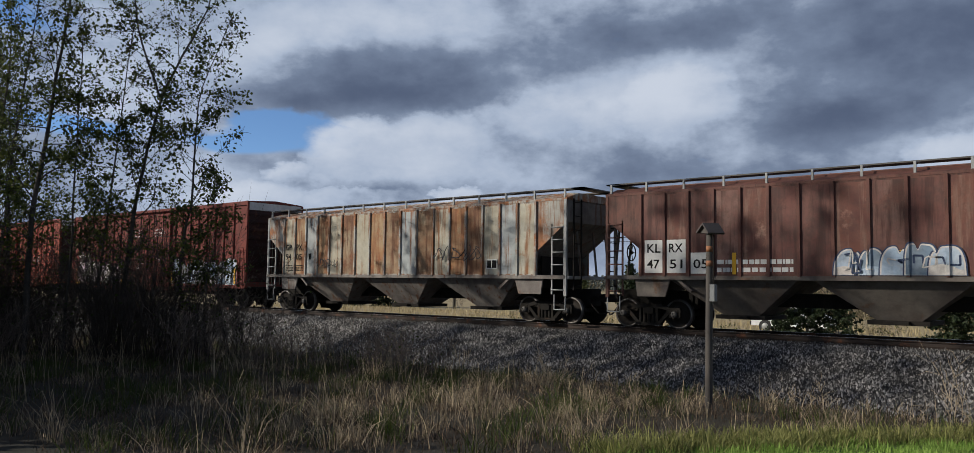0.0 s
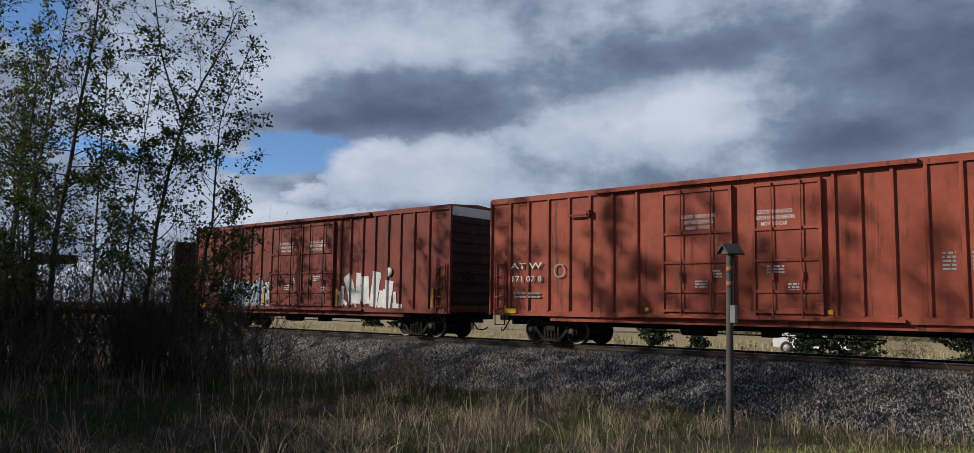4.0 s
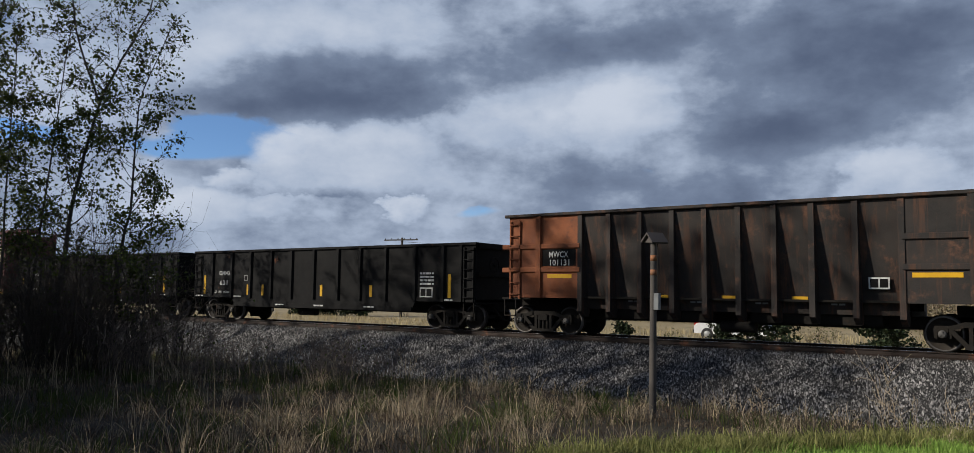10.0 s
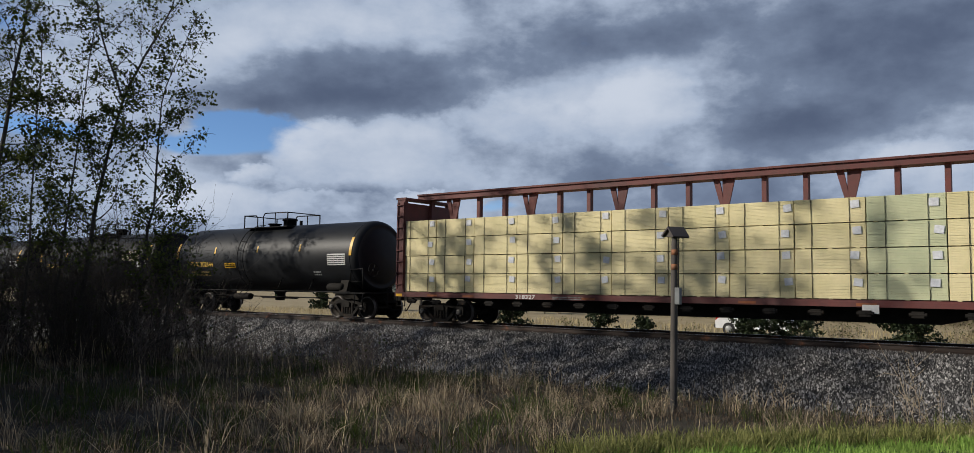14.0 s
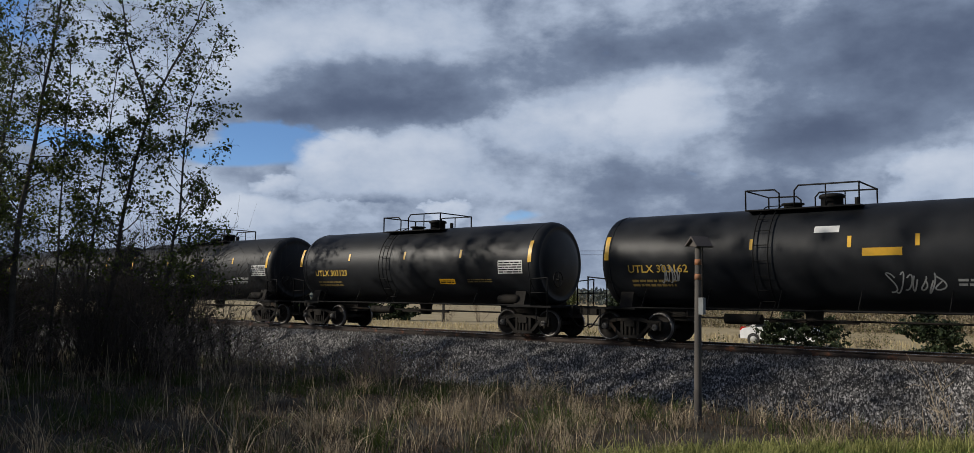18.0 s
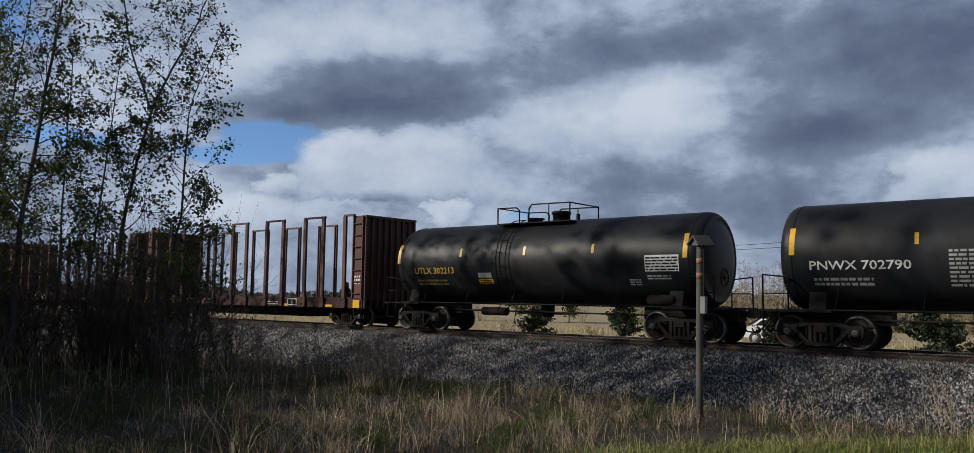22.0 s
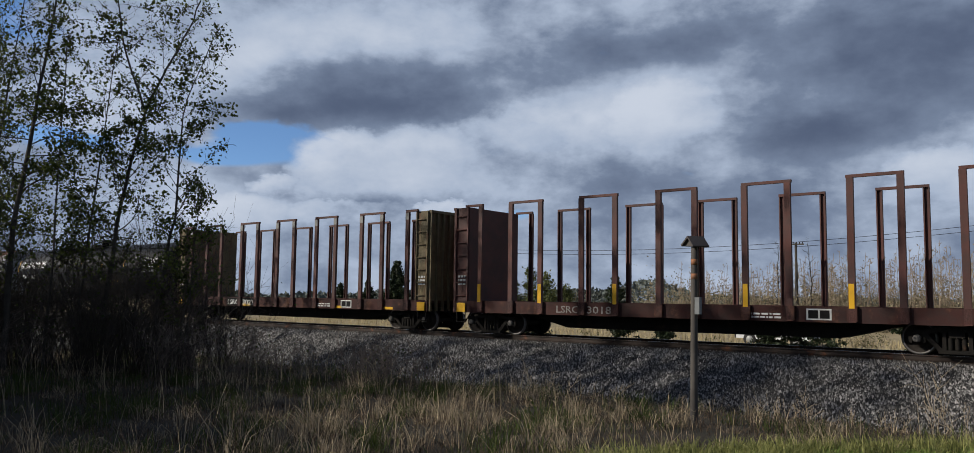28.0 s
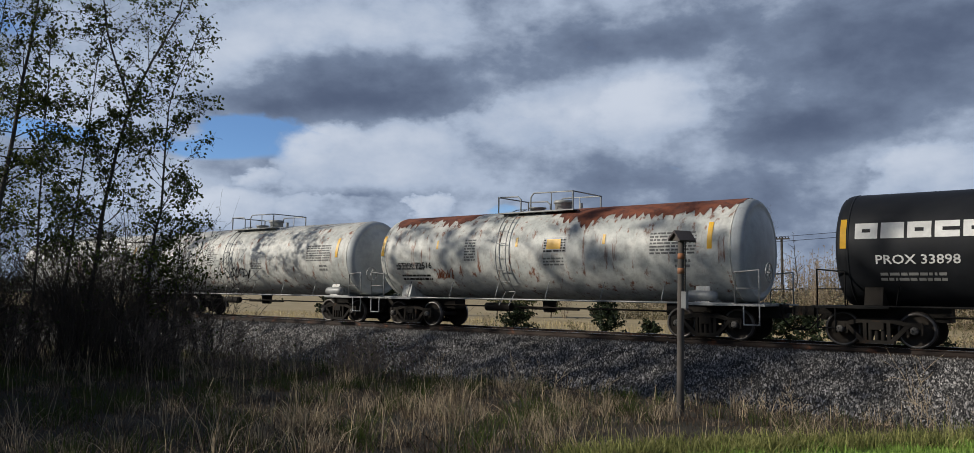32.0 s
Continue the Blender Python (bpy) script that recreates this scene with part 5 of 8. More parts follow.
    part("manway", Geo().lathe([(zt - 0.08, 0.30), (zt + 0.22, 0.30), (zt + 0.23, 0.35), (zt + 0.30, 0.35), (zt + 0.34, 0.28), (zt + 0.35, 0.0)], 2, 18, (top + 0.55, 0)), trim, car, "bolted manway cover")
    part("valve_housing", Geo().lathe([(zt - 0.08, 0.25), (zt + 0.08, 0.25), (zt + 0.10, 0.32), (zt + 0.14, 0.32), (zt + 0.16, 0.0)], 2, 16, (top - 0.55, 0)), trim, car)
    part("relief_valve", Geo().tube((top + 1.2, 0.1, zt - 0.05), (top + 1.2, 0.1, zt + 0.22), 0.07, 8), trim, car)
    # ladder bent round the barrel
    g = Geo()
    arc = [radians(a) for a in range(-52, 80, 8)]
    xl = top - 0.95 if rails is None else top + ra + 0.6
    for e in (-0.21, 0.21):
        g.path([(xl + e, -(r + 0.10) * math.cos(a), zc + (r + 0.10) * math.sin(a)) for a in arc], 0.018, 5)
        g.path([(xl + e, -(r + 0.10) * math.cos(arc[0]), zc + (r + 0.10) * math.sin(arc[0])), (xl + e, -1.42, 0.85)], 0.018, 5)
    for a in arc[::2]:
        p = (-(r + 0.10) * math.cos(a), zc + (r + 0.10) * math.sin(a))
        g.tube((xl - 0.21, *p), (xl + 0.21, *p), 0.014, 5)
    part("ladder", g, trim, car)
    for x in yellows:
        big = x < x0 + 0.9 or x > x1 - 1.2
        tank_decal(car, x - (0.075 if big else 0.05), x + (0.075 if big else 0.05), 0 if big else 8, 30 if big else 20, r, zc, YELLOW, "reflector", 0.013)
    for x, z, w, h in tables:
        a0, a1 = (math.degrees(math.asin(max(-0.98, min(0.98, (q - zc) / r)))) for q in (z, z + h))
        tank_decal(car, x, x + w, a0, a1, r, zc, WHITE if skin is not TANK_WHITE else SILVER, "data_panel", 0.005)
        rows = max(2, int(h / 0.09))
        tank_bars(car, x + 0.03, x + w - 0.03, z + 0.03, z + h - 0.02, r + 0.004, zc, BLACK, rows, int(abs(u)))
    for i, (x, z, w, h, n) in enumerate(prints):
        tank_bars(car, x, x + w, z, z + h, r, zc, PRINT_GREY if skin is TANK_WHITE else SILVER, n, i + int(abs(u)))
    tx = x0 + 1.15 if text_x is None else text_x
    if marks:
        tank_text(car, marks, tx, 2.14, 0.33, mark_mat, r, zc, mark_w)
        tank_bars(car, tx + 0.1, tx + 1.6, 1.72, 1.98, r, zc, {"yellow lettering": GOLD_DIM, "white lettering": GRIME_WHITE}.get(mark_mat.name, mark_mat), 2, int(abs(u)))
    return car


# ---- the cars in their order, from the front of the view to the rear ----
def build_train():
    hop_ribs = [-7.08, -6.28, -5.50, -4.70, -3.90, -3.08, -2.24, -1.34, -0.45, 0.45, 1.34, 2.24, 3.08, 3.90, 4.70, 5.50, 6.28, 7.08]
    c = hopper_car(-5.55, HOPPER_RED, HOPPER_UNDER, "rust-red covered hopper car with white number panels", hop_ribs)
    for x0, x1, z0, z1 in ((-6.95, -6.32, 1.72, 2.72), (-6.20, -5.58, 1.72, 2.72), (-5.42, -4.78, 1.70, 2.32)):
        plate(c, "number_panel", x0, x1, z0, z1, -1.614, WHITE, "chalky white painted panel")
    for s, x, z, w in (("KL", -6.88, 2.34, 0.45), ("RX", -6.14, 2.34, 0.45), ("47", -6.86, 1.86, 0.42), ("51", -6.12, 1.86, 0.42), ("05", -5.34, 1.86, 0.46)):
        text(c, s, x, z, 0.38, BLACK, -1.619, w)
    for x in (-7.0, -3.98, 0.35):
        plate(c, "reflector", x - 0.16, x - 0.04, 1.68, 2.3, -1.615, YELLOW)
    bars(c, -4.6, -2.4, 1.75, 2.2, -1.613, WHITE, 2, 2)
    graffiti(c, 7, -1.25, 1.6, 1.70, 2.45, -1.612, hop_ribs, (PALEBLUE, STEELBLUE, CREAM, PALEBLUE), INK_BLUE, 5, 0.056, 0.06)
    c = hopper_car(-23.77, HOPPER_GREY, HOPPER_GREY_UNDER, "weathered grey covered hopper car streaked with orange rust", hop_ribs)
    for s, x, z, w in (("GP", -6.95, 2.72, 0.42), ("PX", -6.20, 2.72, 0.42), ("94", -6.95, 2.30, 0.40), ("05", -6.20, 2.30, 0.40), ("1", -5.45, 2.30, 0.12)):
        text(c, s, x, z, 0.36, BLACK, -1.615, w)
    scrawl(c, 4, 2.3, 4.7, 2.15, 2.75, -1.70, 9)
    scrawl(c, 9, -4.6, -3.2, 1.95, 2.35, -1.70, 6)
    part("consolidated_stencil", Geo().box(4.9, 5.4, -1.622, -1.610, 1.85, 2.2), WHITE, c)
    for k in range(2):
        plate(c, "stencil_panel", 4.94 + 0.23 * k, 5.13 + 0.23 * k, 1.89, 2.16, -1.625, BLACK)
    bars(c, -6.9, -5.7, 1.8, 2.1, -1.613, BLACK, 3, 1)
    ribs = [-8.5, -7.67, -6.8, -5.92, -5.07, -4.2, -3.3, 2.75, 3.42, 4.22, 5.0, 5.8, 6.55, 7.35, 8.2]
    c = box_car(-43.2, -9.32, 9.32, RED, "red high box car with white graffiti along its base", ((-2.4, -0.05), (0.0, 2.35)), ribs)
    box_marks(c, "WR WK", "737 166", True)
    graffiti(c, 11, -8.5, -2.75, 1.16, 2.45, -1.553, ribs, (LILAC, CREAM, LILAC, PALEBLUE), INK, 5)
    graffiti(c, 23, 2.55, 8.6, 1.16, 2.45, -1.553, ribs, (PALEBLUE, SILVERY, CREAM, STEELBLUE), INK_BLUE, 7)
    c = box_car(-64.05, -9.36, 9.36, RED_LIGHT, "faded red high box car with white lettering", ((-2.4, -0.1), (0.5, 2.45)), ribs)
    box_marks(c, "AT W", "171 07 8", False)
    bars(c, 5.3, 5.6, 2.3, 2.8, -1.56, SILVER, 5, 3)
    bars(c, 5.95, 6.25, 2.3, 2.8, -1.56, SILVER, 5, 4)
    c = box_car(-84.88, -9.34, 9.34, RED, "red high box car with blue and white graffiti", ((-2.4, -0.05), (0.0, 2.35)), ribs)
    box_marks(c, "WR WK", "10 22", True)
    graffiti(c, 5, -6.9, -2.3, 1.12, 2.5, -1.553, ribs, (STEELBLUE, PALEBLUE, STEELBLUE, SILVERY), INK_BLUE, 6)
    broad_strokes(c, [(3.2, 2.52, 3.72, 1.32, 0.26), (3.72, 1.34, 3.78, 1.36, 0.22), (4.02, 2.6, 3.98, 1.3, 0.19), (4.05, 1.95, 4.5, 1.35, 0.17), (4.42, 2.45, 4.5, 1.3, 0.20), (5.16, 2.62, 4.92, 1.18, 0.24), (4.95, 1.75, 5.3, 2.5, 0.15), (5.45, 1.85, 5.3, 1.15, 0.11),
                      (5.98, 2.25, 5.78, 1.12, 0.21), (5.68, 1.9, 5.55, 1.15, 0.12), (2.55, 1.8, 2.85, 1.72, 0.09), (2.95, 2.05, 2.88, 1.2, 0.11), (2.92, 1.45, 3.25, 1.25, 0.08), (6.15, 1.25, 6.7, 1.2, 0.10), (6.3, 1.25, 6.25, 1.8, 0.08)], -1.553, ribs, WHITE)
    part("graffiti_letter", Geo().lathe([(-1.602, 0.0), (-1.602, 0.19), (-1.596, 0.19)], 1, 24, (5.93, 2.6)), WHITE, c, "white painted dot")
    bulkhead_flat(-106.92)
    wrapped_load(-106.92)
    c = gondola_tall(-126.45, GONDOLA, GONDOLA, "tall rust-brown ribbed gondola car")
    gondola_marks(c, "OMNX", "131159", True)
    c = gondola_tall(-142.6, GONDOLA_DARK, RUST_PATCH, "tall soot-dark gondola car with an orange rusted end")
    gondola_marks(c, "MWCX", "101131", False)
    r1 = [-6.8, -5.4, -4.09, -2.72, -1.43, -0.07, 1.33, 2.55, 3.9, 5.36, 6.69, 7.5]
    for u, m, n in ((-159.48, "OMNX", "631"), (-177.1, "OMNY", "541")):
        c = gondola_low(u, "black painted gondola car with yellow reflector strips", r1)
        text(c, m, -6.32, 1.98, 0.28, WHITE, -1.49, 0.8)
        text(c, n, -6.28, 1.55, 0.28, WHITE, -1.49, 0.56)
        text(c, "LD LMT 217000", -6.62, 1.18, 0.15, WHITE, -1.50, 1.1)
        text(c, "LT WT   69000", -6.62, 1.0, 0.15, WHITE, -1.50, 1.1)
        for x in (-7.45, -4.35, -3.35, 0.3, 3.05, 6.9):
            plate(c, "reflector", x, x + 0.14, 1.12, 1.12 + (0.85 if abs(x) > 6 else 0.45), -1.484, YELLOW)
        part("consolidated_stencil", Geo().box(5.6, 6.2, -1.49, -1.482, 1.15, 1.5), WHITE, c)
        for k in range(2):
            plate(c, "stencil_panel", 5.64 + 0.28 * k, 5.88 + 0.28 * k, 1.19, 1.46, -1.492, BLACK)
        part("label_square", Geo().box(-4.54, -4.30, -1.49, -1.482, 1.74, 1.98), GRIME_WHITE, c)
        plate(c, "stencil_panel", -4.51, -4.33, 1.77, 1.95, -1.492, BLACK)
        bars(c, 5.6, 6.25, 1.6, 2.1, -1.484, WHITE, 4, 3)
        for x in (-8.0, -5.2, -2.4, 0.0, 2.8, 6.6):
            bars(c, x, x + 0.55, 0.72 if abs(x) < 5.2 else 1.04, 0.82 if abs(x) < 5.2 else 1.12, -1.52, WHITE, 1, int(9 + x))
    centre_beam(-198.2)
    lumber_load(-198.2)
    std = dict(half_truck=5.5, r=1.48, zc=2.54, skin=TANK_BLACK, trim=BLACK)
    stripes = {-248.1: (-6.1, -3.0, -1.4, 1.23, 2.85, 5.82), -232.95: (-6.1, -2.96, 0.13, 2.9, 5.85)}
    for u, m, mm in ((-218.04, "UTLX 302644", GOLD), (-232.95, "UTLX 302741", GOLD), (-248.1, "UTLX 303162", GOLD), (-263.3, "UTLX 303123", GOLD)):
        c = tank_car(u, x0=-6.5, x1=6.5, label="glossy black tank car with yellow lettering", marks=m, mark_mat=mm, mark_w=2.0, yellows=stripes.get(u, (-6.3, -3.2, 0.0, 2.9, 6.05)),
                     tables=((4.67, 2.16, 1.06, 0.46),), top=-0.15, prints=() if u == -263.3 else ((3.7, 1.74, 0.45, 0.22, 2),), **std)
        if u == -248.1:
            tank_decal(c, 1.55, 2.5, -1, 7, 1.48, 2.54, YELLOW, "placard", label="plain yellow panel")
            tank_decal(c, 0.3, 0.95, 25, 33, 1.48, 2.54, WHITE, "placard", label="white panel high on the barrel")
        elif u != -232.95:
            tank_decal(c, *((1.79, 2.55, -30, -22) if u == -263.3 else (-2.43, -1.62, -18, -9)), 1.48, 2.54, YELLOW, "placard", label="yellow warning panel")
            tank_bars(c, *((1.84, 2.5, 1.84, 1.95) if u == -263.3 else (-2.38, -1.67, 2.12, 2.27)), 1.486, 2.54, BLACK, 2, 3)
            if u == -263.3:
                tank_bars(c, 3.16, 4.33, 1.86, 2.0, 1.48, 2.54, GOLD_DIM, 2, 9)
        if u == -232.95:
            tank_decal(c, 3.3, 5.0, -2, 18, 1.48, 2.54, LABEL, "data_panel", 0.010, "blank cream panel")
        if u == -248.1:
            tank_scrawl(c, 5, 2.1, 3.4, 1.55, 2.1)
            tank_scrawl(c, 6, -4.2, -3.6, 1.8, 2.4)
    c = tank_car(-278.15, x0=-6.5, x1=6.5, label="dull black tank car with white lettering and pale patch", marks="GATX 219174", mark_mat=WHITE, mark_w=2.1, yellows=(-6.33, -2.63, 0.59, 3.26, 5.99),
                 tables=((4.81, 2.18, 1.09, 0.48),), top=0.1, prints=((-2.65, 1.75, 0.85, 0.26, 4), (1.35, 1.72, 0.7, 0.3, 4), (2.5, 1.78, 0.7, 0.22, 3), (3.3, 1.84, 1.1, 0.12, 2)), **{**std, "skin": TANK_DULL})
    text_row = tank_text(c, "SR-8754 FRA-AIP", 3.27, 2.0, 0.16, WHITE, 1.48, 2.54, 1.27)
    tank_decal(c, -0.65, 0.1, -50, -24, 1.48, 2.54, PATCH, "paint_patch", label="pale green repaint patch")
    tank_decal(c, -0.72, -0.06, -16, -11, 1.48, 2.54, YELLOWGREEN, "sticker")
    c = tank_car(-294.15, x0=-7.62, x1=7.4, label="black tank car with white lettering", marks="PNWX 702790", mark_mat=WHITE, mark_w=2.5, text_x=-6.66, yellows=(-7.1, -4.0, -2.09, 1.33, 3.54, 6.68), tables=((4.67, 2.2, 1.09, 0.48),), top=-0.9,
                 prints=((-3.3, 1.7, 0.6, 0.95, 9), (0.1, 2.1, 0.55, 0.28, 4), (0.15, 1.5, 0.5, 0.3, 3), (1.8, 1.5, 0.6, 0.5, 6), (4.7, 1.9, 0.9, 0.2, 3)), **{**std, "half_truck": 6.5})
    c = tank_car(-310.3, x0=-6.5, x1=6.5, label="glossy black tank car with yellow lettering", marks="UTLX 302213", mark_mat=GOLD, mark_w=2.0, yellows=(-6.18, -3.0, -0.1, 2.66, 5.9), tables=((4.55, 2.14, 1.14, 0.5),), top=-0.1, prints=((4.6, 1.9, 0.8, 0.16, 2), (3.95, 1.72, 0.4, 0.22, 3)), **std)
    tank_decal(c, -2.2, -1.55, -31, -24, 1.48, 2.54, YELLOW, "placard", label="yellow warning panel")
    tank_bars(c, -2.15, -1.6, 1.80, 1.92, 1.486, 2.54, BLACK, 2, 3)
    tank_decal(c, -2.2, -1.58, -22, -15, 1.48, 2.54, SILVER, "data_panel", label="grey panel above the yellow one")
    short = ((-7.9, -7.4), (-3.0, -2.4), (3.4, 3.9), (6.4, 6.9))
    log_car(-327.3, "oxide-red bulkhead log car with empty capped stakes", True, STAKE, STAKE, "LSRC 3035", short, 0.13)
    log_car(-345.9, "oxide-red bulkhead log car with bare uncapped stakes", False, STAKE, STAKE, "LSRC  3007", short)
    log_car(-364.7, "oxide-red bulkhead log car with empty capped stakes", True, STAKE, STAKE, "LSRC 3021", (), 0.13)
    log_car(-383.4, "oxide-red bulkhead log car with empty capped stakes", True, STAKE, STAKE, "LSRC  3018", (), 0.13)
    log_car(-402.2, "bulkhead log car with olive-brown rusted bulkheads", True, OLIVE, OLIVE, "LSRC  3027", short, 0.14, True)
    c = tank_car(-421.55, half_truck=8.25, x0=-9.3, x1=9.45, r=1.53, zc=2.55, skin=TANK_BLACK, trim=BLACK, label="long black tank car with a bold white name", marks="PROX 33898", mark_mat=WHITE, mark_w=1.9, text_x=-8.15, yellows=(-8.91, -5.72, -2.84, -0.16, 2.5, 5.02, 8.7),
                 tables=((7.1, 2.70, 1.3, 0.5),), top=-0.7, rails=(-4.2, 2.0), prints=((6.0, 3.1, 0.5, 0.4, 3), (7.0, 2.45, 1.5, 0.16, 1)))
    name_blocks(c)
    tank_decal(c, 3.5, 4.22, -30, -21, 1.53, 2.55, YELLOW, "placard")
    tank_scrawl(c, 8, -2.65, -0.5, 1.4, 2.0, None, 1.53, 2.55)
    part("consolidated_stencil", Geo().box(-5.5, -5.2, -1.50, -1.49, 2.05, 2.35), WHITE, c)
    plate(c, "stencil_panel", -5.46, -5.24, 2.09, 2.31, -1.502, BLACK)
    part("hazard_placard", Geo().prism([(7.36, 1.72), (7.56, 1.52), (7.76, 1.72), (7.56, 1.92)], 1, -1.34, -1.33), WHITE, c, "white and red diamond placard")
    part("placard_top", Geo().prism([(7.38, 1.73), (7.74, 1.73), (7.56, 1.91)], 1, -1.344, -1.3405), REDLAMP_PAINT, c)
    for i, u in enumerate((-440.4, -456.4, -472.4)):
        c = tank_car(u, half_truck=5.95, x0=-7.4, x1=7.4, r=1.56, zc=2.63, skin=TANK_WHITE, trim=SILVER, label="white tank car with rusty top and one end painted in shade" if i == 0 else "dirty white tank car", marks="STYX 72516" if i == 0 else "", mark_mat=BLACK, mark_w=1.7, text_x=-6.2,
                     yellows=(-7.0, -4.2, -0.6, 2.8, 6.3) if i == 0 else (6.3,), tables=((0.5, 2.62, 0.9, 0.5),) if i == 0 else (), top=-0.25, prints=((4.4, 2.5, 1.5, 0.7, 7), (-2.9, 2.4, 0.5, 0.8, 8), (0.5, 2.2, 0.8, 0.3, 3), (5.2, 2.1, 0.5, 0.3, 2), (-6.3, 2.1, 1.4, 0.25, 2)))
        # Extra cap over the right end only; its shade is in the colour.
        head = [(e, q + 0.004) for e, q in tank_profile(-7.4, 7.4, 1.56) if e > 6.92]
        part("tank_head", Geo().lathe([(e + 0.004, q) for e, q in head[:-1]] + [(7.404, 0.0)], 0, 56, (0, 2.63)), TANK_END_SHADE, c, "smooth tank end with blue-grey shade painted on")
        if i == 0:
            rust_runs(c)
            tank_decal(c, 0.65, 1.2, 4, 16, 1.568, 2.63, YELLOW, "placard", 0.016, "yellow warning panel")
            tank_scrawl(c, 3, -4.4, -3.5, 1.75, 2.15, RUST_PATCH, 1.56, 2.63)
        else:
            tank_scrawl(c, 13, -1.5, 0.4, 1.8, 2.3, BLACK, 1.56, 2.63)


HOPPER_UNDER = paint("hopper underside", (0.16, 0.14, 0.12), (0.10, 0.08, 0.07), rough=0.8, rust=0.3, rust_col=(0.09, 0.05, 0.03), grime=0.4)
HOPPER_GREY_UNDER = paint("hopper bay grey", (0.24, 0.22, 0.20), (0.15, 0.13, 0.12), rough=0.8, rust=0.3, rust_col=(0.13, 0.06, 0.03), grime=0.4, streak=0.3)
TANK_DULL = paint("chalked tank black", (0.0115, 0.0125, 0.0145), (0.019, 0.0205, 0.023), rough=0.5, spec=0.2, grime=0.2, streak=0.2, rust_col=(0.035, 0.035, 0.037))
PALEBLUE = paint("graffiti blue", (0.36, 0.46, 0.58), (0.48, 0.53, 0.58), rough=0.6, grime=0.3, scale=2, spec=0.2)
SILVERY = paint("graffiti silver", (0.34, 0.36, 0.38), (0.24, 0.24, 0.26), rough=0.55, grime=0.35, scale=3, spec=0.25)
REDLAMP_PAINT = paint("placard red", (0.45, 0.05, 0.05), rough=0.5, grime=0.2)
LILAC = paint("graffiti lilac", (0.58, 0.48, 0.53), (0.48, 0.36, 0.41), rough=0.6, grime=0.3, scale=2, spec=0.2)
STEELBLUE = paint("graffiti steel blue", (0.17, 0.24, 0.32), (0.25, 0.31, 0.37), rough=0.6, grime=0.3, scale=2, spec=0.2)
INK_BLUE = paint("graffiti dark blue", (0.03, 0.05, 0.11), rough=0.5, grime=0.0)
CREAM = paint("graffiti white", (0.68, 0.65, 0.60), (0.56, 0.51, 0.47), rough=0.6, grime=0.3, scale=2, spec=0.2)
INK = paint("graffiti black", (0.02, 0.02, 0.028), rough=0.5, grime=0.0)
BLACK_PATCH = paint("dark overpaint", (0.055, 0.018, 0.016), (0.03, 0.014, 0.013), rough=0.6, grime=0.3)
LABEL = paint("cream panel", (0.62, 0.55, 0.38), rough=0.5, grime=0.15)
PATCH = paint("patch green", (0.22, 0.24, 0.17), rough=0.6, grime=0.2)
YELLOWGREEN = paint("lime sticker", (0.55, 0.58, 0.05), rough=0.5, grime=0.1)


def stroke_geo(seed, x0, x1, z0, z1, n, place, w=0.018):
    """Looping hand-drawn strokes as thin ribbons; place puts (x, z) on the surface."""
    rnd = random.Random(seed)
    g = Geo()
    dx = (x1 - x0) / n
    for k in range(n):
        pts = []
        cx = x0 + dx * (k + 0.5)
        a, b, f, ph = rnd.uniform(0.35, 0.75) * dx, rnd.uniform(0.3, 0.5) * (z1 - z0), rnd.choice((1, 1.5, 2)), rnd.uniform(0, 6.28)
        for j in range(26):
            s = j / 25
            pts.append((cx + a * math.sin(2 * math.pi * f * s * 0.6 + ph), (z0 + z1) / 2 + b * math.cos(2 * math.pi * s * 0.7 + ph * 0.5)))
        for (xa, za), (xb, zb) in zip(pts, pts[1:]):
            d = math.hypot(xb - xa, zb - za) or 1
            nx, nz = -(zb - za) / d * w, (xb - xa) / d * w
            g.add([place(xa + nx, za + nz), place(xb + nx, zb + nz), place(xb - nx, zb - nz), place(xa - nx, za - nz)], [(0, 1, 2, 3)])
    return g


def scrawl(car, seed, x0, x1, z0, z1, y, n, mat=None):
    part("graffiti", stroke_geo(seed, x0, x1, z0, z1, n, lambda x, z: (x, y, z)), mat or INK, car)


def tank_scrawl(car, seed, x0, x1, z0, z1, mat=None, r=1.48, zc=2.54):
    def place(x, z):
        a = math.asin(max(-0.97, min(0.97, (z - zc) / r)))
        return (x, -(r + 0.012) * math.cos(a), z)
    part("graffiti", stroke_geo(seed, x0, x1, z0, z1, 7, place), mat or SILVER, car)


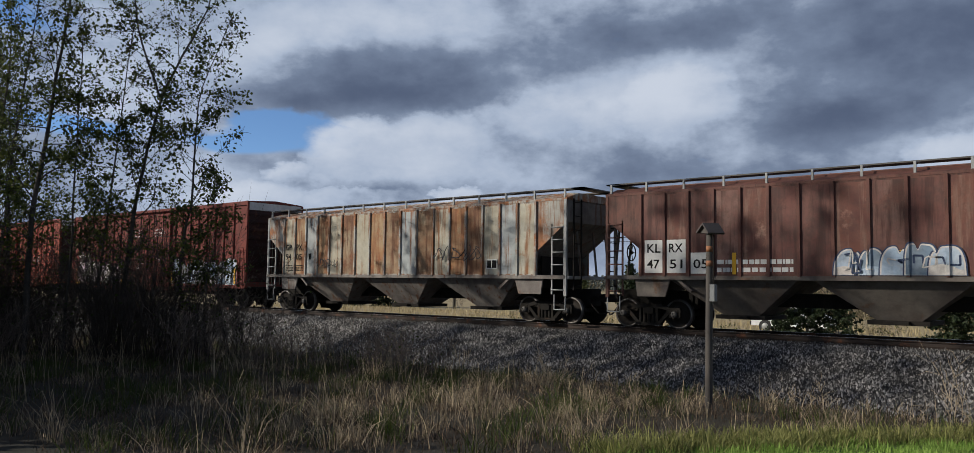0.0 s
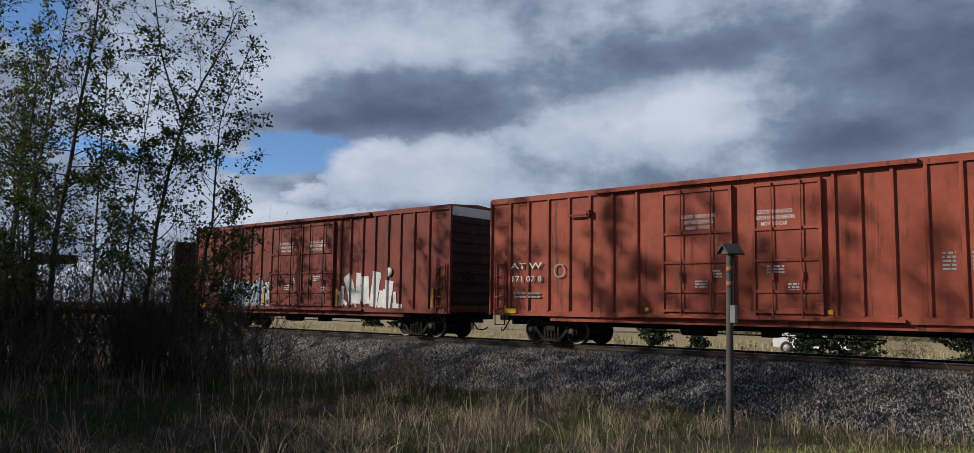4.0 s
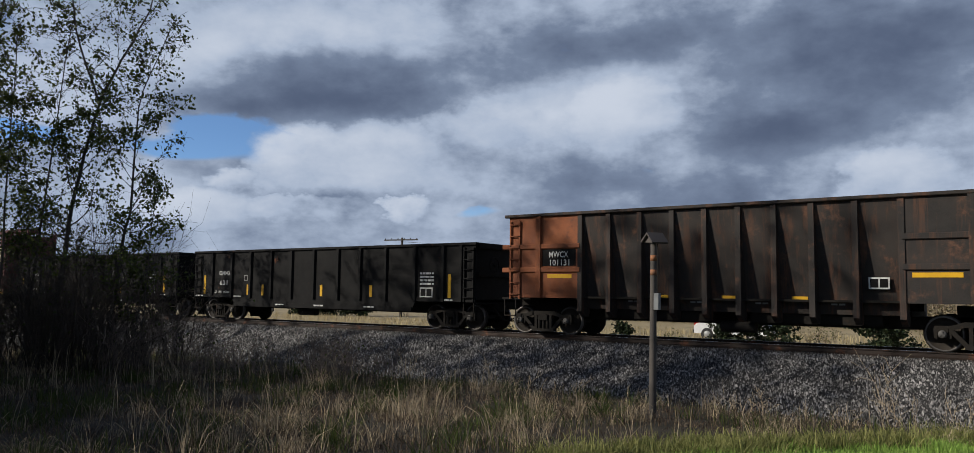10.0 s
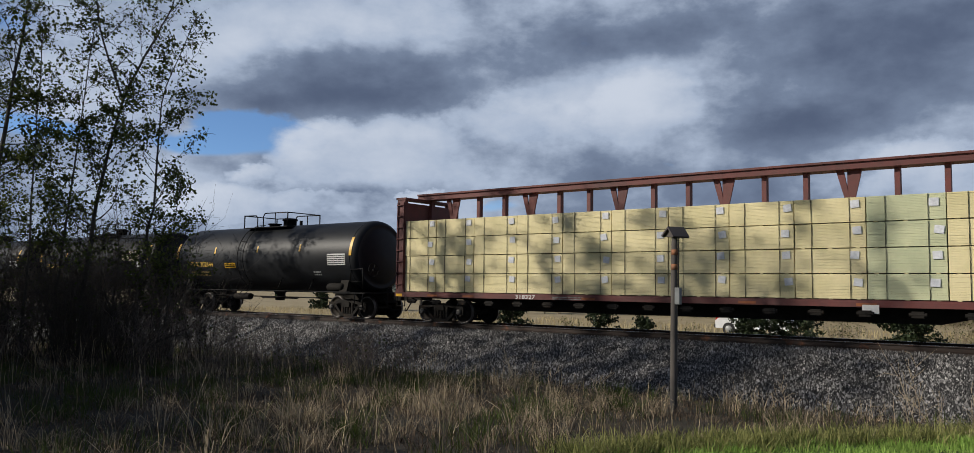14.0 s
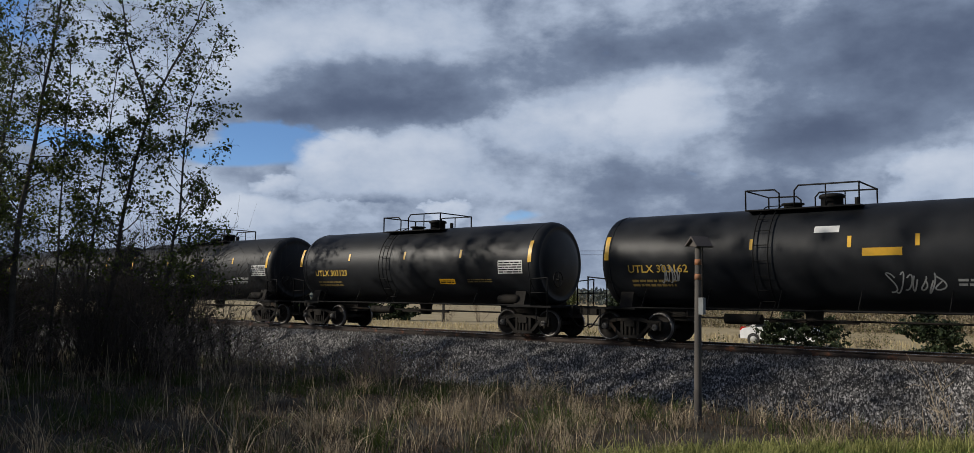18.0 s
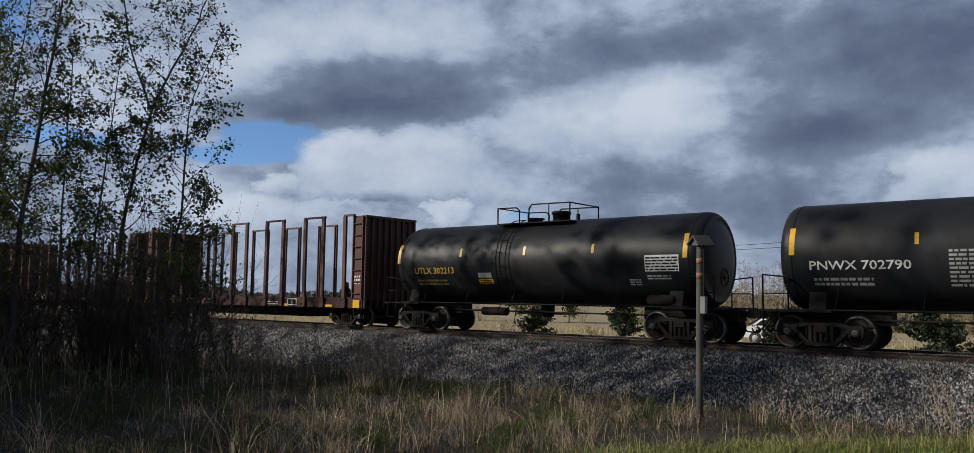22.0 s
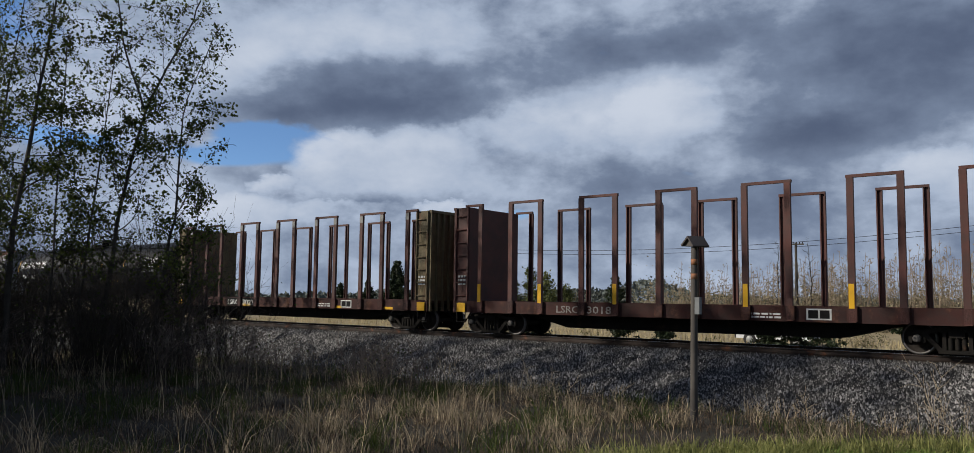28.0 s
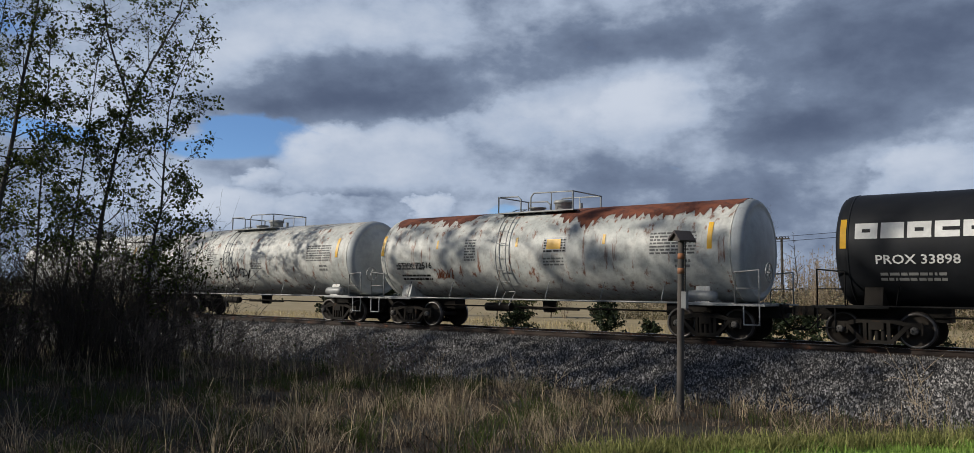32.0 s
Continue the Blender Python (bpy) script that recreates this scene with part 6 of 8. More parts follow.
def box_marks(c, a, b, yellow):
    big = "737" in b
    plate(c, "number_panel", -8.45, -6.95, 2.0, 2.95, -1.556, BLACK_PATCH) if big else None
    text(c, a, -8.42, 2.60, 0.29, WHITE, -1.624, 1.4)
    text(c, b, -8.42, 2.14, 0.29, WHITE, -1.624, 1.45 if big else 1.3)
    bars(c, -8.3, -7.1, 1.58, 1.82, -1.61, GRIME_WHITE, 2, 4)
    y = -1.634
    for k, s in enumerate(("CLOSE THIS DOOR", "BEFORE CLOSING", "MAIN DOOR")):
        text(c, s, -1.72 + 0.07 * k, 3.98 - 0.17 * k, 0.15, WHITE, y, 1.1 - 0.14 * k)
    for k, s in enumerate(("CLOSE AND LOCK", "BOTH DOORS BEFORE", "MOVING CAR")):
        text(c, s, 0.66 + (0.0, -0.05, 0.1)[k], 3.98 - 0.17 * k, 0.15, WHITE, y, (1.0, 1.12, 0.75)[k])
    part("round_emblem", Geo().lathe([(-1.622, 0.24), (-1.622, 0.19)], 1, 20, (-6.3, 2.5)), GRIME_WHITE, c)
    part("grab_bracket", Geo().box(-5.9, -5.05, -1.72, -1.66, 4.30, 4.36).box(-5.14, -5.02, -1.72, -1.58, 4.26, 4.48), RED, c)
    for x, z, w in ((-1.3, 1.9, 0.4), (-0.7, 2.2, 0.25), (0.9, 2.3, 0.5), (1.5, 1.8, 0.3)):
        bars(c, x, x + w, z, z + 0.25, y, WHITE, 3, int(10 * w))
    for x in (-8.75, -3.0, 2.55, 8.4):
        plate(c, "reflector", x, x + 0.13, 1.18, 1.18 + (0.75 if yellow else 0.12), -1.634, YELLOW)
    plate(c, "reflector", -8.7, -8.15, 1.04, 1.2, -1.64, YELLOW, "yellow plate with small print")


def gondola_marks(c, a, b, brown):
    y = -1.535
    if brown:
        text(c, a, -5.85, 3.15, 0.34, WHITE, y, 0.85)
        plate(c, "number_panel", -6.0, -4.75, 2.22, 2.74, y + 0.002, BLACK)
        text(c, b, -5.78, 2.32, 0.34, WHITE, y - 0.004, 0.9)
        plate(c, "reflector", -5.75, -4.85, 1.86, 1.96, y, YELLOW)
    else:
        plate(c, "number_panel", -6.0, -4.75, 2.22, 2.76, y + 0.002, BLACK)
        text(c, a, -5.75, 2.50, 0.27, WHITE, y - 0.004, 0.72)
        text(c, b, -5.75, 2.24, 0.27, WHITE, y - 0.004, 0.72)
        plate(c, "reflector", -5.8, -4.9, 1.84, 1.96, y, YELLOW)
    plate(c, "reflector", 4.8, 5.9, 1.84, 1.96, y, YELLOW)
    for x in (-2.2, -0.15, 1.8):
        plate(c, "reflector", x, x + 0.42, 1.22, 1.34, -1.20, YELLOW)
    part("consolidated_stencil", Geo().box(3.75, 4.25, -1.30, -1.29, 1.55, 1.85), WHITE, c)
    plate(c, "stencil_panel", 3.79, 3.98, 1.59, 1.81, -1.302, BLACK)
    plate(c, "stencil_panel", 4.02, 4.21, 1.59, 1.81, -1.302, BLACK)
    for x in (-3.1, -1.1, 0.8, 2.8):
        bars(c, x, x + 0.35, 1.12, 1.2, -1.17, SILVER, 1, 5)


def name_blocks(c):
    """The owner's name as plain rounded white blocks."""
    r, zc = 1.53, 2.55
    for k in range(6):
        x = -8.62 + 0.615 * k
        tank_decal(c, x, x + 0.54, 9, 25, r, zc, WHITE, "name_block", 0.008, "bold white letter block")
        if k != 1:
            tank_decal(c, x + 0.17, x + (0.54 if k in (3,) else 0.37), 15.2, 18.8, r, zc, TANK_BLACK, "letter_gap", 0.011)


def rust_runs(c):
    """A ragged rust sheet over the top of the barrel, running down its side in tongues."""
    r, zc = 1.570, 2.63
    rnd = random.Random(5)
    g = Geo()
    n = 320
    x0, x1 = -6.9, 7.0
    low = []
    for k in range(n + 1):
        x = x0 + (x1 - x0) * k / n
        cut = 63 - 9 * max(0.0, math.sin(k * 0.098)) - 20 * (abs(noise.noise((x * 1.3, 2.0, 0.0))) + abs(noise.noise((x * 4.1, 7.0, 0.0)))) - 26 * max(0.0, noise.noise((x * 11.0, 4.0, 0.0)) - 0.1) - (8 if 0.55 < k / n < 0.95 else 0)
        if 0.28 < k / n < 0.5:
            cut += 20
        low.append(min(84, cut))
    for k in range(n):
        vs = []
        for kk in (k, k + 1):
            x = x0 + (x1 - x0) * kk / n
            for q in range(17):
                a = radians(low[kk] + (112 - low[kk]) * q / 16)
                vs.append((x, -r * math.cos(a), zc + r * math.sin(a)))
        g.add(vs, [(q, q + 17, q + 18, q + 1) for q in range(16)], True)
    part("rust_sheet", g, RUST_RUN, c, "flaking rust along the top")


# ---- loads: they lie on their cars ----
def wrapped_load(u):
    """Lumber under white wrap, pack by pack; two packs are a tier short, so that the wrap slopes in from the side."""
    spans = [(-9.95, -6.711), (-6.709, -4.111), (-4.109, -0.311), (-0.309, 3.669), (3.671, 6.589), (6.591, 9.85)]
    z0 = 1.17

    def ease(v, a, b):
        q = max(0.0, min(1.0, (v - a) / (b - a)))
        return q * q * (3 - 2 * q)

    def dip(x):
        return ease(x, -7.0, -6.35) - ease(x, -4.7, -3.9) + ease(x, 3.9, 4.35) - ease(x, 5.9, 6.75)

    def wrap_point(x, k):
        """k runs 0 to 1 up the near side, 1 to 2 over the top, 2 to 3 down the far side."""
        zt = 3.76 + 0.05 * noise.noise((x * 0.8, 3.0, 0.0))
        d = dip(x)
        zn = zt - 0.84 * d
        big = 0.022 * noise.noise((x * 1.3, k * 2.2, 0.0))
        fold = 1 - abs(noise.noise((x * 3.1 + k * 2.4, k * 3.0 - x * 0.7, 4.0)))
        fan = 1 - abs(noise.noise((x * 5.0 - k * 7.0, k * 2.0 + x * 1.5, 9.0)))
        crease = 0.020 * fold ** 14 + 0.024 * fan ** 12 * (0.3 + max(0.0, noise.noise((x * 0.7, k, 2.0))))
        tuck = 0.03 * math.exp(-((z0 + (zn - z0) * k - 2.47) / 0.03) ** 2)
        if k <= 1:
            out = big + crease - tuck if k > 0.02 else 0.0
            return (x, -1.36 - out + 0.05 * ease(k, 0.95, 1.0), z0 + (zn - z0) * k + (0.03 * noise.noise((x * 2.5, 8.0, 0.0)) if k < 0.02 else 0.0))
        if k < 2:
            t = k - 1
            y = -1.31 + 2.62 * t
            slope = zn + (zt - zn) * ease(t, 0.0, 0.36)
            return (x, y, slope + 0.5 * big + 0.5 * crease)
        return (x, 1.36 + big, zt + (z0 - zt) * (k - 2))

    ks = [0.0, 0.03] + [0.03 + 0.95 * q / 52 for q in range(1, 53)] + [1.0] + [1 + q / 14 for q in range(1, 14)] + [2.0, 2.25, 2.5, 2.75, 3.0]
    straps = [-9.7, -8.27, -7.3, -6.2, -5.05, -2.85, -1.65, 1.15, 2.2, 3.2, 4.45, 5.8, 7.45, 9.1, 9.64]
    for i, (a, b) in enumerate(spans):
        ob = on_train(thing("wrapped_lumber_pack", "lumber pack in creased white plastic wrap with orange straps", "lumber", "wrapped packs on the flat car"), u)
        nx = int((b - a) / 0.045)
        m = len(ks)
        vs = [wrap_point(a + (b - a) * q / nx, k) for q in range(nx + 1) for k in ks]
        g = Geo().add(vs, [(q * m + k, (q + 1) * m + k, (q + 1) * m + k + 1, q * m + k + 1) for q in range(nx) for k in range(m - 1)], True)
        for q in (0, nx):
            g.add([vs[q * m + k] for k in range(m)], [tuple(range(m))])
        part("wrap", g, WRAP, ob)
        for x in (a + 0.25, b - 0.25):
            part("dunnage", Geo().box(x - 0.07, x + 0.07, -1.28, 1.28, 1.142, 1.20), LUMBER, ob)
        for j, x in enumerate(s for s in straps if a < s < b):
            lean = 0.09 * math.sin(x * 2.1 + 1.0)
            path = []
            for q in range(33):
                k = 2.0 * q / 32
                p = wrap_point(max(a, min(b, x + lean * (0.5 - min(k, 1.0)))), k)
                path.append((p[0], p[1] - (0.014 if k <= 1 else 0.0), p[2] + (0.014 if k >= 0.97 else 0.0)))
            path[0] = (path[0][0], -1.505, 1.06)
            g = Geo()
            for p, q in zip(path, path[1:]):
                g.add([(p[0] - 0.024, p[1], p[2]), (p[0] + 0.024, p[1], p[2]), (q[0] + 0.024, q[1], q[2]), (q[0] - 0.024, q[1], q[2])], [(0, 1, 2, 3)])
            st = part("strap", g, ORANGE, ob)
            part("ratchet", Geo().box(path[0][0] - 0.05, path[0][0] + 0.05, -1.54, -1.50, 1.0, 1.10, 0.01), STEEL_DARK, st)


def lumber_load(u):
    edges = [-11.0, -9.28, -7.50, -5.62, -3.78, -1.98, -0.05, 1.82, 3.64, 5.46, 7.30, 9.18, 10.76]
    rnd = random.Random(3)
    lab = "pack of pale sawn boards strapped on the centre-beam car"
    for k, (a, b) in enumerate(zip(edges, edges[1:])):
        for row in range(4):
            z0 = 1.125 + 0.668 * row
            for s in (-1, 1):
                ob = on_train(thing("lumber_pack", lab, "lumber", "lumber packs on the centre-beam car"), u)
                j = rnd.uniform(-0.015, 0.02)
                g = Geo()
                n = 16
                for q in range(n):
                    d = rnd.uniform(-0.006, 0.006)
                    zz = z0 + 0.02 + q * 0.04
                    y0, y1 = sorted((s * 0.16, s * (1.40 + j + d)))
                    g.box(a + 0.012 + abs(d), b - 0.012 - abs(d), y0, y1, zz + 0.002, zz + 0.039)
                tagged(part("sawn_timber", g, LUMBER_GREEN if k == 9 else LUMBER, ob), kind="stuff")
                strip = shared("sticker_strip", lambda: Geo().box(-0.05, 0.05, 0.2, 1.38, 0.0, 0.02), LUMBER)
                for e in (0.12, 0.5, 0.88):
                    part("sticker_strip", strip, None, ob, at=pose(a + (b - a) * e, 0, z0, 0, 0, 0 if s > 0 else 180))
                if s < 0:
                    for e in (0.25, 0.78):
                        x = a + (b - a) * e
                        part("strap", Geo().box(x - 0.006, x + 0.006, -1.424 - j, -1.412 - j, z0 + 0.02, z0 + 0.655), STEEL_DARK, ob)
                    part("label_tag", Geo().box(-0.11, 0.11, -1.430, -1.418, -0.10, 0.10), PAPER, ob, "creased white paper tag", pose(b - 0.22 + rnd.uniform(-0.06, 0.06), -j, z0 + 0.46 + rnd.uniform(-0.04, 0.06), 0, rnd.uniform(-9, 9), 0))


PAPER = paint("tag paper", (0.66, 0.67, 0.70), (0.50, 0.52, 0.56), rough=0.7, grime=0.2, scale=6)
LUMBER_GREEN = paint("greenish lumber", (0.56, 0.57, 0.36), (0.46, 0.49, 0.31), rough=0.75, grime=0.1, bump=0.3)
build_train()

# ---- ground, track ----
def height(x, y):
    """The lie of the land: lawn, ditch, embankment, track bed, field."""
    pts = [(-200, 0.2), (-40, -0.2), (-24, -0.35), (-16, -0.62), (-11, -0.79), (-8.6, -0.86), (-6.6, -1.42), (-5.6, -1.62), (-4.6, -1.60), (-2.15, -0.30), (-1.6, -0.21), (1.6, -0.21), (2.2, -0.32), (4.8, -1.45), (8, -1.35), (25, -1.2), (120, -1.4), (400, -1.4), (4000, -2.0)]
    return float(np.interp(y, [p[0] for p in pts], [p[1] for p in pts]))


def build_ground():
    ys = [-900, -300, -120, -60, -40] + [-30 + 0.5 * k for k in range(49)] + [-5.5 + 0.18 * k for k in range(62)] + [6.5, 8, 10, 14, 20, 28, 40, 60, 90, 130, 200, 320, 520, 900, 1600, 3000]
    xs = [-3000, -1600, -900, -500, -300, -200, -140, -100] + [-80 + 0.7 * k for k in range(150)] + [30, 45, 70, 120, 200, 400, 900, 2000]
    vs, fs = [], []
    for y in ys:
        for x in xs:
            w = 0.05 * noise.noise((x * 0.35, y * 0.35, 0.0)) + 0.03 * noise.noise((x * 1.3, y * 1.3, 4.0)) if y < -5 or y > 5 else 0.025 * noise.noise((x * 1.6, y * 1.6, 2.0))
            vs.append((x, y, height(x, y) + w * (1 if abs(y) > 2 else 0.2)))
    nx = len(xs)
    fs = [(j * nx + i, j * nx + i + 1, (j + 1) * nx + i + 1, (j + 1) * nx + i) for j in range(len(ys) - 1) for i in range(nx - 1)]
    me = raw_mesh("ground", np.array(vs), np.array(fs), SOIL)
    me.materials.append(BED_SHADE)
    me.materials.append(FIELD)
    me.materials.append(LAWN)
    idx = np.zeros(len(fs), dtype=np.int32)
    for q, f in enumerate(fs):
        x, y = sum(vs[i][0] for i in f) / 4, sum(vs[i][1] for i in f) / 4
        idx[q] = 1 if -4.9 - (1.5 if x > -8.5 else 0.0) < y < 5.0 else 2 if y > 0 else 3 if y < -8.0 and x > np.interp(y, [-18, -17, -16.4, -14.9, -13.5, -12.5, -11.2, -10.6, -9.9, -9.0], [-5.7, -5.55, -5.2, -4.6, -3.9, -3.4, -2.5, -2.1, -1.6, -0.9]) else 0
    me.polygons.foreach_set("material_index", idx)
    me.polygons.foreach_set("use_smooth", [True] * len(fs))
    tagged(new("ground", me), "meadow, grassy ditch and grey ballast embankment", "ground", kind="structure")


build_ground()


def rail_profile():
    return [(-0.07, -0.17), (0.07, -0.17), (0.07, -0.155), (0.012, -0.13), (0.010, -0.045), (0.036, -0.03), (0.037, -0.006), (0.03, 0.0), (-0.03, 0.0), (-0.037, -0.006), (-0.036, -0.03), (-0.010, -0.045), (-0.012, -0.13), (-0.07, -0.155)]


track = tagged(new("railway_track"), "rusty steel rails on dark timber ties in grey ballast", "railway track", kind="structure")
for s in (-1, 1):
    r = part("rail", Geo().prism([(s * 0.755 + a, b) for a, b in rail_profile()], 0, -420, 160), RAIL, track)
    part("rail_head", Geo().box(-420, 160, s * 0.755 - 0.026, s * 0.755 + 0.026, 0.0, 0.003), RAIL_TOP, r, "worn bright running surface")
tie_mesh = Geo().box(-0.115, 0.115, -1.3, 1.3, -0.36, -0.172, 0.012).mesh("tie")
tie_mesh.materials.append(TIE)
for k in range(230):
    x = -108 + 0.51 * k
    t = part("tie", tie_mesh, None, track, at=pose(x, random.uniform(-0.04, 0.04), random.uniform(-0.008, 0.004), 0, 0, random.uniform(-1.2, 1.2)))

# ---- plants, stones ----
def tubes_mesh(name, segs, material, seg=6):
    """Many tapered tubes at once; segs: rows of start, end, start radius, end radius."""
    a = np.array([s[0] for s in segs], dtype=float)
    b = np.array([s[1] for s in segs], dtype=float)
    r1 = np.array([s[2] for s in segs])[:, None]
    r2 = np.array([s[3] for s in segs])[:, None]
    d = b - a
    d /= np.maximum(np.linalg.norm(d, axis=1, keepdims=True), 1e-9)
    ref = np.where(np.abs(d[:, 2:3]) < 0.9, np.array([[0, 0, 1.0]]), np.array([[1.0, 0, 0]]))
    u = np.cross(d, ref)
    u /= np.maximum(np.linalg.norm(u, axis=1, keepdims=True), 1e-9)
    w = np.cross(d, u)
    ring = []
    for c, r in ((a, r1), (b, r2)):
        for k in range(seg):
            t = 2 * math.pi * k / seg
            ring.append(c + (u * math.cos(t) + w * math.sin(t)) * r)
    v = np.stack(ring, axis=1).reshape(-1, 3)
    base = (np.arange(len(segs)) * 2 * seg)[:, None, None]
    q = np.array([[k, (k + 1) % seg, seg + (k + 1) % seg, seg + k] for k in range(seg)])[None]
    me = raw_mesh(name, v, (base + q).reshape(-1, 4), material)
    me.polygons.foreach_set("use_smooth", [True] * len(me.polygons))
    return me


def leaves_mesh(name, pts, size, material, rng):
    """Small bent leaves, two-triangle diamonds folded on the midrib, at the given points."""
    n = len(pts)
    d = rng.normal(size=(n, 3))
    d[:, 2] -= 0.4
    d /= np.linalg.norm(d, axis=1, keepdims=True)
    e = np.cross(d, rng.normal(size=(n, 3)))
    e /= np.maximum(np.linalg.norm(e, axis=1, keepdims=True), 1e-9)
    s = size * rng.uniform(0.6, 1.3, size=(n, 1))
    p = np.asarray(pts)
    v = np.stack([p - d * s * 0.1, p + d * s * 0.4 + e * s * 0.42, p + d * s * 1.1, p + d * s * 0.4 - e * s * 0.42], axis=1).reshape(-1, 3)
    q = np.arange(4 * n).reshape(n, 4)
    return raw_mesh(name, v, q, material)


def grow(rng, base, height, lean, limbs, droop, reach, first=0.25, twig=True, r0=None):
    """The skeleton of a tree: trunk, limbs, twigs. Returns its tubes and the points where leaves sit."""
    segs, tips = [], []
    base = np.array(base, dtype=float)
    r0 = r0 or height * 0.0066
    n = 12
    pts = []
    wander = np.zeros(3)
    for k in range(n + 1):
        t = k / n
        wander[:2] += rng.normal(size=2) * height * 0.006
        pts.append(base + np.array([lean[0] * t, lean[1] * t, height * t]) + wander)
    rad = [r0 * (1 - 0.93 * (k / n)) for k in range(n + 1)]
    for k in range(n):
        segs.append((pts[k], pts[k + 1], rad[k], rad[k + 1]))
    for i in range(limbs):
        t = first + (0.99 - first) * (i + rng.uniform(0, 1)) / limbs
        k = min(n - 1, int(t * n))
        p = pts[k] + (pts[k + 1] - pts[k]) * (t * n - k)
        az = rng.uniform(0, 2 * math.pi)
        el = rng.uniform(0.35, 0.95)
        ln = reach * height * (1.12 - t) * rng.uniform(0.6, 1.15)
        d = np.array([math.cos(az) * math.cos(el), math.sin(az) * math.cos(el), math.sin(el)])
        r = max(0.006, rad[k] * 0.42)
        m = 5
        q = p
        for j in range(m):
            d = d + rng.normal(size=3) * 0.13 + np.array([0, 0, -droop])
            d /= np.linalg.norm(d)
            q2 = q + d * ln / m
            ra, rb = r * (1 - 0.85 * j / m), r * (1 - 0.85 * (j + 1) / m)
            segs.append((q, q2, max(ra, 0.004), max(rb, 0.003)))
            if j >= 1 and twig:
                for _ in range(2):
                    e = d + rng.normal(size=3) * 0.65
                    e /= np.linalg.norm(e)
                    l2 = ln * rng.uniform(0.14, 0.32)
                    mid = q2 + e * l2 * 0.55 + rng.normal(size=3) * 0.02
                    end = mid + (e + rng.normal(size=3) * 0.35) * l2 * 0.45
                    segs.append((q2, mid, 0.005, 0.004))
                    segs.append((mid, end, 0.004, 0.0025))
                    tips += [mid, end, (mid + end) / 2]
            q = q2
            if j >= 2:
                tips.append(q)
    return segs, tips


def tree(seed, base, height, lean, limbs, leaves, label, name="aspen_tree", group="", reach=0.3, first=0.22, droop=0.01, leaf=0.075, mat=None, spread=0.10, r0=None, patchy=1.0):
    rng = np.random.default_rng(seed)
    ob = thing(name, label, "tree", group, Matrix.Translation(base))
    segs, tips = grow(rng, (0, 0, -0.1), height, lean, limbs, droop, reach, first, r0=r0)
    part("trunk", tubes_mesh("trunk", segs, BARK, 6), None, ob)
    if leaves:
        tips = np.array(tips)
        w = rng.exponential(1.0, len(tips)) ** patchy
        pick = tips[rng.choice(len(tips), leaves, p=w / w.sum())] + rng.normal(size=(leaves, 3)) * spread
        part("crown", leaves_mesh("crown", pick, leaf, mat or LEAF, rng), None, ob)
    return ob


LEAF = leafy("young leaves", (0.040, 0.055, 0.013), (0.105, 0.125, 0.026), 0.55, 0.32)
LEAF_DARK = leafy("dark leaves", (0.030, 0.045, 0.012), (0.07, 0.09, 0.02), 0.6, 0.3)
NEEDLE = leafy("pine needles", (0.012, 0.020, 0.009), (0.032, 0.048, 0.019), 0.6, 0.1)
DRY = leafy("dry grass", (0.075, 0.054, 0.035), (0.56, 0.455, 0.31), 0.75, 0.25)
THATCH = leafy("brown thatch", (0.022, 0.016, 0.011), (0.17, 0.12, 0.08), 0.8, 0.15)
STALK = leafy("pale stalks", (0.36, 0.28, 0.16), (0.52, 0.44, 0.30), 0.75, 0.15)
# Lawn is greener than meadow; sun and shade are also in these tones.
GREEN_SUNLIT = leafy("lawn grass", (0.17, 0.29, 0.05), (0.38, 0.53, 0.13), 0.6, 0.42)
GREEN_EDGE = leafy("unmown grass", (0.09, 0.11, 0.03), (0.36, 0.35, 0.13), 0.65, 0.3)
GREEN_SHADED = leafy("meadow grass", (0.030, 0.052, 0.010), (0.085, 0.105, 0.024), 0.65, 0.3)
FIELD_GRASS = leafy("field straw", (0.34, 0.27, 0.14), (0.56, 0.47, 0.28), 0.8, 0.2)
TWIG = paint("twigs", (0.040, 0.032, 0.027), (0.085, 0.068, 0.054), rough=0.9, grime=0.2, scale=5)
# Lighter copy of the twigs: light on the front row is painted in.
TWIG_LIT = paint("lit-tone twigs", (0.105, 0.080, 0.066), (0.19, 0.155, 0.13), rough=0.9, grime=0.15, scale=5)
TWIG_GREY = paint("grey twigs", (0.24, 0.19, 0.135), (0.34, 0.27, 0.19), rough=0.9, grime=0.1, scale=5)

# the thin aspens beside the brush
GR = "aspens beside the track"
YOUNG = "slender aspen with sparse young leaves above the brush"
ACROSS = np.array([0.44, 0.90, 0.0])        # the way in which these aspens lean


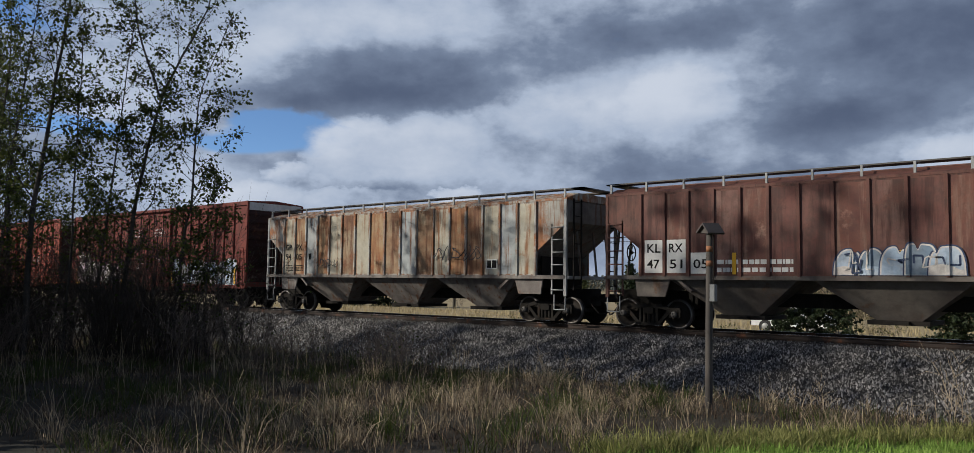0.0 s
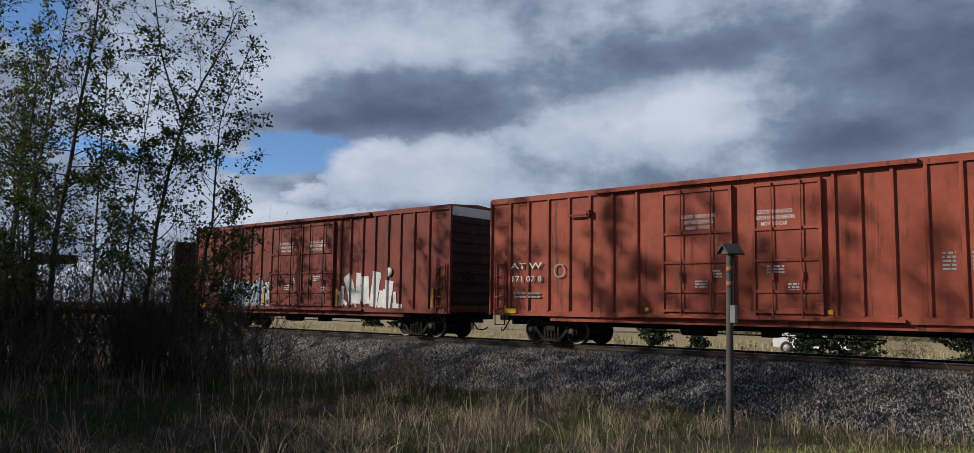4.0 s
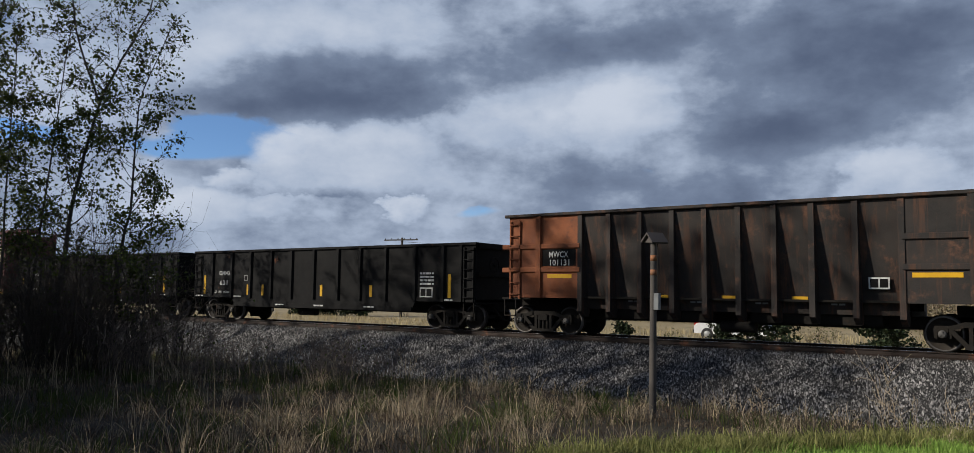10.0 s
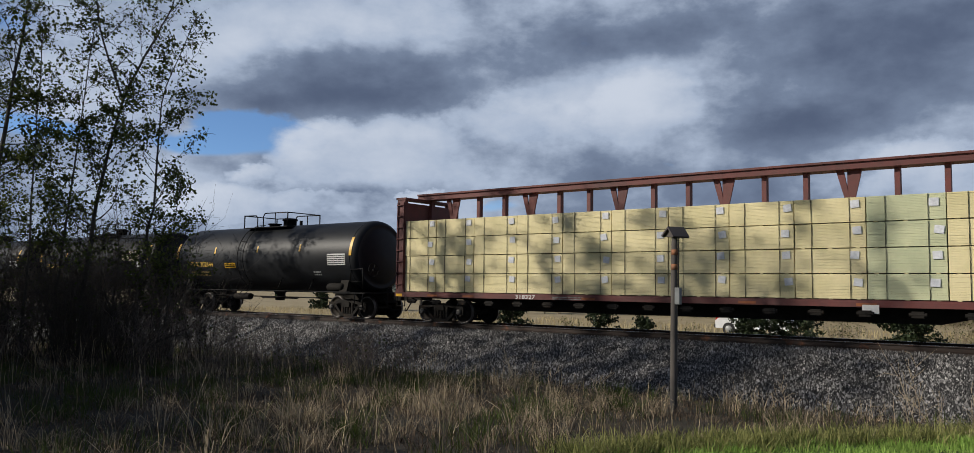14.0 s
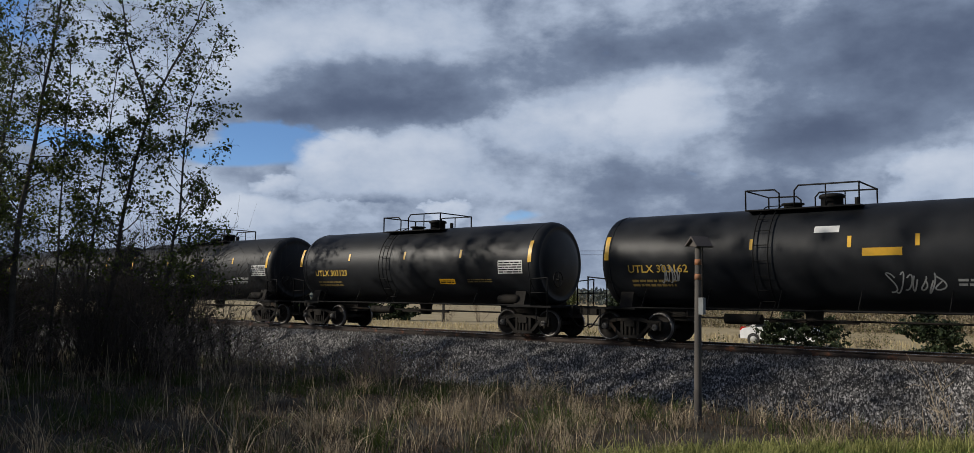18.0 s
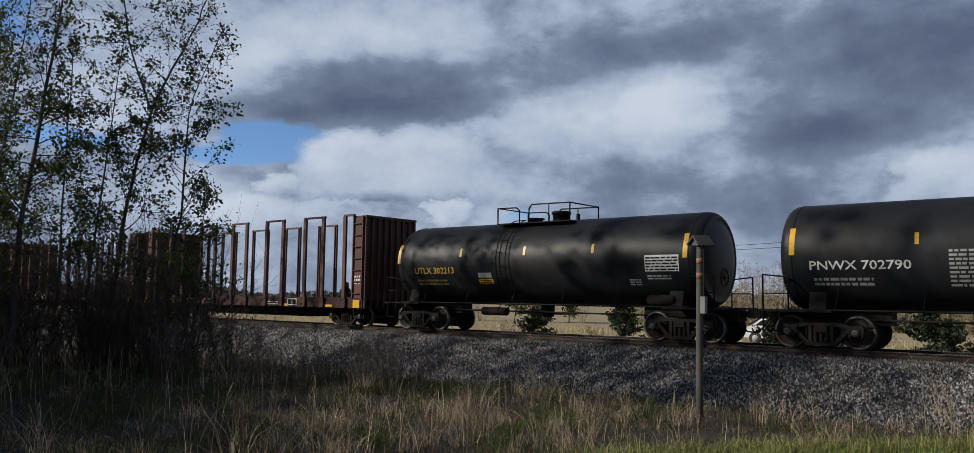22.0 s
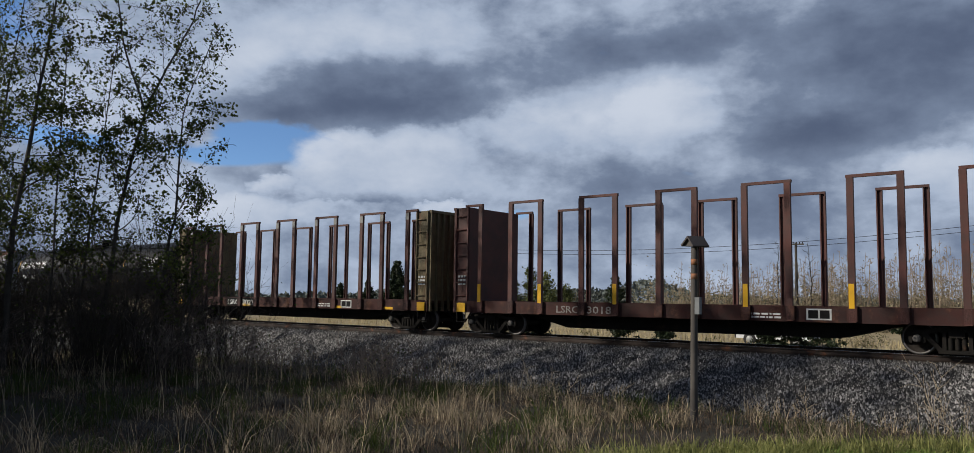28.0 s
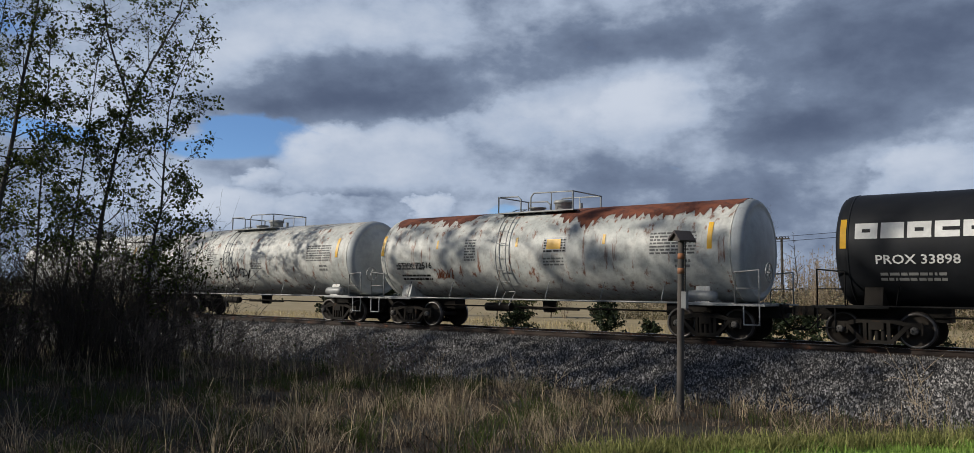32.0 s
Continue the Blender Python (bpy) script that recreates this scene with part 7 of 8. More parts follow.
def limbs_on(rng, spine, radii, n, lo, hi, reach, tips, segs):
    """Wavy limbs that leave a spine between the heights lo and hi, with twigs; longest in the middle."""
    zs = [p[2] for p in spine]
    for i in range(n):
        z = lo + (hi - lo) * (i + rng.uniform()) / n
        p = np.array([np.interp(z, zs, [q[k] for q in spine]) for k in range(3)])
        az, up = rng.uniform(0, 2 * math.pi), rng.uniform(0.05, 0.9)
        d = np.array([math.cos(az) * math.cos(up), math.sin(az) * math.cos(up), math.sin(up)])
        ln = reach * rng.uniform(0.55, 1.2) * np.interp((z - lo) / (hi - lo), [0, 0.3, 0.7, 1.0], [0.85, 1.0, 0.75, 0.32])
        r = max(0.007, float(np.interp(z, zs, radii)) * 0.36)
        q, m = p, 7
        for j in range(m):
            d = d + rng.normal(size=3) * 0.17 + np.array([0, 0, 0.03])
            d /= np.linalg.norm(d)
            q2 = q + d * ln / m
            segs.append((q, q2, max(r * (1 - 0.88 * j / m), 0.004), max(r * (1 - 0.88 * (j + 1) / m), 0.003)))
            if j >= 1:
                for _ in range(2):
                    e = d + rng.normal(size=3) * 0.7
                    e /= np.linalg.norm(e)
                    l2 = rng.uniform(0.14, 0.42) * min(1.0, reach / 1.6)
                    mid = q2 + e * l2 * 0.55
                    end = mid + (e + rng.normal(size=3) * 0.4) * l2 * 0.5
                    segs += [(q2, mid, 0.0045, 0.0035), (mid, end, 0.0035, 0.002)]
                    tips += [mid, end]
            q = q2
        tips.append(q)


def aspen(seed, x, y, r0, spines, limbs, reach, leaves, first=2.2):
    """An aspen whose trunk, and each fork of it, follows (height, lean) rows."""
    rng = np.random.default_rng(seed)
    ob = thing("aspen_tree", YOUNG, "tree", GR, Matrix.Translation((x, y, height(x, y))))
    segs, tips = [], []
    top = max(row[-1][0] for row in spines)
    for k, row in enumerate(spines):
        zs = np.linspace(row[0][0], row[-1][0], 3 * len(row))
        lean = np.interp(zs, [p[0] for p in row], [p[1] for p in row]) + np.cumsum(rng.normal(size=len(zs))) * 0.022
        depth = np.cumsum(rng.normal(size=len(zs))) * 0.06
        spine = [ACROSS * a + np.array([0.9, -0.44, 0]) * b + np.array([0, 0, z - 0.1 * (k == 0)]) for a, b, z in zip(lean, depth * (k == 0), zs)]
        if k:
            spine[0] = fork
        radii = [max(0.012, r0 * (1 - 0.93 * z / top)) for z in zs]
        segs += [(p, q, a, b) for p, q, a, b in zip(spine, spine[1:], radii, radii[1:])]
        if k == 0:
            fork = spine[-1]
        lo = max(first, row[0][0])
        limbs_on(rng, spine, radii, max(3, int(limbs * (row[-1][0] - lo) / (top - first))), lo, row[-1][0], reach, tips, segs)
    part("trunk", tubes_mesh("trunk", segs, BARK, 6), None, ob)
    tips = np.array(tips)
    w = rng.exponential(1.0, len(tips)) ** 1.5 * np.interp(tips[:, 2], [1.5, 3.0, 6.2, 7.6, 10.0], [0.9, 1.3, 1.1, 0.55, 0.42])
    pick = tips[rng.choice(len(tips), leaves, p=w / w.sum())] + rng.normal(size=(leaves, 3)) * 0.075
    part("crown", leaves_mesh("crown", pick, 0.074, LEAF, rng), None, ob)
    return ob


aspen(1, -20.6, -16.3, 0.085, [[(0, 0), (3.6, 0.04), (5.6, 0.25), (7.1, 0.37), (8.7, 0.6), (11.8, 0.75)]], 50, 1.95, 5400)
aspen(2, -19.8, -14.4, 0.072, [[(0, 0), (4.0, 0.23), (5.9, 0.55), (6.6, 0.71)], [(6.6, 0.71), (7.6, 0.27), (9.5, -0.14), (11.4, -0.4)], [(6.6, 0.71), (7.2, 1.0), (8.2, 1.47), (9.6, 2.0)]], 56, 1.55, 3700, 2.0)
aspen(3, -19.2, -13.35, 0.058, [[(0, 0), (1.4, 0.04), (3.8, 0.34), (5.4, 0.38), (6.9, 0.5), (7.8, 0.8), (8.8, 1.14)]], 46, 1.6, 4000, 1.5)
aspen(4, -20.3, -15.5, 0.042, [[(0, 0), (5.4, 0.1), (8.0, 0.16)]], 34, 1.4, 2500)
aspen(5, -20.1, -14.9, 0.045, [[(0, 0), (4.5, 0.29), (8.6, 0.65)]], 36, 1.4, 2700)
aspen(6, -23.4, -15.6, 0.07, [[(0, 0), (5.0, -0.2), (10.5, 0.3)]], 40, 1.9, 2600)
aspen(7, -22.6, -17.6, 0.075, [[(0, 0), (5.0, 0.1), (12.5, 0.5)]], 44, 2.1, 2600)
aspen(8, -18.6, -12.9, 0.03, [[(0, 0), (2.2, 0.2), (4.6, 0.35)]], 18, 0.9, 1000, 1.0)
tree(9, (-18.55, -13.2, height(0, -13.2)), 3.9, (0.4, 0.3), 12, 90, "pale leaning sapling among the brush", group=GR, reach=0.2, first=0.4)

# the grove to the side of the camera, whose shade falls on the meadow and the train
for k, (x, y, h, n) in enumerate(((-20.6, -21.4, 12, 3500), (-22.8, -20.2, 17, 5500), (-24.8, -19.6, 18.5, 6500), (-27.2, -18.9, 18, 7000), (-30.2, -17.6, 17.5, 7500), (-28.5, -20.8, 18, 7000), (-32.4, -15.9, 17, 7500), (-34.6, -13.8, 15.5, 7500), (-37.2, -12.0, 14, 7500), (-40.0, -10.4, 13, 7500), (-23, -23.6, 12, 6500), (-32, -21.5, 17, 8000),
                                   (-27.0, -25.6, 16.5, 5500), (-36, -18, 16, 8000), (-44, -9, 12, 7000))):
    tree(40 + k, (x, y, height(x, y)), h, (random.uniform(-0.8, 0.8), random.uniform(-0.8, 0.8)), 56, int(n * (0.2 if x < -33.5 else 0.34 if x < -27 else 0.20)), "tall half-leafed aspen of the grove beside the meadow", group="aspen grove", reach=0.26, first=0.42, leaf=0.12, spread=0.12, patchy=1.6, r0=h * 0.0085)


# Saplings added past the view's left edge to cast streaks on the ballast.
rng = np.random.default_rng(79)
for k in range(13):
    x = -30.5 - 0.62 * k + rng.uniform(-0.5, 0.5)
    y = -12.6 - 0.45 * k + rng.uniform(-1.6, 1.6) + (0 if k % 2 else -1.5)
    tree(500 + k, (x, y, height(x, y)), rng.uniform(6.5, 9.5), (rng.uniform(-0.6, 0.6), rng.uniform(-0.6, 0.6)), 26, 700, "thin half-bare sapling added to streak the ballast with shade", group="saplings under the grove", reach=0.22, first=0.25, leaf=0.10, spread=0.10, patchy=1.6, r0=0.075)


def shrub(seed, base, h, stems, leaves, label, mat=TWIG, group="", leafmat=None, seg=4, name="shrub"):
    rng = np.random.default_rng(seed)
    ob = thing(name, label, "shrub", group, Matrix.Translation(base))
    segs, tips = [], []
    for s in range(stems):
        az = rng.uniform(0, 2 * math.pi)
        out = rng.uniform(0.05, 0.55)
        d = np.array([math.cos(az) * out, math.sin(az) * out, 1.0])
        p = np.array([math.cos(az), math.sin(az), 0]) * rng.uniform(0, 0.35) + np.array([0, 0, -0.05])
        ln = h * rng.uniform(0.55, 1.1)
        r = rng.uniform(0.008, 0.022) * h / 3
        m = 6
        for j in range(m):
            d = d / np.linalg.norm(d)
            q = p + d * ln / m
            segs.append((p, q, max(r * (1 - 0.8 * j / m), 0.004), max(r * (1 - 0.8 * (j + 1) / m), 0.003)))
            if j >= 1:
                for _ in range(3):
                    e = d + rng.normal(size=3) * 0.6
                    e /= np.linalg.norm(e)
                    l2 = ln * rng.uniform(0.08, 0.22)
                    q2 = q + e * l2
                    segs.append((q, q2, 0.005, 0.003))
                    e2 = e + rng.normal(size=3) * 0.5
                    segs.append((q2, q2 + e2 * l2 * 0.6, 0.003, 0.002))
                    tips += [q2, q2 + e2 * l2 * 0.5]
            p = q
            d = d + rng.normal(size=3) * 0.16
    tagged(part("twig_mass", tubes_mesh("twig_mass", segs, mat, seg), None, ob), kind="stuff")
    if leaves:
        tips = np.array(tips)
        pick = tips[rng.integers(0, len(tips), leaves)] + rng.normal(size=(leaves, 3)) * 0.06
        part("foliage", leaves_mesh("foliage", pick, 0.06, leafmat or LEAF_DARK, rng), None, ob)
    return ob


# Leafy shrubs added out of view to shade the left of the meadow.
SHADY = leafy("shade-casting leaves", (0.03, 0.045, 0.012), (0.07, 0.09, 0.022), 0.6, 0.2)
rng = np.random.default_rng(78)
for k in range(16):
    x, y = rng.uniform(-28, -19.5), 0
    y = -21.2 - (x + 19.5) * -0.02 + rng.uniform(-2.6, 0.6)
    rngk = np.random.default_rng(400 + k)
    ob = shrub(420 + k, (x, y, height(x, y)), rng.uniform(4.0, 6.5), 14, 0, "unseen tall leafy shrub added to shade the meadow", group="leafy thicket")
    hh = rng.uniform(3.5, 6.0)
    m = 2600
    pts = np.column_stack([rngk.normal(size=m) * 1.0, rngk.normal(size=m) * 1.0, rngk.uniform(0.2, 1.0, m) * hh])
    part("foliage", leaves_mesh("foliage", pts, 0.17, SHADY, rngk), None, ob)
# A nearer unseen row, added to keep sky light off the grass.
for k in range(7):
    x, y = -12.6 - 1.15 * k, -22.4 + 0.06 * k
    rngk = np.random.default_rng(460 + k)
    ob = shrub(480 + k, (x, y, height(x, y)), 3.2, 12, 0, "unseen leafy shrub added to block sky light", group="leafy thicket")
    pts = np.column_stack([rngk.normal(size=1500) * 0.7, rngk.normal(size=1500) * 0.6, rngk.uniform(0.1, 1.0, 1500) * 3.4])
    part("foliage", leaves_mesh("foliage", pts, 0.16, SHADY, rngk), None, ob)
rng = np.random.default_rng(77)
for k in range(34):
    x, y = rng.uniform(-25.5, -18.2), 0
    y = -12.0 - (x + 17.6) * -0.48 * 1.0 + rng.uniform(-2.2, 1.8)
    h = rng.uniform(2.2, 3.9) * (0.7 if x > -19.4 else 1.0)
    shrub(100 + k, (x, y, height(x, y)), h, 16, 36, "dense bare brush with a few opening leaves", group="brush under the aspens")
for k in range(8):
    x, y = rng.uniform(-24.0, -20.8), rng.uniform(-17.6, -14.8)
    shrub(200 + k, (x, y, height(x, y)), rng.uniform(2.6, 4.6), 10, 260, "dense brush with opening dark leaves", group="brush under the aspens")
for k in range(7):
    x = rng.uniform(-31.5, -27.2)
    y = -8.6 + (x + 26.8) * 0.45 + rng.uniform(-0.8, 0.8)
    shrub(230 + k, (x, y, height(x, y)), rng.uniform(2.6, 3.8), 14, 260, "dense brush with opening dark leaves", group="brush under the aspens")
for k in range(44):
    x = rng.uniform(-21.5, -13.2)
    y = -10.4 + (x + 16.0) * (0.95 if x < -16 else 0.45) + rng.uniform(-2.4, 1.0)
    shrub(150 + k, (x, y, height(x, y)), rng.uniform(0.6, 1.25) + (0.5 if x < -18 else 0.0), 7, 6, "low bramble at the thicket's edge, its light put into grey stems", mat=TWIG_LIT, group="brush under the aspens")



PROFILE_Y = [-200, -40, -24, -16, -11, -8.6, -6.6, -5.6, -4.6, -2.15, -1.6, 1.6, 2.2, 4.8, 8, 25, 120]
PROFILE_Z = [0.2, -0.2, -0.35, -0.62, -0.79, -0.86, -1.42, -1.62, -1.60, -0.30, -0.21, -0.21, -0.32, -1.45, -1.35, -1.2, -1.4]


def blades(name, xy, hgt, width, material, label, category, bend=0.35, seed=0, out=None, arch=0.5):
    """Grass: each blade is a tapering strip of three quads that rises, leans and arches over; out: a lean of its own."""
    r = np.random.default_rng(seed)
    n = len(xy)
    z = np.interp(xy[:, 1], PROFILE_Y, PROFILE_Z) - 0.03
    p = np.column_stack([xy, z])
    az = r.uniform(0, 2 * np.pi, n)
    side = np.column_stack([np.cos(az), np.sin(az), np.zeros(n)])
    b = r.uniform(0, 2 * np.pi, n)
    amt = np.abs(r.normal(size=n)) * bend
    lean = np.column_stack([np.cos(b) * amt, np.sin(b) * amt, np.zeros(n)])
    if out is not None:
        lean[:, :2] += out
    h = hgt[:, None]
    w = (width * r.uniform(0.6, 1.4, n))[:, None]
    over = (np.abs(r.normal(size=n)) * arch)[:, None] * np.minimum(1.0, np.linalg.norm(lean, axis=1, keepdims=True) * 2.0)
    up = np.array([[0, 0, 1.0]])
    kink = r.normal(size=(n, 3)) * 0.05 * h
    m1 = p + h * (0.45 * up + 0.22 * lean) + kink * 0.5
    m2 = p + h * ((0.80 - 0.12 * over) * up + 0.58 * lean) + kink
    t = p + h * ((1.0 - 0.75 * np.minimum(over, 1.1)) * up + lean * 1.05) + kink
    v = np.stack([p - side * w, p + side * w, m1 - side * w * 0.85, m1 + side * w * 0.85, m2 - side * w * 0.6, m2 + side * w * 0.6, t - side * w * 0.12, t + side * w * 0.12], axis=1).reshape(-1, 3)
    q = (np.arange(n) * 8)[:, None, None] + np.array([[0, 1, 3, 2], [2, 3, 5, 4], [4, 5, 7, 6]])[None]
    me = raw_mesh(name, v, q.reshape(-1, 4), material)
    return tagged(new(name, me), label, category, kind="stuff")


def lawn_edge(y):
    return np.interp(y, [-18, -17, -16.4, -14.9, -13.5, -12.5, -11.2, -10.6, -9.9, -9.0, -8.8], [-5.7, -5.55, -5.2, -4.6, -3.9, -3.4, -2.5, -2.1, -1.6, -0.9, 9.0])


r = np.random.default_rng(5)
def scatter(n, x0, x1, y0, y1, keep):
    xy = np.column_stack([r.uniform(x0, x1, n), r.uniform(y0, y1, n)])
    return xy[keep(xy)]


def lumps(xy, s, seed):
    """A smooth random field for clumping."""
    q = np.random.default_rng(seed)
    out = np.zeros(len(xy))
    for _ in range(7):
        k = q.normal(size=2) / s
        out += np.sin(xy @ k * 6.28 + q.uniform(0, 6.28))
    return out / 2.6


wild = lambda xy: (xy[:, 0] < lawn_edge(xy[:, 1]) + r.normal(size=len(xy)) * 0.25)


def tufts(centres, per, radius, splay):
    """Blades in tufts: their feet, and the outward lean of each."""
    n = len(centres)
    cnt = np.maximum(3, r.poisson(per, n))
    i = np.repeat(np.arange(n), cnt)
    d = r.normal(size=(len(i), 2))
    return centres[i] + d * radius, d * splay, i


def thin(a):
    return a[r.uniform(size=len(a)) < np.where(a[:, 1] > -8.2, np.interp(a[:, 0], [-10.0, -7.5, -5.0], [1.0, 0.45, 0.07]), np.interp(a[:, 0], [-9.0, -6.0, -3.5], [1.0, 0.85, 0.6]))]


# a low brown thatch, tufts of bent dry blades, green in the hollows, a few stalks
a = thin(scatter(70000, -28, 1.0, -20.5, -5.1, wild))
blades("thatch", a, np.clip(0.13 + 0.06 * lumps(a, 1.1, 2) + r.normal(size=len(a)) * 0.05, 0.04, 0.4) * np.interp(a[:, 1], [-8, -5.2], [1.0, 0.7]), 0.005, THATCH, "low matted brown thatch of last year's grass", "grass", 1.3, 1, arch=1.0)
c = thin(scatter(2700, -28, 1.0, -20.5, -5.3, wild))
c = c[lumps(c, 2.4, 1) + r.normal(size=len(c)) * 0.8 > np.interp(c[:, 0], [-20, -13, -9, -6.5], [1.1, 0.75, 0.1, -0.6])]
a, o, i = tufts(c, 25, 0.08, 0.32)
hh = np.clip(0.32 + 0.16 * lumps(c, 1.3, 3) + r.normal(size=len(c)) * 0.13, 0.10, 0.8)[i] * r.uniform(0.55, 1.15, len(a))
blades("dry_grass", a, hh * np.interp(a[:, 1], [-15, -11, -8, -5.4], [1.0, 0.85, 0.62, 0.35]), 0.0037, DRY, "bent dry tan grass in tufts in the ditch", "grass", 0.5, 11, o, 1.0)
c = thin(scatter(2600, -28, 0.0, -20.5, -5.7, wild))
c = c[lumps(c, 3.0, 8) + r.normal(size=len(c)) * 0.3 > np.interp(c[:, 0], [-16, -12, -8], [0.35, -0.15, 0.35])]
a, o, i = tufts(c, 26, 0.11, 0.22)
blades("meadow_grass", a, np.clip(0.24 + r.normal(size=len(a)) * 0.08, 0.08, 0.5), 0.005, GREEN_SHADED, "low meadow grass between dry weeds, green darkened for shade", "grass", 0.5, 2, o)
# taller green tufts along the edge of the lawn
yy = r.uniform(-16.0, -8.6, 420)
c = np.column_stack([lawn_edge(yy) + r.normal(size=420) * 0.22 - 0.08, yy])
a, o, i = tufts(c, 26, 0.08, 0.25)
blades("edge_grass", a, np.clip(0.2 + r.normal(size=len(a)) * 0.07, 0.06, 0.45), 0.005, GREEN_EDGE, "unmown yellow-green grass along the lawn", "grass", 0.4, 12, o)
a = thin(scatter(1500, -27, 0.0, -19.5, -5.0, wild))
blades("weed_stalks", a, np.clip(0.62 + r.normal(size=len(a)) * 0.2, 0.3, 1.2) * np.interp(a[:, 1], [-13, -8], [1.0, 0.6]), 0.0034, STALK, "pale dry weed stalks standing above the grass", "weeds", 0.22, 3, arch=0.3)
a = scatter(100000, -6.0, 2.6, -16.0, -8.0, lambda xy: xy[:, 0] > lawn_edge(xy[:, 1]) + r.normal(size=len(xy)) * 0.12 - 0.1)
blades("lawn_grass", a, np.clip(0.10 + 0.035 * lumps(a, 0.7, 4) + r.normal(size=len(a)) * 0.03, 0.03, 0.26), 0.0055, GREEN_SUNLIT, "mown lawn grass, its sunlit brightness put into the green", "grass", 0.5, 4)
a = scatter(26000, -75, 6, 5.2, 34, lambda xy: lumps(xy, 5.0, 6) + r.normal(size=len(xy)) * 0.8 > -0.4)
blades("field_grass", a, np.clip(0.32 + r.normal(size=len(a)) * 0.10, 0.1, 0.8), 0.016, FIELD_GRASS, "straw-coloured dry field grass beyond the track", "grass", 0.4, 5)


def ballast():
    """Crushed stone on the shoulder: sharp chips of uneven size, half sunk in the bed."""
    q = np.random.default_rng(9)
    n = 430000
    x = q.uniform(-52, 3.0, n)
    y = q.uniform(-6.7, -0.86, n)
    keep = q.uniform(size=n) < np.interp(x, [-52, -34, -20, 3], [0.40, 0.65, 1.0, 1.0])
    x, y = x[keep], y[keep]
    m = (y > np.interp(x, [-30, -12, -7, 3], [-4.7, -4.8, -6.3, -6.7]) + q.normal(size=len(y)) * 0.15)
    x, y = x[m], y[m]
    n = len(x)
    z = np.interp(y, [-6.6, -5.6, -4.6, -2.15, -1.6, 1.6], [-1.42, -1.62, -1.60, -0.30, -0.21, -0.21])
    s = np.clip(q.lognormal(-3.72, 0.32, n), 0.015, 0.065)
    turn, tip = q.uniform(0, 2 * np.pi, n), q.normal(size=(n, 2)) * 0.35
    v = []
    for k in range(4):                                        # four uneven corners sunk in the bed, and a peak off the middle
        t = turn + k * np.pi / 2 + q.uniform(-0.4, 0.4, n)
        rad = s * q.uniform(0.75, 1.35, n)
        v.append(np.column_stack([x + np.cos(t) * rad, y + np.sin(t) * rad, z - s * 0.45 + np.sin(t) * rad * np.where((y < -2.15) & (y > -4.6), 0.5, 0.0)]))
    v.append(np.column_stack([x + tip[:, 0] * s, y + tip[:, 1] * s, z + s * q.uniform(0.5, 1.9, n)]))
    v = np.stack(v, axis=1).reshape(-1, 3)
    t = np.array([[0, 1, 4], [1, 2, 4], [2, 3, 4], [3, 0, 4]])
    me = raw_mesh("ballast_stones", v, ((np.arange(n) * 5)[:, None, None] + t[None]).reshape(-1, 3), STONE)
    tagged(new("ballast_stones", me), "grey crushed-stone ballast on the track shoulder", "ballast", kind="stuff")


ballast()



def dry_weed(seed, x, y, h, stems, label, mat):
    """A dead weed: a few bent stems that fork into thin twigs."""
    rng = np.random.default_rng(seed)
    ob = thing("dry_weed", label, "weed", "dry weeds at the foot of the ballast", Matrix.Translation((x, y, height(x, y))))
    for s in range(stems):
        segs = []
        az = rng.uniform(0, 6.28)
        d = np.array([math.cos(az) * 0.3, math.sin(az) * 0.3, 1.0])
        p = np.array([math.cos(az), math.sin(az), 0]) * rng.uniform(0, 0.10) + np.array([0, 0, -0.05])
        ln = h * rng.uniform(0.5, 1.1)
        for j in range(6):
            d = d / np.linalg.norm(d)
            q = p + d * ln / 6
            segs.append((p, q, 0.006 - 0.0007 * j, 0.0053 - 0.0007 * j))
            if j > 1:
                for _ in range(2):
                    e = d + rng.normal(size=3) * 0.55
                    m = q + e * ln * rng.uniform(0.06, 0.16)
                    segs.append((q, m, 0.0035, 0.003))
                    segs.append((m, m + (e + rng.normal(size=3) * 0.4) * ln * 0.07, 0.003, 0.0018))
            p = q
            d = d + rng.normal(size=3) * 0.16
        tagged(part("stem", tubes_mesh("stem", segs, mat, 4), None, ob), kind="stuff")
    return ob


DEAD = paint("dead stems", (0.46, 0.38, 0.26), (0.32, 0.25, 0.16), rough=0.85, grime=0.1, scale=5)
rw = np.random.default_rng(61)
for k, (x, y, h, s) in enumerate(((-3.3, -6.2, 1.5, 6), (-2.8, -5.9, 1.3, 5), (-2.2, -5.6, 1.1, 5), (-5.5, -7.0, 0.75, 6), (-5.9, -7.2, 0.6, 5), (-6.6, -7.3, 0.55, 5), (-4.6, -6.9, 0.6, 4), (-3.9, -6.8, 0.65, 4), (-7.4, -7.2, 0.5, 4), (-8.3, -7.4, 0.6, 5), (-9.6, -7.6, 0.7, 4), (-11.5, -8.0, 0.8, 5), (-13.2, -9.2, 0.9, 4), (-15.0, -9.8, 1.0, 5), (-10.2, -9.5, 0.8, 4), (-12.6, -12.0, 0.9, 4), (-8.2, -11.8, 0.7, 3))):
    dry_weed(610 + k, x, y, h, s, "pale dead weed with thin forking twigs", DEAD)

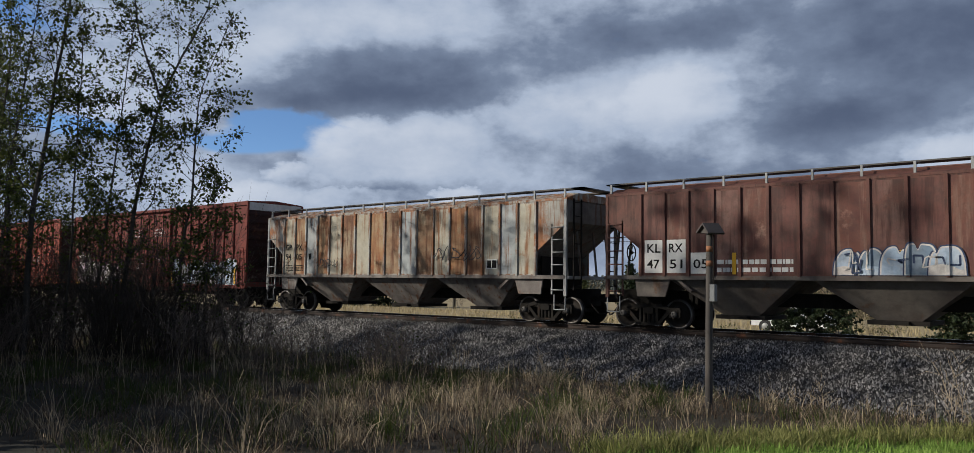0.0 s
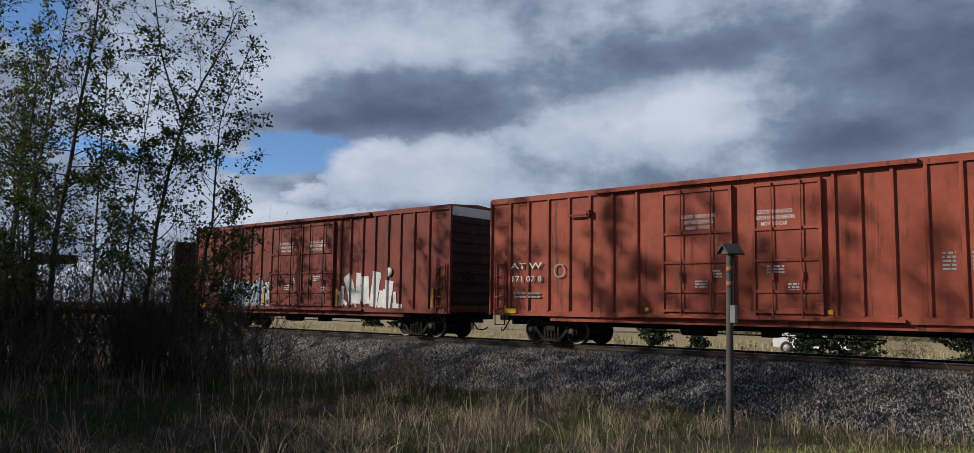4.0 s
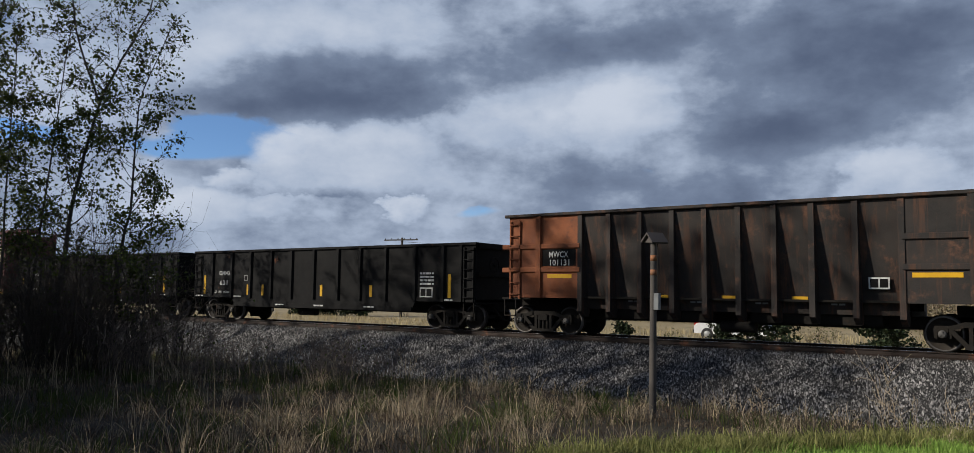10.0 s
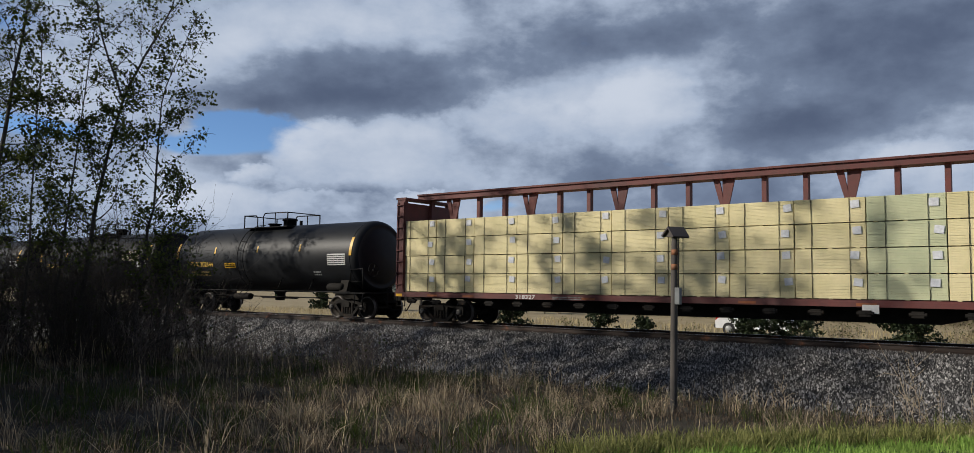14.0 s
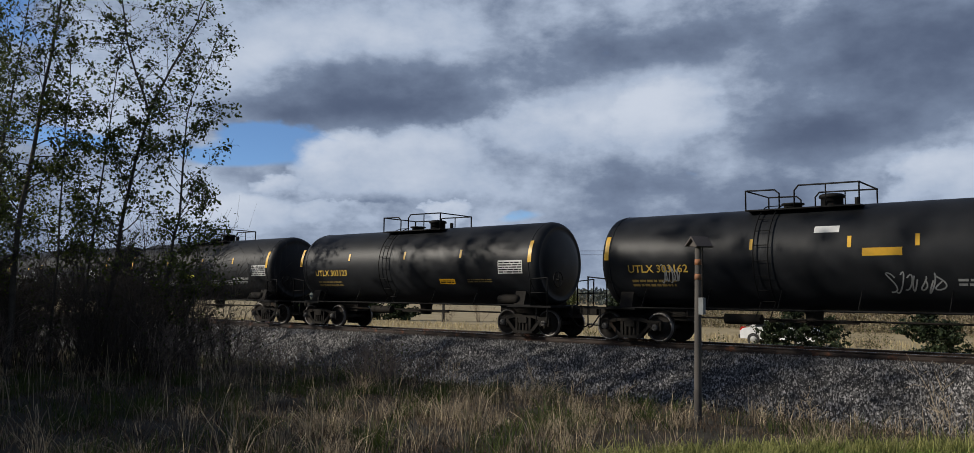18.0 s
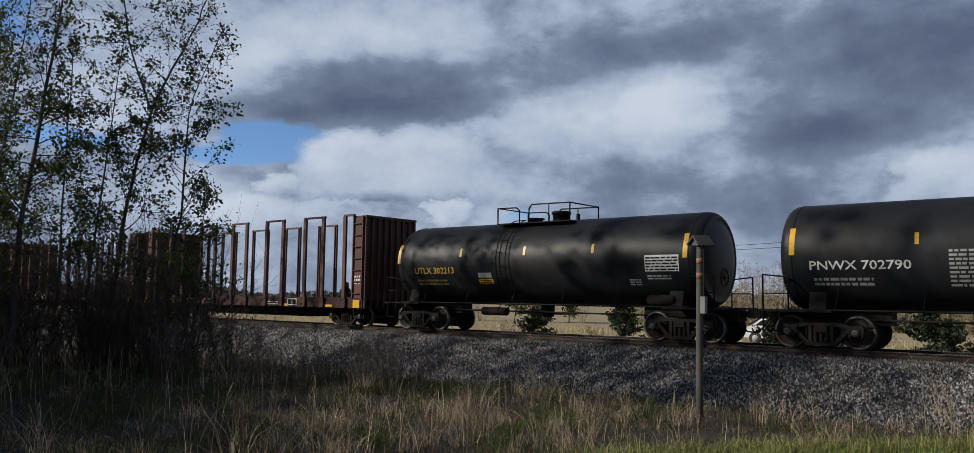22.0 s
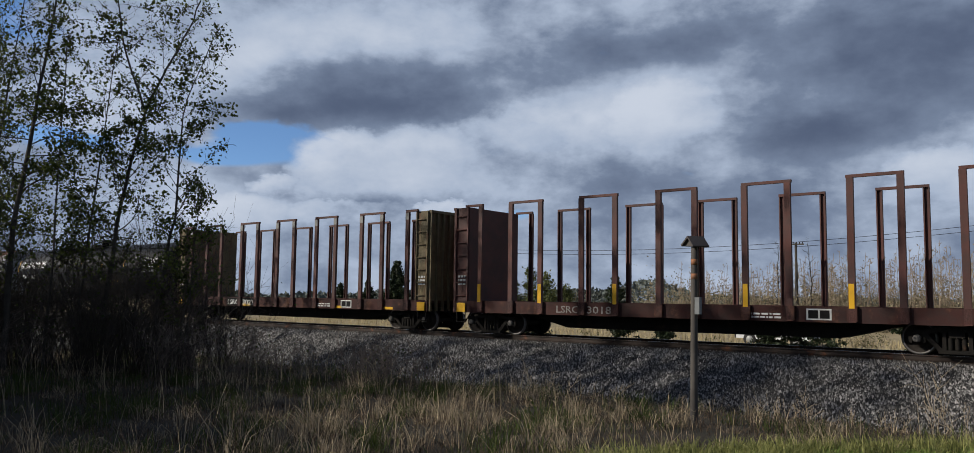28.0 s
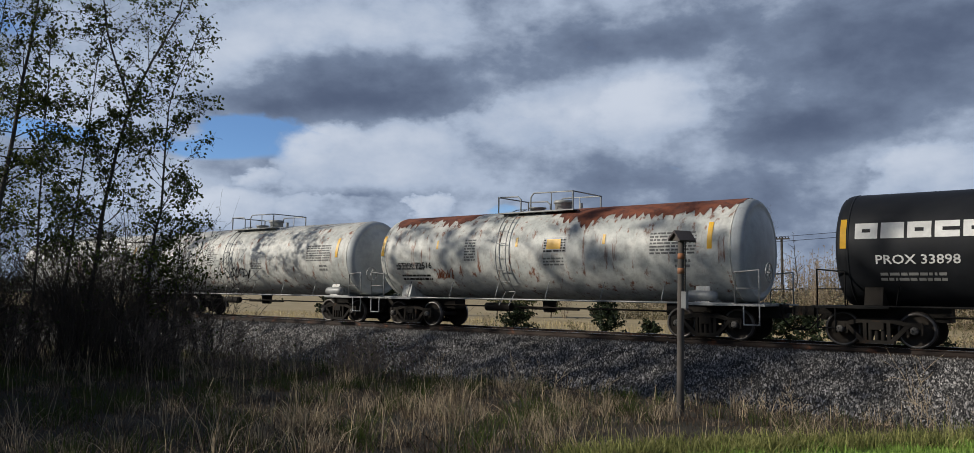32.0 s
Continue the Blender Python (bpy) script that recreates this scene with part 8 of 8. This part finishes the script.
# ---- the roofed post ----
px, py = -6.2, -10.7
pz = height(px, py)
post = thing("marker_post", "weathered round post with a little pitched roof and orange bands", "post", at=pose(px, py, pz, 0.6, 0.9, 0) @ Matrix.Diagonal((0.91, 0.91, 0.905, 1)))
part("pole", Geo().lathe([(-0.3, 0.072), (1.2, 0.068), (2.9, 0.061), (3.42, 0.058), (3.43, 0.0)], 2, 14, (0, 0)), POST_WOOD_SHADED, post)
ORANGE_BAND = paint("orange tape", (0.34, 0.13, 0.05), (0.22, 0.11, 0.06), rough=0.7, grime=0.4, scale=6)
for z in (2.72, 3.0):
    part("band", Geo().lathe([(z, 0.060), (z, 0.0645), (z + 0.11, 0.064), (z + 0.11, 0.060)], 2, 14, (0, 0)), ORANGE_BAND, post, "faded orange tape band")
POST_BOX = paint("grey junction box", (0.20, 0.21, 0.215), rough=0.6, grime=0.3)
SLATE = paint("roof sheet", (0.07, 0.06, 0.056), (0.045, 0.038, 0.036), rough=0.6, grime=0.3)
roof = part("roof", Geo().prism([(-0.21, -0.13), (-0.19, -0.16), (0.0, 0.01), (0.19, -0.16), (0.21, -0.13), (0.0, 0.05)], 1, -0.18, 0.18), SLATE, post, "two sloping grey boards", at=pose(0.02, 0, 3.50, 0, 4, -32))
part("gable", Geo().prism([(-0.16, -0.14), (0.16, -0.14), (0.0, 0.0)], 1, -0.12, 0.12), POST_WOOD_SHADED, post, at=pose(0.02, 0, 3.49, 0, 4, -32))
part("box", Geo().box(0.05, 0.16, -0.10, 0.0, 2.06, 2.38, 0.012), POST_BOX, post, "small grey junction box")
part("conduit", Geo().tube((0.10, -0.03, 2.38), (0.085, 0.0, 3.35), 0.014, 6), STEEL_DARK, post)

# ---- beyond the track ----
def pine(seed, base, h, label, group="young pines beyond the track", wide=0.30):
    rng = np.random.default_rng(seed)
    ob = thing("pine_tree", label, "tree", group, Matrix.Translation(base))
    segs, pts = [((0, 0, -0.1), (0, 0, h), h * 0.012, h * 0.003)], []
    whorls = max(7, int(h * 4))
    for k in range(whorls):
        t = 0.03 + 0.95 * k / whorls
        z = h * t
        for j in range(7):
            az = rng.uniform(0, 2 * math.pi)
            ln = h * wide * (1 - t) ** 0.8 * rng.uniform(0.6, 1.2) + 0.06
            e = np.array([math.cos(az), math.sin(az), rng.uniform(-0.2, 0.35) if t < 0.22 else rng.uniform(0.2, 0.65)])
            q = np.array([0, 0, z])
            end = q + e * ln
            segs.append((q, end, 0.012, 0.004))
            m = int(14 + ln * 44)
            s = rng.uniform(0.15, 1.0, m)[:, None]
            pts.append(q + (end - q) * s + rng.normal(size=(m, 3)) * 0.045 * (1 + h * 0.12))
    part("trunk", tubes_mesh("trunk", segs, BARK, 5), None, ob)
    part("crown", leaves_mesh("crown", np.concatenate(pts), 0.085 + 0.022 * h, NEEDLE, rng), None, ob)
    return ob


gz = lambda x, y: (x, y, height(x, y))
for k, (x, y, h) in enumerate(((-27.7, 14.2, 2.0), (-22.6, 15.4, 1.9), (-20.4, 16.1, 1.2), (-14.3, 18.1, 2.3), (-12.9, 18.5, 1.9), (-15.3, 17.8, 1.7), (-8.9, 21.0, 2.2), (-7.9, 20.6, 1.8))):
    pine(200 + k, gz(x, y), h, "bushy spreading young pine in the dry field", wide=0.75)
for k, (x, y, h) in enumerate(((-62.9, 38.2, 6.4), (-66.2, 37.0, 4.2), (-69.5, 36.0, 4.0), (-42.6, 49.4, 5.0))):
    pine(230 + k, gz(x, y), h, "dark green pine in the far field", "far pines")
for k, (x, y, h) in enumerate(((-11.8, 20.0, 1.7), (-11.0, 20.6, 1.4), (-6.0, 19.5, 1.6), (-5.2, 19.0, 1.3), (-24.8, 16.0, 1.2), (-30.5, 15.0, 1.3), (-17.6, 16.5, 0.8))):
    shrub(260 + k, gz(x, y), h, 10, 260, "straggly yellow-green bush in the dry field", TWIG_GREY, "field bushes", LEAF)


for k, (x, y, h) in enumerate(((-50.4, 45.0, 5.6), (-48.6, 45.6, 5.0), (-52.2, 44.2, 4.4), (-47.0, 46.5, 3.8))):
    tree(300 + k, gz(x, y), h, (0.2, 0.1), 22, 1500, "olive-green budding tree in the far field", "field_tree", "far field trees", 0.36, 0.12, 0.0, leaf=0.2, mat=OLIVE_LEAF, spread=0.22, r0=0.06)
for k, (x, y, h) in enumerate(((-55.0, 42.0, 4.2), (-58.5, 41.0, 2.6), (-45.0, 46.0, 3.0))):
    shrub(310 + k, gz(x, y), h, 16, 60, "grey bare shrub in the far field", TWIG_GREY, "far field trees", LEAF)


def saplings(name, spots, seed, label, seg=3):
    """A thicket of bare saplings, too many to count."""
    q = np.random.default_rng(seed)
    segs = []
    for x, y, h in spots:
        s, _ = grow(q, gz(x, y), h, (q.uniform(-0.5, 0.5), q.uniform(-0.5, 0.5)), 10, -0.02, 0.24, 0.12, True, 0.045)
        segs += [(a, b, max(c, 0.017), max(d, 0.012)) for a, b, c, d in s]
    me = tubes_mesh(name, segs, TWIG_GREY, seg)
    return tagged(new(name, me), label, "thicket", kind="stuff")


q = np.random.default_rng(21)
spots = []
for k in range(560):
    f = q.uniform(0, 1) ** 0.85
    x = -41 + 46 * f + q.normal() * 1.2
    spots.append((x, 55.0 + q.uniform(-4, 9), q.uniform(5.0, 8.6) * (0.72 + 0.34 * f)))
saplings("bare_thicket", spots, 3, "grey-brown leafless saplings along the field edge")
rr = np.random.default_rng(31)
m = 42000
bx = rr.uniform(-44, 8, m)
under = np.column_stack([bx, rr.uniform(50, 60, m), -1.3 + np.abs(rr.normal(size=m)) * 1.75])
tagged(new("thicket_undergrowth", leaves_mesh("thicket_undergrowth", under, 0.15, LEAF_HAZE, rr)), "yellow-green budding undergrowth of the thicket", "thicket", kind="stuff")
for k, (x, y, h) in enumerate(((-26.2, 51.4, 11.0), (-24.3, 52.5, 8.6), (-27.5, 53.5, 8.4))):
    tree(280 + k, gz(x, y), h, (0.2, 0.2), 34, 0, "tall bare tree at the field edge", "bare_tree", "bare trees", 0.24, 0.2, -0.02, r0=0.10)


def woods():
    """The distant tree line: low clumps along the skyline."""
    q = np.random.default_rng(12)
    n = 42000
    az = np.radians(q.uniform(-100, 25, n))
    d = q.uniform(380, 520, n)
    top = 5.2 + 1.6 * np.sin(az * 9.0) + 1.2 * np.sin(az * 23.0 + 1.0) + 0.8 * np.sin(az * 61.0) + 5.0 * np.exp(-((np.degrees(az) + 27.5) / 2.2) ** 2)
    p = np.column_stack([np.sin(az) * d, np.cos(az) * d - 24, -1.5 + top * q.uniform(0, 1, n) ** 0.7])
    tagged(new("distant_woods", leaves_mesh("distant_woods", p, 1.8, FAR_WOODS_HAZE, q)), "woods on the horizon with blue-green haze put into their colour", "woods", kind="stuff")


woods()

# ---- utility poles and wires ----
def utility_pole(x, y, top, arms, label, turn):
    z0 = height(x, y)
    ob = thing("utility_pole", label, "utility pole", "pole line", Matrix.Translation((x, y, z0)))
    h = top - z0
    part("pole", Geo().lathe([(-0.2, 0.16), (h, 0.11), (h + 0.01, 0.0)], 2, 10, (0, 0)), BARK, ob)
    for dz, w in arms:
        arm = part("crossarm", Geo().box(-w / 2, w / 2, -0.06, 0.06, -0.06, 0.06), BARK, ob, at=pose(0, -0.16, h - dz, 0, 0, turn))
        for k in range(6):
            xx = -w / 2 + 0.12 + (w - 0.24) * k / 5
            part("insulator", Geo().lathe([(0.06, 0.03), (0.10, 0.05), (0.16, 0.05), (0.20, 0.0)], 2, 6, (xx, 0)), STEEL_DARK, arm)
    return ob


utility_pole(-57.3, 38.9, 7.0, ((0.25, 3.9), (1.95, 4.6)), "dark timber pole with two tilted crossarms", 14)
utility_pole(-25.3, 52.2, 6.7, ((0.15, 1.5),), "thin timber pole with one short crossarm", 10)
for dz, dy, n in ((0.0, 0.0, 1), (-0.34, 0.3, 2)):
    g = Geo()
    pts = []
    for k in range(26):
        x = -57.3 + 66.0 * k / 25
        pts.append((x, 38.9 + 0.02 * (x + 57.3) + dy, 5.05 + 0.00172 * (x + 33.5) ** 2 + dz + 0.55))
    part_ob = part("overhead_wire", g.path(pts, 0.022, 4), STEEL_DARK)
    tagged(part_ob, "dark overhead wire sagging between poles", "wire", "overhead wires")


# ---- the parked car ----
CAR_WHEELS = []


def waiting_car(x, y):
    z = height(x, y)
    car = thing("hatchback_car", "white hatchback that waits behind the bushes, then drives off", "car", at=pose(x, y, z + 0.02))
    prof = [(-2.1, 0.35), (-2.12, 0.78), (-1.95, 0.92), (-1.55, 1.02), (-0.95, 1.44), (0.75, 1.48), (1.35, 1.06), (2.0, 0.92), (2.16, 0.66), (2.14, 0.33)]
    part("body", Geo().prism(prof, 1, -0.84, 0.84), CAR_WHITE, car)
    for a, b in (((-1.35, 1.05), (-0.2, 1.05)), ((-0.12, 1.05), (1.02, 1.05))):
        g = Geo().prism([(a[0] + 0.05, a[1]), (b[0] - 0.04, b[1]), (b[0] - 0.25, 1.38), (a[0] + 0.5 if a[0] < -1 else a[0] + 0.05, 1.38)], 1, -0.855, -0.842)
        part("side_window", g, GLASS_DARK, car)
    for xx in (-1.3, 1.35):
        for s in (-1, 1):
            w = part("wheel", Geo().lathe([(s * 0.66, 0.0), (s * 0.66, 0.31), (s * 0.85, 0.31), (s * 0.87, 0.27), (s * 0.86, 0.2)], 1, 18, (0, 0)), RUBBER, car, at=(xx, 0, 0.31))
            part("rim", Geo().lathe([(s * 0.86, 0.2), (s * 0.875, 0.19), (s * 0.87, 0.0)], 1, 14, (0, 0)), SILVER, w)
            CAR_WHEELS.append((w, xx))
    for s in (-1, 1):
        part("tail_lamp", Geo().prism([(-2.14, 0.80), (-1.72, 0.90), (-1.78, 1.02), (-2.02, 1.04)], 1, s * 0.77 - 0.055, s * 0.77 + 0.055), REDLAMP, car)
    part("rear_window", Geo().prism([(-1.96, 1.0), (-1.62, 1.08), (-1.05, 1.44), (-1.14, 1.46)], 1, -0.68, 0.68), GLASS_DARK, car)
    part("windscreen", Geo().prism([(1.34, 1.08), (1.42, 1.06), (0.84, 1.48), (0.76, 1.48)], 1, -0.68, 0.68), GLASS_DARK, car)
    for s in (-1, 1):
        for xx in (-1.3, 1.35):
            part("wheel_arch", Geo().lathe([(s * 0.842, 0.31), (s * 0.85, 0.31), (s * 0.85, 0.37), (s * 0.842, 0.37)], 1, 20, (xx, 0.31)), RUBBER, car)
    part("bumper", Geo().box(-2.2, -2.08, -0.8, 0.8, 0.36, 0.58, 0.02), RUBBER, car)


    return car


CAR_AT = (-16.9, 23.4)
CAR = waiting_car(*CAR_AT)

# ---- what moves ----
def when(s):
    """The time at which the train has rolled s metres."""
    return (13.5 - math.sqrt(max(0.0, 13.5 * 13.5 - 4 * 0.00725 * s))) / (2 * 0.00725)


def motions():
    times = [0, 3, 6, 9, 12, 15, 18, 21, 24, 27, 30, 32]
    for ob, u, y, z in TRAIN:
        walk(ob, [(t, Matrix.Translation((u + travel(t), y, z))) for t in times])
    # wheels roll while they pass before the camera, a fifth of a turn from row to row
    for ob, u, r, x in WHEELS:
        a, b = min(32.0, max(0.0, when(-58 - u))), min(32.0, max(0.0, when(4 - u)))
        step = 0.2 * 2 * math.pi * r / 13.2
        steps = [a + step * k for k in range(int((b - a) / step) + 1)] if b > a else []
        rows = sorted(set([0.0] + steps + [32.0]))
        hold = [(t, travel(min(max(t, a), steps[-1] if steps else a)) / r) for t in rows]
        first = hold[0][1]
        walk(ob, [(t, Matrix.Translation((x, 0, r)) @ Matrix.Rotation(ang - first, 4, "Y")) for t, ang in hold])
    # the car behind the bushes stands until the train has nearly passed, then pulls away along the track
    go = lambda t: 1.25 * max(0.0, t - 28.5) ** 2
    z = height(*CAR_AT) + 0.02
    walk(CAR, [(t, Matrix.Translation((CAR_AT[0] + go(t), CAR_AT[1], z))) for t in [0, 28.0, 28.5] + [28.5 + 0.25 * k for k in range(1, 15)]])
    for ob, x in CAR_WHEELS:
        turn = [math.sqrt(0.31 * a / 1.25) + 28.5 for a in [1.2 * k for k in range(41)]]
        walk(ob, [(t, Matrix.Translation((x, 0, 0.31)) @ Matrix.Rotation(go(t) / 0.31, 4, "Y")) for t in [0.0] + [q for q in turn if q < 32.0] + [32.0]])


motions()
